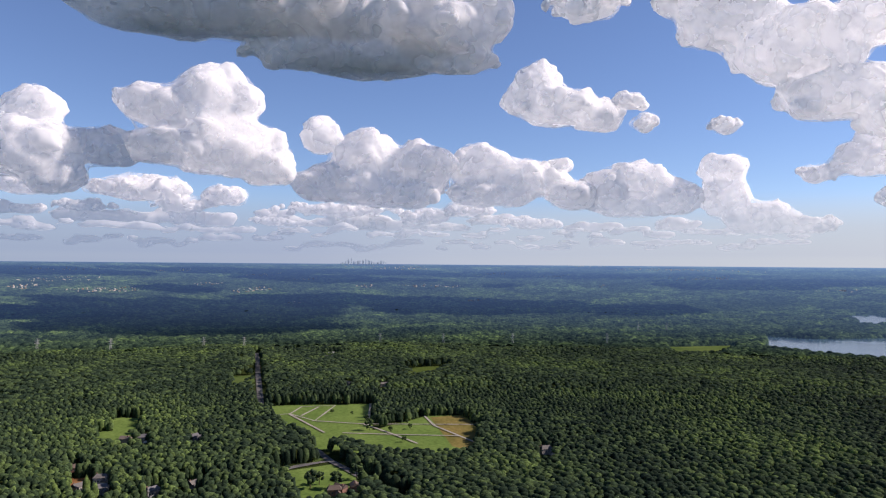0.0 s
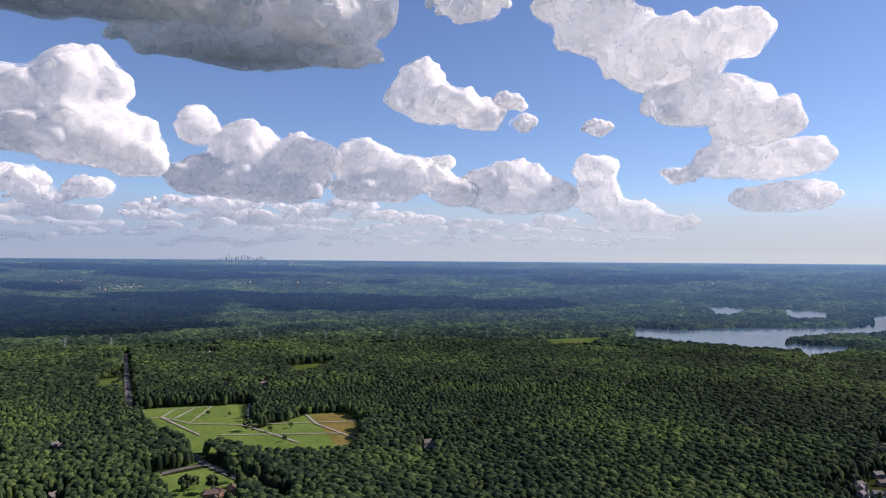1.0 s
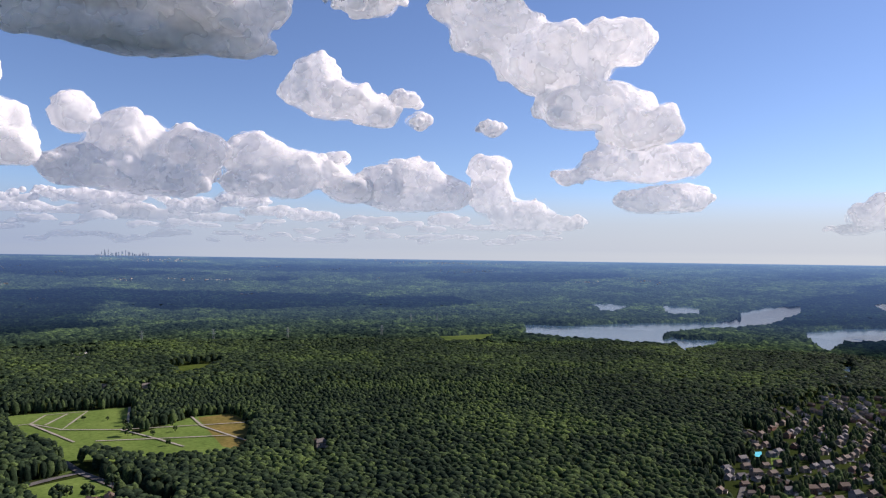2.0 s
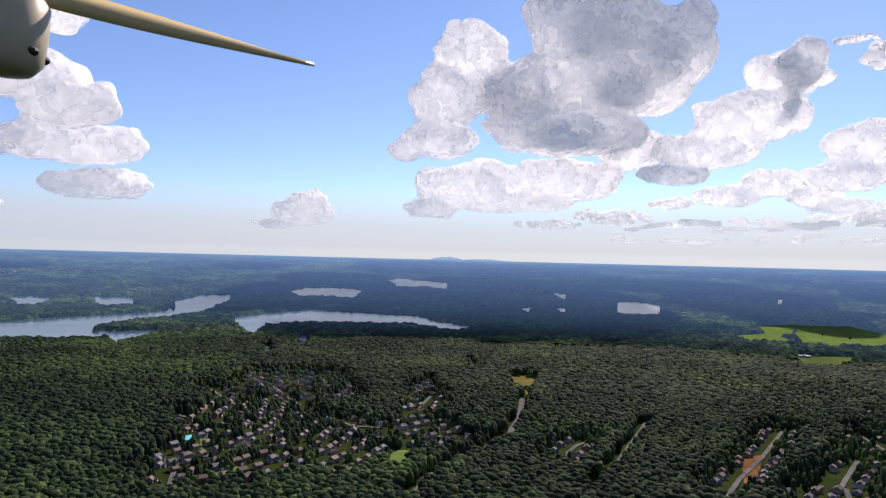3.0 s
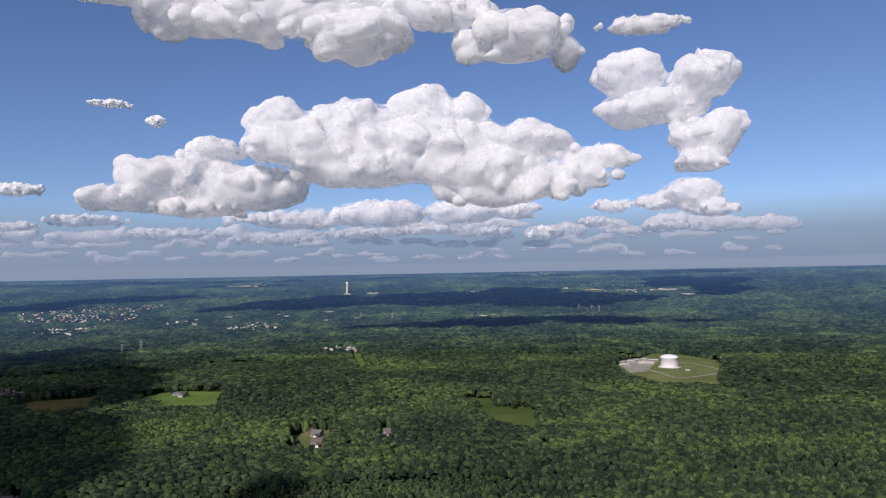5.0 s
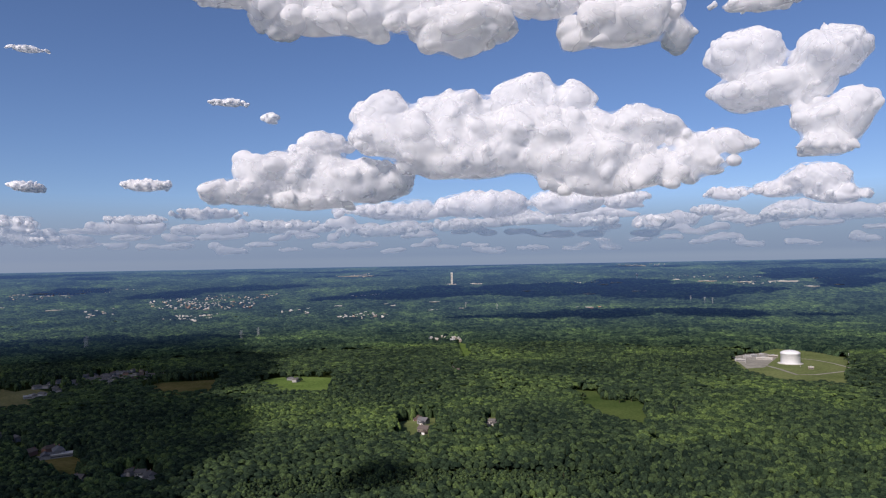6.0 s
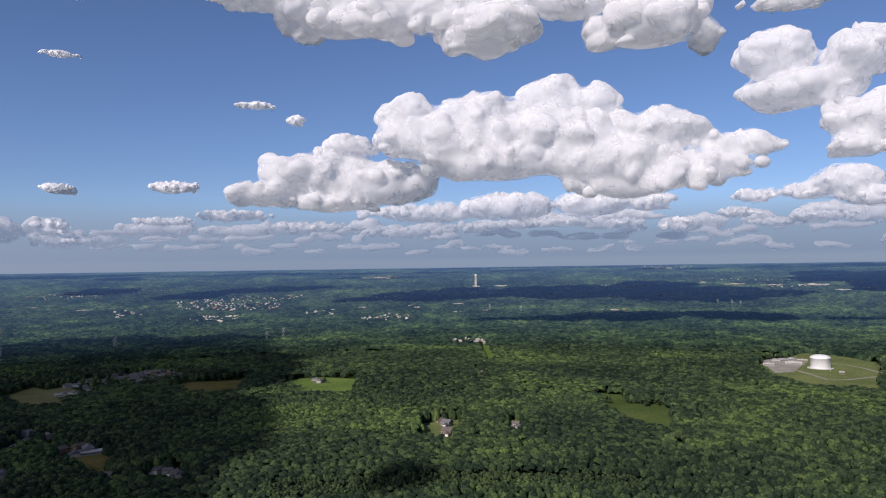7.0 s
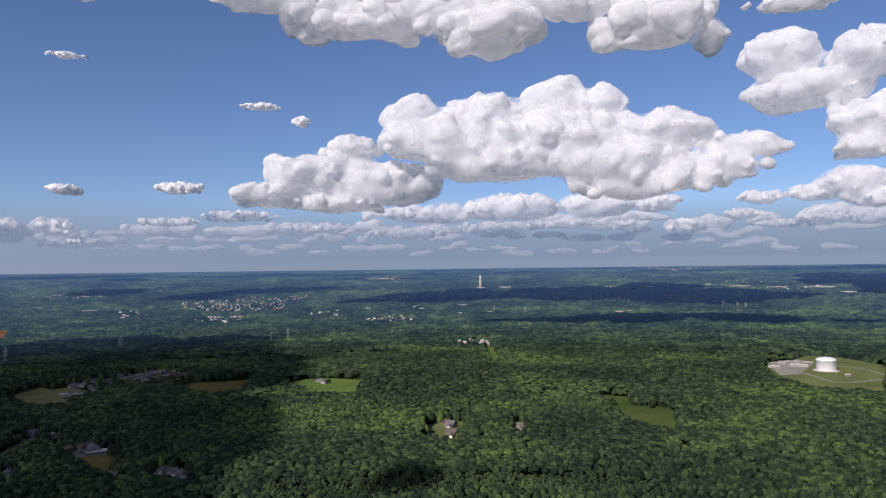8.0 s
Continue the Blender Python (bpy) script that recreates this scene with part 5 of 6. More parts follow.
def dome_template(level, seed, low):
    bm = bmesh.new()
    bmesh.ops.create_icosphere(bm, subdivisions=level, radius=1.0)
    turn = Euler([random.Random(seed).uniform(0, 6.28) for _ in range(3)]).to_matrix().to_4x4()
    bmesh.ops.transform(bm, matrix=turn, verts=bm.verts[:])
    bmesh.ops.delete(bm, geom=[f for f in bm.faces if f.calc_center_median().z < low], context="FACES")
    r = np.random.RandomState(seed)
    bm.verts.ensure_lookup_table()
    v = np.array([tuple(q.co) for q in bm.verts])
    v *= (1 + r.uniform(-0.2, 0.18, len(v)))[:, None]
    f = np.array([[q.index for q in fc.verts] for fc in bm.faces])
    bm.free()
    return v, f


def scatter(r0, r1, step):
    """Jittered places in a ring, leaving out open ground."""
    n = int(2 * r1 / step)
    g = (np.arange(n) + 0.5) * step - r1
    x, y = np.meshgrid(g, g, indexing="ij")
    x, y = x.ravel() + rs.uniform(-0.42, 0.42, n * n) * step, y.ravel() + rs.uniform(-0.42, 0.42, n * n) * step
    r = np.hypot(x, y)
    az = np.degrees(np.arctan2(-x, y))
    stand = (r > STAND[0]) & (r < STAND[1]) & (az > STAND[2] + 360) & (az < STAND[3] + 360)
    keep = (r > r0) & (r < r1) & ~((az > 34.5) & (az < 83)) & ~stand
    x, y = x[keep], y[keep]
    c = is_open(x, y)
    keep = (c == 0) | ((c == 2) & (rs.rand(len(x)) < 0.7))
    return x[keep], y[keep], c[keep]


def clump_tree(seed, wide, tall):
    """A broadleaf tree: tapered trunk with limbs, and a crown of many small leafy clumps."""
    r = random.Random(seed)
    tree = new("tree")
    bm = bmesh.new()

    def limb(a, b, ra, rb):
        d = (Vector(b) - Vector(a))
        m = Matrix.Translation((Vector(a) + Vector(b)) / 2) @ d.to_track_quat("Z", "Y").to_matrix().to_4x4()
        bmesh.ops.create_cone(bm, segments=7, radius1=ra, radius2=rb, depth=d.length, matrix=m)

    limb((0, 0, -0.5), (0.15, 0.1, tall * 0.5), 0.34, 0.2)
    limb((0.15, 0.1, tall * 0.5), (0, 0.2, tall * 0.85), 0.2, 0.06)
    for k in range(6):
        a = k * 1.05 + r.uniform(-0.3, 0.3)
        z = tall * r.uniform(0.35, 0.6)
        limb((0.1, 0.1, z), (math.cos(a) * wide * 0.6, math.sin(a) * wide * 0.6, z + tall * 0.18), 0.12, 0.04)
    part("trunk", bm, BARK, tree, "grey-brown trunk with limbs")
    bm = bmesh.new()
    for k in range(32):
        u, a = r.uniform(-0.75, 1), r.uniform(0, 6.283)
        rim = math.sqrt(1 - u * u)
        reach = r.uniform(0.6, 1.0)
        at = Vector((math.cos(a) * rim * wide * reach * 0.86, math.sin(a) * rim * wide * reach * 0.86, tall * 0.58 + u * tall * 0.38 * reach))
        size = r.uniform(0.19, 0.34) * wide
        m = Matrix.Translation(at) @ Euler((r.uniform(0, 6), r.uniform(0, 6), r.uniform(0, 6))).to_matrix().to_4x4() @ Matrix.Diagonal((size * r.uniform(0.8, 1.3), size * r.uniform(0.8, 1.3), size * r.uniform(0.6, 1.0), 1))
        made = bmesh.ops.create_icosphere(bm, subdivisions=1, radius=1, matrix=m)
        for v in made["verts"]:
            v.co += Vector((r.uniform(-1, 1), r.uniform(-1, 1), r.uniform(-1, 1))) * size * 0.22
    for f in bm.faces:
        f.smooth = True
    part("crown", bm, LEAVES, tree, "leafy crown of many clumps")
    tagged(tree, "broadleaf tree with a lumpy green crown in the forest edge", "tree", "single trees")
    return tree


TREES = [clump_tree(80 + k, 4.4 + 0.35 * k, 11.5 + 0.8 * k) for k in range(5)]
tree_count = [0]


def put_tree(x, y, size=1.0):
    k = tree_count[0]
    tree_count[0] += 1
    ob = TREES[k] if k < 5 else copy_thing(TREES[(k * 7) % 5], pose(0, 0, 0))
    ob.matrix_basis = pose(x, y, land_at(x, y), 0, 0, (k * 77) % 360) @ Matrix.Scale(size, 4)


# the stand of trees that the path passes nearest to
for ring in np.arange(STAND[0] + 3, STAND[1], 7.2):
    for az in np.arange(STAND[2], STAND[3], math.degrees(7.4 / ring)):
        a, q = radians(az + rs.uniform(-0.2, 0.2)), ring + rs.uniform(-2, 2)
        px, py = -q * math.sin(a), q * math.cos(a)
        if is_open(np.array([px]), np.array([py]))[0] == 0:
            put_tree(px, py, rs.uniform(1.0, 1.28))
put_tree(-88, 857, 1.0)
put_tree(-97, 909, 0.7)
put_tree(-147, 1014, 0.8)
put_tree(-191, 1012, 0.6)
put_tree(-43, 802, 0.6)
put_tree(-39, 865, 0.5)
put_tree(-45, 895, 0.5)
put_tree(-147, 949, 0.5)
put_tree(-117, 635, 1.5)
put_tree(-111, 646, 1.0)
put_tree(-94, 634, 1.1)
put_tree(-73, 647, 1.0)
put_tree(-79, 660, 1.2)
put_tree(-120, 942, 0.5)
put_tree(-69, 888, 0.5)
put_tree(-62, 849, 0.5)
put_tree(-945, -479, 1.0)
put_tree(-953, -427, 1.1)
put_tree(-973, -427, 1.0)
put_tree(-971, -416, 0.9)
put_tree(-1033, -568, 1.0)
put_tree(-832, -1004, 0.8)
put_tree(-829, -965, 0.7)
put_tree(2387, 22, 0.8)
put_tree(2317, -48, 0.8)
put_tree(2088, -460, 0.8)
put_tree(1875, -472, 0.8)
put_tree(1895, -1142, 0.7)
put_tree(1599, -914, 0.7)
put_tree(1368, -1207, 0.6)
put_tree(1292, -1230, 0.6)
put_tree(1241, -1253, 0.6)
put_tree(1352, -1139, 0.6)
put_tree(1379, -1126, 0.6)


def conifer_share(x, y):
    return value_noise(np.column_stack([x, y, x * 0]) / 260.0, 3)


def grow(x, y, c, templates, spread):
    """Crowns for all the places, joined into one mesh."""
    vs, fs, base = [], [], 0
    pine = conifer_share(x, y) + rs.uniform(-0.2, 0.2, len(x)) > 0.62
    young = value_noise(np.column_stack([x, y, x * 0]) / 170.0, 8)
    rr = np.hypot(x, y)
    edge = (is_open(x * (1 - 11 / rr), y * (1 - 11 / rr)) != 0) | (c == 2)
    pick = rs.randint(0, len(templates), len(x))
    for k, (tv, tf) in enumerate(templates):
        sel = pick == k
        m = int(sel.sum())
        if not m:
            continue
        wide = np.where(pine[sel], rs.uniform(3.6, 5.2, m), 4.4 + 3.6 * rs.rand(m) ** 1.8) * spread
        tall = np.where(pine[sel], rs.uniform(3.8, 5.2, m), rs.uniform(2.5, 3.8, m))
        top = rs.uniform(13.6, 16.8, m) * (0.68 + 0.55 * young[sel]) + np.where(pine[sel], 1.4, 0)
        small = np.where(c[sel] == 2, 0.68, 1.0)
        wide, tall, top = wide * small, tall * small, top * small
        tall = np.where(edge[sel], top / 1.45, tall)
        a = rs.uniform(0, 2 * np.pi, m)
        ca, sa = np.cos(a)[:, None], np.sin(a)[:, None]
        px = (tv[None, :, 0] * ca - tv[None, :, 1] * sa) * wide[:, None] + x[sel][:, None]
        py = (tv[None, :, 0] * sa + tv[None, :, 1] * ca) * wide[:, None] + y[sel][:, None]
        pz = tv[None, :, 2] * tall[:, None] + (top - tall)[:, None]
        vs.append(np.stack([px, py, pz], -1).reshape(-1, 3))
        fs.append((tf[None] + (np.arange(m) * len(tv))[:, None, None] + base).reshape(-1, 3))
        base += m * len(tv)
    return np.concatenate(vs), np.concatenate(fs)


x, y, c = scatter(550, NEAR_TO, 6.0)
v, f = grow(x, y, c, [dome_template(1, 40 + k, -0.25) for k in range(9)], 0.8)
tagged(new("forest", mesh_from("forest", v, f, [LEAVES], True)), "dense dark green mixed forest canopy", "forest", kind="stuff")
x, y, c = scatter(12, 550, 14.0)
v, f = grow(x, y, c, [dome_template(1, 50 + k, 0.1) for k in range(5)], 1.45)
tagged(new("forest", mesh_from("forest", v, f, [LEAVES], True)), "dense green forest canopy straight below", "forest", kind="stuff")
x, y, c = scatter(NEAR_TO, MID_TO, 8.4)
v, f = grow(x, y, c, [dome_template(1, 60 + k, 0.02) for k in range(7)], 1.02)
tagged(new("forest", mesh_from("forest", v, f, [LEAVES], True)), "dense green forest canopy in the middle distance", "forest", kind="stuff")


def heads(x, y, size, seed):
    """Round crowns packed over the plain: 1 at a crown's middle, 0 between crowns."""
    qx, qy = x / size, y / size
    ix, iy = np.floor(qx), np.floor(qy)
    best = np.zeros(len(x))
    for dx in (-1, 0, 1):
        for dy in (-1, 0, 1):
            cx, cy = ix + dx, iy + dy
            jx, jy, h = (lattice(cx, cy, cx * 0, seed + k) for k in (0, 7, 13))
            d = (cx + jx - qx) ** 2 + (cy + jy - qy) ** 2
            best = np.maximum(best, (0.55 + 0.45 * h) * np.sqrt(np.clip(1 - d / 0.55, 0, 1)))
    return best


def canopy(x, y, r):
    s = shrink(r)
    p = np.column_stack([x, y, x * 0])
    crowns = heads(x, y, 15.0, 1)
    stands = value_noise(p / 150.0, 6)
    z = land(r) + s * (1 + 14 * crowns + 3 * stands)
    c = is_open(x, y)
    z = np.where(c == 1, land(r) - 2, z)
    z = np.where((c == 2) & (value_noise(p / 16.0, 9) > 0.42), land(r) + 1.5 * s, z)
    return z


def ring_steps(r0, r1, d0, d1):
    out = [r0]
    while out[-1] < r1:
        u = (out[-1] - r0) / (r1 - r0)
        out.append(out[-1] + d0 + (d1 - d0) * u)
    out[-1] = r1
    return np.array(out)


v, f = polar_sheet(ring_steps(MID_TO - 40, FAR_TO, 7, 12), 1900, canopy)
tagged(new("far_forest", mesh_from("far_forest", v, f, [HAZED_COUNTRY], True)), "distant green forest canopy rolling towards the horizon", "forest", kind="stuff")
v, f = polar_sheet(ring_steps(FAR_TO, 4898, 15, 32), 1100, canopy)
tagged(new("backdrop", mesh_from("backdrop", v, f, [HAZED_COUNTRY], True)), "blue hazy wooded plain at the horizon", "backdrop", kind="structure")

# ---- pale horizon haze as two added glowing rings, one before the far clouds ----
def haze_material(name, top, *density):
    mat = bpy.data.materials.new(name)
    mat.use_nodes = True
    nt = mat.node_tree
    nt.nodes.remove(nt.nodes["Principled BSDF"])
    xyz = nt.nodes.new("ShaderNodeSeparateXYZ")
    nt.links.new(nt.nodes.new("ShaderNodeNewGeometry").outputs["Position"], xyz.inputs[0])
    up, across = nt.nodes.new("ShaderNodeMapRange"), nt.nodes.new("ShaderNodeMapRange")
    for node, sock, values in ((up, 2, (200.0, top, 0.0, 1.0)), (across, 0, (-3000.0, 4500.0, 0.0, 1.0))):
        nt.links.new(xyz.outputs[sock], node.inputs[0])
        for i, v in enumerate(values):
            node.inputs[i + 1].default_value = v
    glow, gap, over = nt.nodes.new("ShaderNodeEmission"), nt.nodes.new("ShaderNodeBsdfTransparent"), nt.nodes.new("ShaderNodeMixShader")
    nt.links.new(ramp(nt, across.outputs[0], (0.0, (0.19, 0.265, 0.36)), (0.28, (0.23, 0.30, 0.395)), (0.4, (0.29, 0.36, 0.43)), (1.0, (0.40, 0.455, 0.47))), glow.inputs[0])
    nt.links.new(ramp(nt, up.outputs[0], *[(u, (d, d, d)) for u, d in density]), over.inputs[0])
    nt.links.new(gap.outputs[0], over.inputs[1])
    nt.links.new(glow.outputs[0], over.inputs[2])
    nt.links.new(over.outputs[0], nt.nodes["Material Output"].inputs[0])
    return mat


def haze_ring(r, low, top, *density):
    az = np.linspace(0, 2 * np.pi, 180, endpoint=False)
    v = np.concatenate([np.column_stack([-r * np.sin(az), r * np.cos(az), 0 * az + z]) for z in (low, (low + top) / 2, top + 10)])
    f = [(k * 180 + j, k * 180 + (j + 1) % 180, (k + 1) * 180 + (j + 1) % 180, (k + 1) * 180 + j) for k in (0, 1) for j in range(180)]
    ring = new("backdrop", mesh_from("haze", v, f, [haze_material("glowing_horizon_haze", top, *density)], True))
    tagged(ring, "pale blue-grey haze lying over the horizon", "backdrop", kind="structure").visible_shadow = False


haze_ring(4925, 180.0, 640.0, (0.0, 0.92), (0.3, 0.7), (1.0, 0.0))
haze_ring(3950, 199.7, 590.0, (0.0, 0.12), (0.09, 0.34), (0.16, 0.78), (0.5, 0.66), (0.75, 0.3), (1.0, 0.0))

# ---- clouds ----
rng_cloud = np.random.RandomState(12)
bm = bmesh.new()
bmesh.ops.create_icosphere(bm, subdivisions=3, radius=1.0)
BALL = (np.array([tuple(q.co) for q in bm.verts]), np.array([[q.index for q in fc.verts] for fc in bm.faces]))
bm.free()
bm = bmesh.new()
bmesh.ops.create_icosphere(bm, subdivisions=2, radius=1.0)
SMALL_BALL = (np.array([tuple(q.co) for q in bm.verts]), np.array([[q.index for q in fc.verts] for fc in bm.faces]))
bm.free()
heaps = []


def billows(p, size, seed):
    """Round heads packed side by side: 1 at the middle of each, 0 in the clefts."""
    q = p / size
    i = np.floor(q)
    best = np.full(len(q), 9.0)
    for dx in (-1, 0, 1):
        for dy in (-1, 0, 1):
            for dz in (-1, 0, 1):
                c = i + (dx, dy, dz)
                jx, jy, jz = (lattice(c[:, 0], c[:, 1], c[:, 2], seed + k) for k in (0, 7, 13))
                d = (c[:, 0] + jx - q[:, 0]) ** 2 + (c[:, 1] + jy - q[:, 1]) ** 2 + (c[:, 2] + jz - q[:, 2]) ** 2
                best = np.minimum(best, d)
    return np.clip(1 - best, 0, 1)


def heap(puffs, label, grain, veils=(13.0,), cores=()):
    """One cloud from round masses (x, y, z, rx, ry, rz, turn, floor), to be fused."""
    vs, fs, base = [], [], 0
    for x, y, z, rx, ry, rz, turn, floor in puffs:
        tv, tf = BALL if max(rx, rz) > 7 * grain else SMALL_BALL
        v = tv * (rx, ry, rz)
        ca, sa = math.cos(turn), math.sin(turn)
        v = np.column_stack([v[:, 0] * ca - v[:, 1] * sa, v[:, 0] * sa + v[:, 1] * ca, v[:, 2]]) + (x, y, z)
        v[:, 2] = np.where(v[:, 2] < floor, floor + (v[:, 2] - floor) * 0.2, v[:, 2])
        vs.append(v)
        fs.append(tf + base)
        base += len(tv)
    ob = new("cloud", mesh_from("cloud", np.concatenate(vs), np.concatenate(fs), [CLOUD], True))
    fuse = ob.modifiers.new("fuse", "REMESH")
    fuse.mode, fuse.voxel_size, fuse.use_smooth_shade = "VOXEL", grain, True
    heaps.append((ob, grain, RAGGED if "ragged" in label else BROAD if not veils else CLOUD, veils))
    # added hidden bodies block light inside, so the cloud's middle comes out dark
    if cores:
        vs, fs, base = [], [], 0
        for x, y, z, rx, ry, rz, turn, floor in cores:
            v = BALL[0] * (rx, ry, rz)
            ca, sa = math.cos(turn), math.sin(turn)
            vs.append(np.column_stack([v[:, 0] * ca - v[:, 1] * sa, v[:, 0] * sa + v[:, 1] * ca, np.maximum(v[:, 2], (floor - z) * 0.8)]) + (x, y, z))
            fs.append(BALL[1] + base)
            base += len(BALL[0])
        heart = new("core", mesh_from("core", np.concatenate(vs), np.concatenate(fs), [LIGHT_BLOCK], True))
        heart.parent = ob
        tagged(heart, "dense grey heart of the cloud")
    return tagged(ob, label, "cloud", "cumulus clouds of a summer sky")


def cumulus(dist, label, lobes):
    """A heap cloud at a distance: lobes of (azimuth, elevation, half width, half height) in degrees,
    each budding into round heads, which bud again."""
    puffs, sizes, cores = [], [], []
    ragged = "ragged" in label
    for az, el, w, h in lobes:
        a, e = radians(az), radians(el)
        d = dist * (rng_cloud.uniform(0.993, 1.007) + (0.010 if az < -185 else 0.004) * (el - lobes[0][1]))
        side, out = np.array((math.cos(a), math.sin(a), 0)), np.array((-math.sin(a), math.cos(a), 0))
        mid = out * d * math.cos(e) + np.array((0, 0, EYE + d * math.sin(e)))
        hw, hh = d * math.tan(radians(w)) * 0.97, d * math.tan(radians(h)) * 0.95
        sizes.append(hh)
        deep = min(hw, hh * 1.6) * 0.8
        floor = mid[2] - hh * 0.6
        small = hh < 70 or ragged
        k0 = 0.66 if small else 0.88
        puffs.append((*mid, hw * k0, deep * k0, hh * k0, a, floor))
        if "dark" in label and (w > 5.5 or "core" in label):
            k1 = 0.5 if "backlit" in label else 0.66
            cores.append((*mid, hw * k0 * k1, deep * k0 * k1 * 0.9, hh * k0 * k1, a, floor))
        n = int(np.clip(9 * hw / hh + 9, 12, 44))
        for k in range(n):
            u, t = rng_cloud.uniform(-1, 1), rng_cloud.uniform(0, 2 * np.pi)
            rad = min(hw, hh) * rng_cloud.uniform(0.2, 0.42)
            rim = math.sqrt(1 - u * u)
            up = rim * math.sin(t)
            up = abs(up) if rng_cloud.rand() < 0.75 else up
            q = mid + side * u * (hw - rad * 0.8) + np.array((0, 0, up * (hh - rad * 0.8))) + out * rim * math.cos(t) * (deep - rad * 0.5)
            puffs.append((*q, rad * 1.08, rad, rad * 0.92, a, floor))
            for j in range(6):
                way = rng_cloud.normal(size=3) * (1, 1, 0.9) + (0, 0, 0.35)
                way /= np.linalg.norm(way)
                bud = rad * rng_cloud.uniform(0.3, 0.55)
                puffs.append((*(q + way * rad * 0.82), bud * 1.1, bud, bud * 0.95, a, floor))
    grain = float(np.clip(max(sizes) * 0.095, 4.4, dist / 320))
    thick = dist / 4000
    return heap(puffs, label, grain, (min(11.0 * thick, 0.13 * max(sizes)),), cores)


cumulus(2600, "great cumulus cloud with a broad dark grey base", [(13.1, 18.9, 14.00, 2.97), (1.3, 18.1, 5.68, 3.06), (-0.5, 15.8, 3.76, 1.33), (21.4, 18.4, 6.91, 2.44), (6.8, 16.1, 8.77, 1.67), (-2.8, 19.4, 2.60, 2.60), (13.1, 23.6, 17.29, 3.29)])
cumulus(3900, "white cumulus cloud with a grey flat base", [(18.1, 11.9, 3.20, 3.20), (17.2, 8.7, 4.33, 3.03), (22.5, 11.5, 2.70, 1.74), (14.0, 7.4, 2.42, 2.20), (21.3, 8.7, 3.38, 2.11)])
cumulus(4020, "white cumulus cloud with a grey flat base", [(30.2, 10.5, 2.14, 1.95), (30.9, 7.6, 3.51, 2.73), (26.3, 8.1, 3.87, 1.63), (28.8, 5.9, 2.20, 1.40)])
cumulus(4100, "long bank of white cumulus clouds", [(9.9, 9.9, 1.69, 1.78), (6.2, 8.5, 3.15, 2.25), (2.1, 7.7, 3.17, 2.18), (8.5, 6.2, 4.50, 2.03), (4.0, 5.8, 4.09, 1.82)])
cumulus(4150, "long bank of white cumulus clouds", [(-2.9, 7.7, 2.49, 2.27), (-6.5, 6.8, 3.61, 1.90), (-10.3, 5.4, 2.46, 1.34), (-3.8, 5.7, 4.09, 1.59)])
cumulus(4200, "white cumulus cloud with a grey flat base", [(-15.3, 6.4, 2.85, 1.84), (-12.8, 5.8, 2.44, 1.69), (-17.9, 5.1, 2.25, 1.65), (-9.2, 7.7, 1.16, 0.99), (-14.9, 4.7, 3.96, 1.10)])
cumulus(4250, "white cumulus cloud with a grey flat base", [(-21.5, 7.0, 1.90, 1.61), (-21.7, 5.0, 1.90, 1.90), (-23.8, 3.5, 2.50, 1.46), (-26.4, 3.0, 3.27, 0.98)])
cumulus(3980, "white cumulus cloud with a grey flat base", [(-7.6, 14.0, 2.21, 1.99), (-9.6, 12.3, 3.76, 1.77), (-12.3, 11.5, 1.98, 1.40), (-7.0, 12.8, 2.22, 1.55)])
cumulus(3990, "small ragged white cloud", [(-15.8, 10.9, 0.95, 0.87), (-14.6, 12.6, 1.30, 0.87)])
cumulus(3900, "small ragged white cloud", [(-21.6, 10.4, 1.34, 0.84)])
cumulus(3500, "towering white cumulus cloud with grey flanks", [(-22.1, 17.8, 3.62, 2.77), (-26.8, 15.4, 5.06, 3.16), (-31.3, 16.6, 2.86, 2.24), (-29.7, 11.9, 5.04, 2.31), (-33.4, 10.4, 3.50, 2.26), (-19.0, 19.4, 2.56, 1.28)])
cumulus(4180, "white cumulus cloud with a grey flat base", [(-36.1, 7.6, 2.63, 1.70), (-32.5, 7.4, 4.17, 1.59), (-27.7, 6.7, 1.64, 0.78), (-35.1, 4.8, 3.90, 1.31), (-32.5, 8.9, 2.50, 1.25)])
cumulus(3600, "small ragged white cloud", [(-11.4, 19.7, 3.40, 1.49)])
cumulus(4720, "white cumulus cloud with a grey flat base", [(23.2, 5.4, 3.77, 1.09), (17.2, 5.0, 1.74, 0.96), (20.0, 4.3, 2.57, 0.60)])
cumulus(4720, "white cumulus cloud with a grey flat base", [(30.2, 5.7, 3.35, 1.18), (26.9, 4.0, 2.44, 0.49)])
cumulus(4720, "white cumulus cloud with a grey flat base", [(1.2, 3.7, 2.51, 0.82), (-2.0, 4.3, 2.28, 0.82), (-7.0, 3.3, 2.72, 0.54)])
cumulus(4720, "white cumulus cloud with a grey flat base", [(8.5, 4.2, 5.41, 0.72), (13.7, 3.2, 1.77, 0.44)])
cumulus(4300, "small white cumulus cloud low over the horizon", [(-49.9, 3.4, 2.50, 1.33), (-50.4, 4.5, 1.41, 0.83), (-47.6, 2.5, 1.69, 0.42)])
cumulus(4680, "giant backlit cumulus cloud with dark core and bright rim", [(-68.5, 12.7, 4.88, 3.32), (-73.3, 17.7, 5.99, 4.28), (-78.5, 16.2, 4.21, 3.79), (-71.2, 10.3, 7.10, 2.44), (-75.1, 13.9, 5.18, 3.46)])
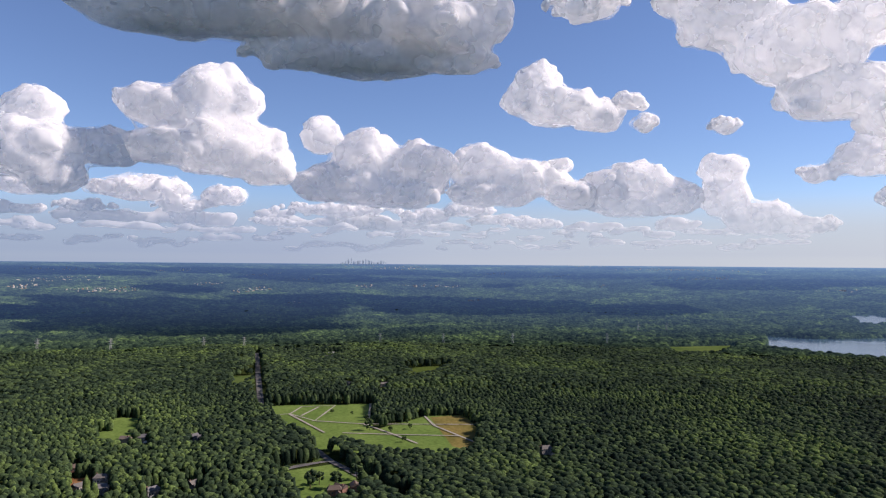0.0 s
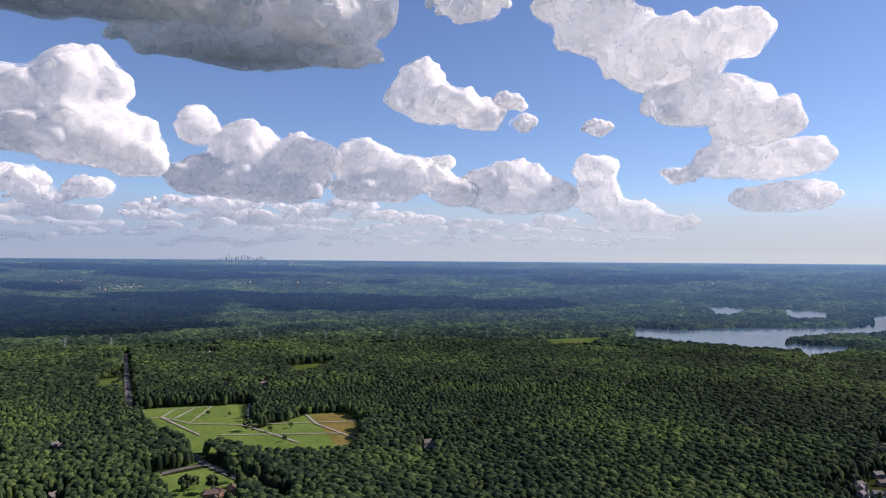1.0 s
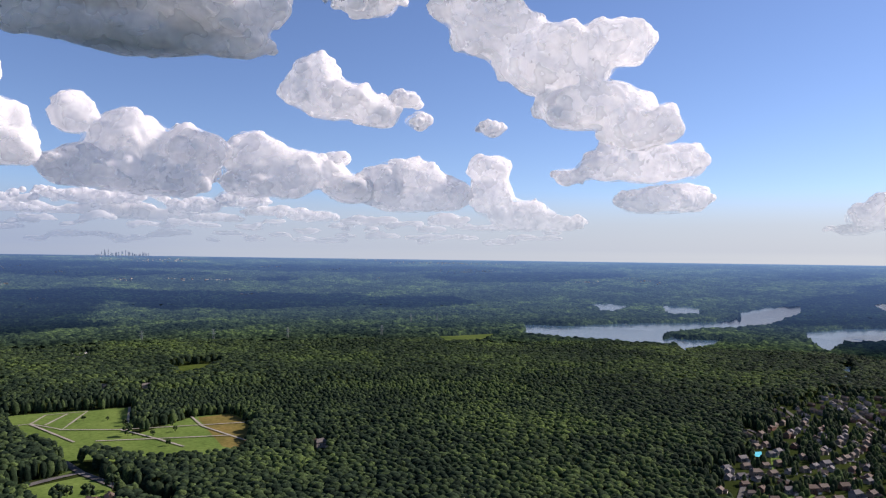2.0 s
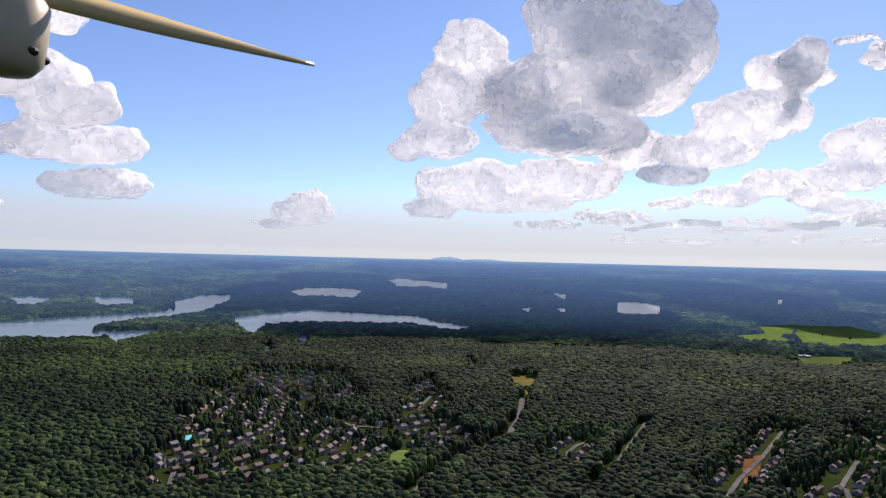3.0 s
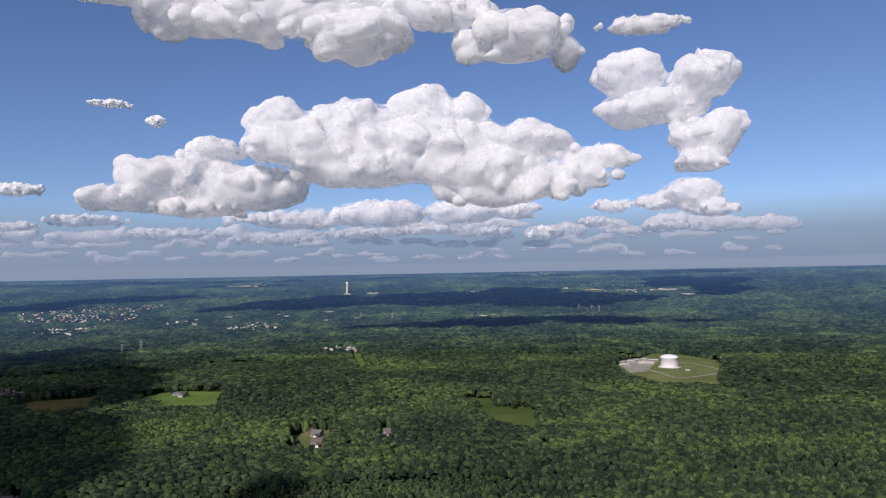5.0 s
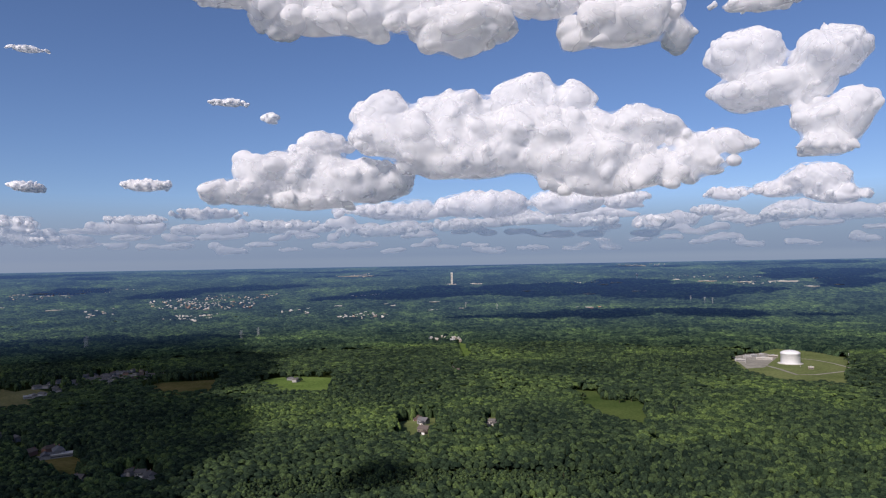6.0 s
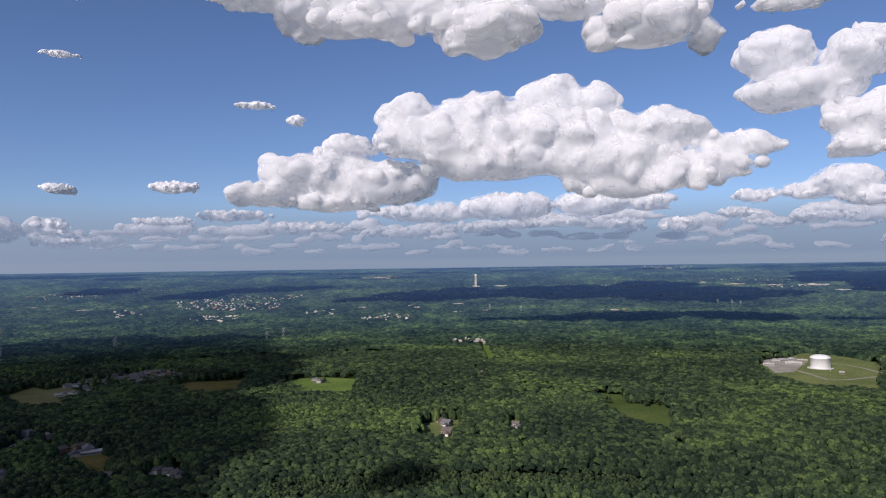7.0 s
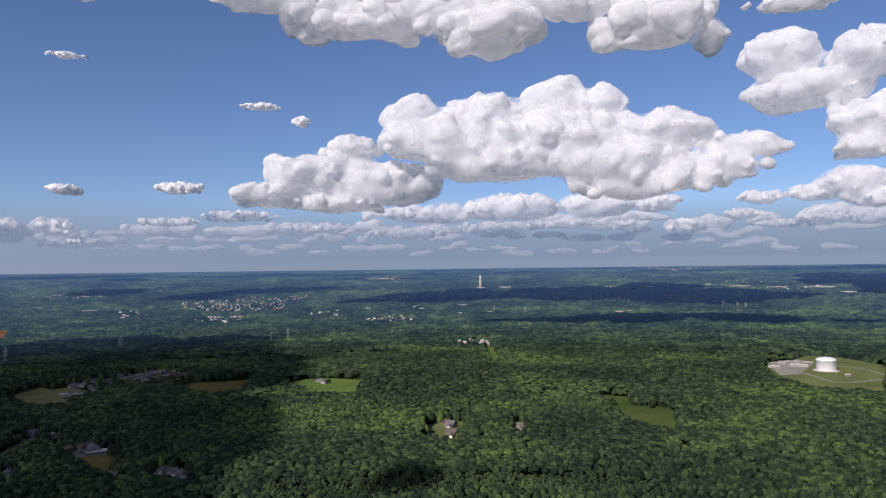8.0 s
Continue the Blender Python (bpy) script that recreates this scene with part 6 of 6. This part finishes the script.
cumulus(4695, "bright white flank of a giant cumulus cloud", [(-63.0, 15.9, 3.09, 2.87), (-61.2, 12.6, 2.91, 2.91), (-57.9, 8.5, 1.26, 1.08), (-64.4, 13.6, 3.11, 2.67), (-60.8, 9.5, 3.16, 1.81)])
cumulus(4770, "white cumulus cloud with a grey flat base", [(-63.7, 5.8, 5.00, 2.36), (-60.1, 4.1, 2.28, 1.14), (-70.9, 6.5, 4.93, 2.02), (-67.3, 4.7, 4.53, 1.13), (-76.1, 8.7, 2.84, 1.97)])
cumulus(4710, "sunlit white cumulus cloud with grey hollows", [(-86.8, 13.8, 2.81, 1.93), (-84.2, 10.8, 4.14, 2.28), (-81.5, 8.6, 4.25, 1.78), (-79.1, 6.9, 2.59, 0.95), (-87.2, 11.0, 1.62, 1.82)])
cumulus(4686, "sunlit white cumulus cloud with grey hollows", [(-92.9, 8.6, 3.85, 1.95), (-97.9, 9.9, 1.68, 1.26), (-90.8, 6.4, 3.00, 1.28), (-95.6, 6.1, 0.75, 0.42)])
cumulus(4770, "white cumulus cloud with a grey flat base", [(-83.1, 5.2, 2.54, 0.93), (-86.2, 6.0, 2.27, 1.24), (-88.8, 5.1, 2.02, 0.73), (-90.9, 4.3, 2.38, 0.63)])
cumulus(4720, "white cumulus cloud with a grey flat base", [(-74.5, 3.5, 3.11, 0.71), (-79.1, 4.7, 1.73, 0.52), (-69.6, 2.9, 2.71, 0.45)])
cumulus(4500, "small ragged white cloud", [(-94.8, 14.8, 2.74, 0.97), (-92.9, 14.2, 1.20, 0.72)])
cumulus(4650, "ragged bright white cloud", [(-88.0, 14.1, 1.83, 2.09), (-87.4, 11.5, 0.84, 1.53)])
cumulus(4515, "thin ragged white cloud", [(-91.2, 15.8, 1.56, 0.35)])
cumulus(4620, "white cumulus cloud with a grey flat base", [(-124.5, 9.9, 4.94, 2.97), (-131.0, 10.3, 4.41, 2.82), (-119.1, 8.2, 4.08, 1.81), (-115.2, 7.2, 3.40, 0.91), (-128.9, 8.3, 5.81, 1.88), (-134.1, 9.3, 2.27, 1.75)])
cumulus(4620, "small white cumulus cloud", [(-112.0, 9.3, 2.33, 1.12), (-110.0, 8.2, 1.25, 0.89)])
cumulus(4620, "small white cumulus cloud", [(-138.5, 8.9, 2.22, 1.20), (-141.8, 10.0, 1.87, 1.00)])
cumulus(4530, "small ragged white cloud", [(-138.9, 14.6, 1.84, 1.09), (-136.9, 13.5, 1.27, 0.93), (-137.9, 16.4, 0.58, 0.42)])
cumulus(4740, "white cumulus cloud with a grey flat base", [(-106.0, 4.1, 2.57, 0.98), (-102.2, 3.2, 1.31, 0.48), (-108.9, 3.0, 2.24, 0.45)])
cumulus(4755, "white cumulus cloud with a grey flat base", [(-117.5, 4.1, 1.91, 0.91), (-116.3, 3.2, 2.28, 0.55)])
cumulus(4755, "white cumulus cloud with a grey flat base", [(-97.3, 3.2, 2.54, 0.76), (-92.7, 3.5, 1.63, 0.73)])
cumulus(4740, "white cumulus cloud with a grey flat base", [(-131.6, 4.9, 3.56, 0.98), (-125.8, 3.9, 2.49, 0.72), (-135.5, 3.6, 2.63, 0.61), (-129.0, 3.4, 3.60, 0.54)])
cumulus(4770, "white cumulus cloud with a grey flat base", [(-143.6, 3.4, 2.49, 0.50), (-140.0, 3.1, 2.56, 0.51), (-145.1, 2.9, 1.63, 0.41)])
cumulus(4680, "small ragged white cloud", [(-101.8, 6.9, 1.13, 0.48)])
cumulus(4680, "thin ragged white cloud", [(-108.2, 11.1, 1.50, 0.35)])
cumulus(4686, "small ragged white cloud", [(-139.5, 6.5, 0.64, 0.30)])
cumulus(4686, "small white cumulus cloud", [(-148.4, 7.3, 2.04, 0.72), (-146.5, 5.9, 2.05, 0.68), (-147.1, 5.0, 1.59, 0.36)])
cumulus(4686, "small white cumulus cloud", [(-143.7, 5.5, 1.91, 0.59)])
cumulus(4020, "small white cumulus cloud", [(-150.2, 5.3, 2.35, 0.72)])
cumulus(3000, "long white cloud with grey base", [(-182.7, 21.1, 4.10, 1.42), (-189.5, 20.7, 4.68, 1.40), (-196.0, 19.4, 3.54, 1.08)])
cumulus(3300, "small ragged white cloud", [(-181.0, 16.9, 2.43, 1.59), (-182.6, 15.8, 1.33, 0.66)])
cumulus(3500, "small ragged white cloud", [(-172.4, 12.1, 1.25, 0.76), (-175.5, 11.8, 1.53, 0.54), (-173.3, 10.5, 0.99, 0.54)])
cumulus(3900, "small white cumulus cloud", [(-180.3, 8.2, 2.50, 0.64)])
cumulus(4100, "white cumulus cloud with a grey flat base", [(-193.3, 5.4, 3.17, 0.84), (-195.8, 4.8, 1.31, 0.78), (-191.5, 3.0, 1.78, 0.53)])
cumulus(4200, "white cumulus cloud with a grey flat base", [(-185.3, 3.3, 2.49, 1.18), (-184.6, 4.2, 1.45, 0.77)])
cumulus(3800, "small ragged white cloud", [(-162.8, 6.5, 1.45, 0.48)])
cumulus(3400, "small ragged white cloud", [(-165.1, 16.7, 1.38, 0.82)])
cumulus(4200, "small white cumulus cloud", [(-154.5, 3.0, 1.59, 0.67)])
cumulus(4200, "small white cumulus cloud", [(-179.9, 4.0, 1.64, 0.46)])
cumulus(4300, "small white cumulus cloud", [(-198.2, 2.7, 1.72, 0.86), (-194.9, 2.4, 0.87, 0.39)])
cumulus(4300, "small white cumulus cloud", [(-201.8, 2.4, 2.01, 0.92), (-204.4, 2.2, 1.64, 0.49)])
cumulus(4020, "small ragged white cloud", [(-202.0, 5.8, 1.17, 0.38)])
cumulus(4300, "small white cumulus cloud", [(-159.1, 3.1, 1.55, 0.43), (-157.5, 3.3, 0.85, 0.34)])
cumulus(4720, "small white cumulus cloud", [(-167.6, 2.6, 1.26, 0.40), (-169.9, 2.4, 1.36, 0.36)])
cumulus(4720, "small white cumulus cloud", [(-174.4, 2.5, 1.09, 0.41)])
cumulus(4000, "small ragged white cloud", [(-191.3, 7.6, 0.49, 0.49)])
cumulus(4020, "small ragged white cloud", [(-169.0, 5.7, 0.90, 0.27)])
cumulus(3200, "small ragged white cloud", [(-202.8, 19.4, 1.35, 0.56)])
cumulus(4300, "small white cumulus cloud", [(-152.2, 3.3, 0.89, 0.73)])
cumulus(3300, "small ragged white cloud", [(-215.4, 12.7, 1.65, 0.39)])
cumulus(4020, "small ragged white cloud", [(-209.8, 6.3, 1.71, 0.54)])
cumulus(2700, "great bright cumulus cloud with billowing white top", [(-227.5, 11.8, 2.24, 1.80), (-233.2, 11.7, 3.59, 2.02), (-239.1, 12.6, 2.88, 2.12), (-242.9, 12.4, 1.75, 1.84), (-247.7, 10.0, 4.09, 1.81), (-252.6, 8.6, 3.56, 1.26), (-235.4, 8.3, 7.22, 1.90), (-243.4, 8.0, 6.18, 1.77), (-250.5, 7.2, 4.68, 1.11), (-230.9, 10.0, 6.32, 2.17), (-240.0, 10.0, 6.67, 2.58), (-246.4, 6.4, 6.55, 1.57)])
cumulus(2850, "grey-white bank of cumulus cloud", [(-222.4, 9.4, 2.69, 1.43), (-220.0, 7.5, 4.47, 1.88), (-225.3, 6.7, 4.99, 1.90), (-216.0, 5.7, 2.87, 1.24), (-221.3, 5.3, 5.40, 0.99)])
cumulus(4300, "white cumulus cloud with a grey flat base", [(-242.1, 4.8, 2.90, 1.25), (-246.4, 4.8, 2.41, 0.79), (-235.4, 4.7, 3.86, 1.27), (-229.0, 4.3, 5.93, 0.91), (-239.8, 3.5, 2.70, 0.54)])
cumulus(1750, "broad grey-white cloud with broken edges", [(-223.7, 19.3, 6.49, 2.16), (-230.1, 19.9, 7.37, 2.38), (-233.7, 17.8, 3.94, 2.19), (-234.0, 17.0, 2.20, 1.49), (-240.1, 19.9, 5.55, 1.54), (-246.6, 17.8, 4.62, 2.31), (-216.1, 20.3, 4.62, 0.92), (-250.9, 16.3, 1.32, 1.49)])
cumulus(2950, "bulky white cumulus cloud with grey base", [(-255.4, 14.8, 2.61, 2.21), (-257.2, 12.2, 4.40, 1.92), (-261.1, 14.1, 3.06, 2.10), (-261.3, 9.7, 2.71, 2.13), (-260.9, 7.9, 2.34, 0.97)])
cumulus(1700, "white cumulus cloud with a grey flat base", [(-256.6, 18.4, 3.91, 0.86)])
cumulus(4020, "white cumulus cloud with a grey flat base", [(-259.9, 5.6, 2.29, 1.26), (-257.7, 4.9, 2.02, 0.73), (-261.5, 4.5, 2.33, 0.78)])
cumulus(3600, "small ragged white cloud", [(-218.6, 11.6, 0.75, 0.53)])
cumulus(4020, "small ragged white cloud", [(-201.7, 6.0, 1.28, 0.44)])
cumulus(4020, "small ragged white cloud", [(-209.3, 6.3, 1.79, 0.55)])
cumulus(4010, "white cumulus cloud with a grey flat base", [(-201.1, 3.2, 1.52, 0.80), (-202.5, 2.2, 2.02, 0.40)])
cumulus(4300, "white cumulus cloud with a grey flat base", [(-198.4, 2.9, 0.97, 0.93)])
cumulus(3600, "thin ragged white cloud", [(-201.8, 15.3, 1.41, 0.35)])
cumulus(4010, "white cumulus cloud with a grey flat base", [(-252.8, 3.7, 1.68, 0.46), (-254.0, 4.9, 1.67, 0.58)])
cumulus(4010, "white cumulus cloud with a grey flat base", [(-248.8, 3.0, 1.64, 0.69), (-244.6, 3.2, 1.77, 0.53)])
cumulus(4010, "white cumulus cloud with a grey flat base", [(-219.9, 3.3, 3.59, 0.54), (-213.9, 4.2, 3.07, 0.53), (-208.9, 3.7, 2.55, 0.43)])
cumulus(4010, "white cumulus cloud with a grey flat base", [(-227.1, 2.8, 3.19, 0.55), (-233.1, 3.2, 2.73, 0.55)])
cumulus(4010, "white cumulus cloud with a grey flat base", [(-258.4, 3.3, 2.41, 0.48), (-255.5, 3.0, 2.06, 0.41)])


def low_bank(az0, az1, el, rows, seed, label, big=1.0):
    """A far band of small flat heap clouds low over the horizon."""
    rng = np.random.RandomState(seed)
    puffs = []
    for row in range(rows):
        e = radians(el + 1.0 * row)
        d = 4850 - 280 * row
        a = az0
        while a > az1:
            w = rng.uniform(0.35, 1.5) * big
            mid = (-d * math.sin(radians(a)) * math.cos(e), d * math.cos(radians(a)) * math.cos(e), EYE + d * math.sin(e) + rng.uniform(-30, 30))
            hw, hh = d * math.tan(radians(w)), rng.uniform(10, 26) * big
            puffs.append((*mid, hw, 40, hh, radians(a), mid[2] - hh * 0.5))
            for k in range(int(3 + w * 4)):
                u = rng.uniform(-0.9, 0.9)
                rad = rng.uniform(9, 22) * big
                puffs.append((mid[0] + hw * u * math.cos(radians(a)), mid[1] + hw * u * math.sin(radians(a)), mid[2] + hh * 0.5, rad * 1.3, rad, rad * (1 - abs(u) * 0.5), 0.0, mid[2] - hh * 0.5))
            a -= w * rng.uniform(1.0, 2.6)
    return heap(puffs, label, 12.0, (9.0,))


BANK = "long low bank of far white and grey clouds"
low_bank(34, 12, 1.6, 2, 1, BANK)
low_bank(12, -10, 1.5, 2, 2, BANK)
low_bank(-10, -28, 1.6, 2, 3, BANK)
low_bank(-75, -110, 2.0, 2, 5, BANK)
low_bank(-110, -145, 1.8, 1, 6, BANK)
low_bank(-205, -235, 1.6, 2, 8, BANK)
low_bank(-235, -266, 1.5, 2, 9, BANK)
low_bank(34, 6, 3.3, 1, 11, BANK, 2.4)
low_bank(6, -22, 3.2, 1, 12, BANK, 2.2)
low_bank(-208, -238, 3.2, 1, 13, BANK, 2.2)
low_bank(-238, -266, 3.4, 1, 14, BANK, 2.4)
low_bank(-80, -112, 3.3, 1, 15, BANK, 1.7)
low_bank(-112, -145, 2.8, 1, 16, BANK, 1.5)


def overhead(outline, alt, label):
    """A broad unseen cloud over the land, placed by the outline of its shade."""
    off = (alt + 20) / math.tan(SUN_EL)
    ox, oy = -math.sin(SUN_AZ) * off, math.cos(SUN_AZ) * off
    xs, ys = [p[0] for p in outline], [p[1] for p in outline]
    cx, cy = sum(xs) / len(xs) + ox, sum(ys) / len(ys) + oy
    room = min(max(xs) - min(xs), max(ys) - min(ys)) * 0.4
    puffs = [(cx, cy, alt, min(75, room), min(60, room), 35, 0.0, alt - 15)]
    for gx in np.arange(min(xs) + 35, max(xs), 85):
        for gy in np.arange(min(ys) + 35, max(ys), 85):
            x, y = gx + rng_cloud.uniform(-30, 30), gy + rng_cloud.uniform(-30, 30)
            if inside(np.array([x]), np.array([y]), outline)[0]:
                rad = min(rng_cloud.uniform(65, 90), room)
                puffs.append((x + ox, y + oy, alt + rng_cloud.uniform(0, 20), rad, rad, rad * 0.4, 0.0, alt - 15))
    return heap(puffs, label, 20.0, ())


SHADE = "broad grey-based cumulus cloud high over the woods"
overhead([(440, -420), (600, -660), (500, -800), (535, -1180), (470, -1480), (60, -1960), (-480, -2220), (-1060, -2080), (-1240, -1740), (-1020, -1300), (-500, -740), (-400, -615), (-330, -545), (-150, -520), (180, -450)], 1300, SHADE)
overhead([(-450, -395), (-490, -390), (-560, -490), (-530, -510)], 1300, SHADE)
overhead([(-1700, 2750), (-500, 2950), (-340, 1980), (-640, 1850), (-1150, 1930)], 1700, SHADE)


# added out of view, in place of the giant backlit cloud's own shade
overhead([(1250, 1200), (1430, 830), (1640, 540), (1960, 330), (2350, 330), (2420, 900), (2150, 1300), (1750, 1500)], 2300, SHADE)


# fuse each heap into one body, then swell its surface into billows
shapes = bpy.context.evaluated_depsgraph_get()


def swollen(ob, grain, mat):
    me = bpy.data.meshes.new_from_object(ob.evaluated_get(shapes))
    n = len(me.vertices)
    co, no = np.empty(n * 3, np.float32), np.empty(n * 3, np.float32)
    me.vertices.foreach_get("co", co)
    me.vertices.foreach_get("normal", no)
    co, no = co.reshape(-1, 3).astype(float), no.reshape(-1, 3).astype(float)
    size = float(np.clip(np.ptp(co[:, 2]) / 230.0, 0.3, 1.0))

    def drift(scale, seed):
        return np.column_stack([value_noise(co / (scale * size), seed + a) - 0.5 for a in range(3)])

    warp = drift(45.0, 31) * 30 * size
    swell = 16 * billows(co + warp, 52.0 * size, 4) + 9 * billows(co + warp * 0.5, 27.0 * size, 5) - 13
    bend = (drift(150.0, 41) * 60 + drift(60.0, 51) * 26) * size
    under = np.clip(-no[:, 2] * 1.6 - 0.3, 0, 0.75)
    body = co + no * (swell * size * (1 - under))[:, None] + bend * (1, 1, 0.6)
    # vapour fills the clefts between the heads
    pairs = np.empty(len(me.edges) * 2, np.int32)
    me.edges.foreach_get("vertices", pairs)
    p, q = pairs[0::2], pairs[1::2]
    near = np.maximum(np.bincount(p, minlength=n) + np.bincount(q, minlength=n), 1)
    for _ in range(3):
        mean = np.column_stack([np.bincount(p, body[q, k], n) + np.bincount(q, body[p, k], n) for k in range(3)]) / near[:, None]
        body += (mean - body) * 0.6
    if 24.0 * size > 2.2 * grain:
        body += no * ((7 * billows(co + warp * 0.5, 30.0 * size, 7) - 3) * size * (1 - under))[:, None]
    me.vertices.foreach_set("co", body.astype(np.float32).ravel())
    me.materials.clear()
    me.materials.append(mat)
    me.update()
    return me


def torn(ob, grain, far):
    """A looser skin round a cloud, of thin vapour."""
    me = swollen(ob, grain, VEIL)
    n = len(me.vertices)
    co, no = np.empty(n * 3, np.float32), np.empty(n * 3, np.float32)
    me.vertices.foreach_get("co", co)
    me.vertices.foreach_get("normal", no)
    co, no = co.reshape(-1, 3), no.reshape(-1, 3)
    wisp = far * (0.1 + 1.3 * value_noise(co.astype(float) / 70.0, 71) + 0.8 * (value_noise(co.astype(float) / 25.0, 73) - 0.5))
    me.vertices.foreach_set("co", (co + no * wisp[:, None]).astype(np.float32).ravel())
    me.update()
    return me


bodies = [swollen(ob, grain, mat) for ob, grain, mat, veils in heaps]
for ob, grain, mat, veils in heaps:
    ob.modifiers["fuse"].voxel_size = grain * (2.3 if veils else 4.0)
bpy.context.view_layer.update()
shapes = bpy.context.evaluated_depsgraph_get()
skins = [[torn(ob, grain * 2.3, far) for far in veils] for ob, grain, mat, veils in heaps]
for (ob, *_), body, shells in zip(heaps, bodies, skins):
    ob.modifiers.clear()
    ob.data = body
    for shell in shells:
        veil = new("wispy_edge", shell)
        veil.parent = ob
        tagged(veil, "thin torn white vapour round the cloud")
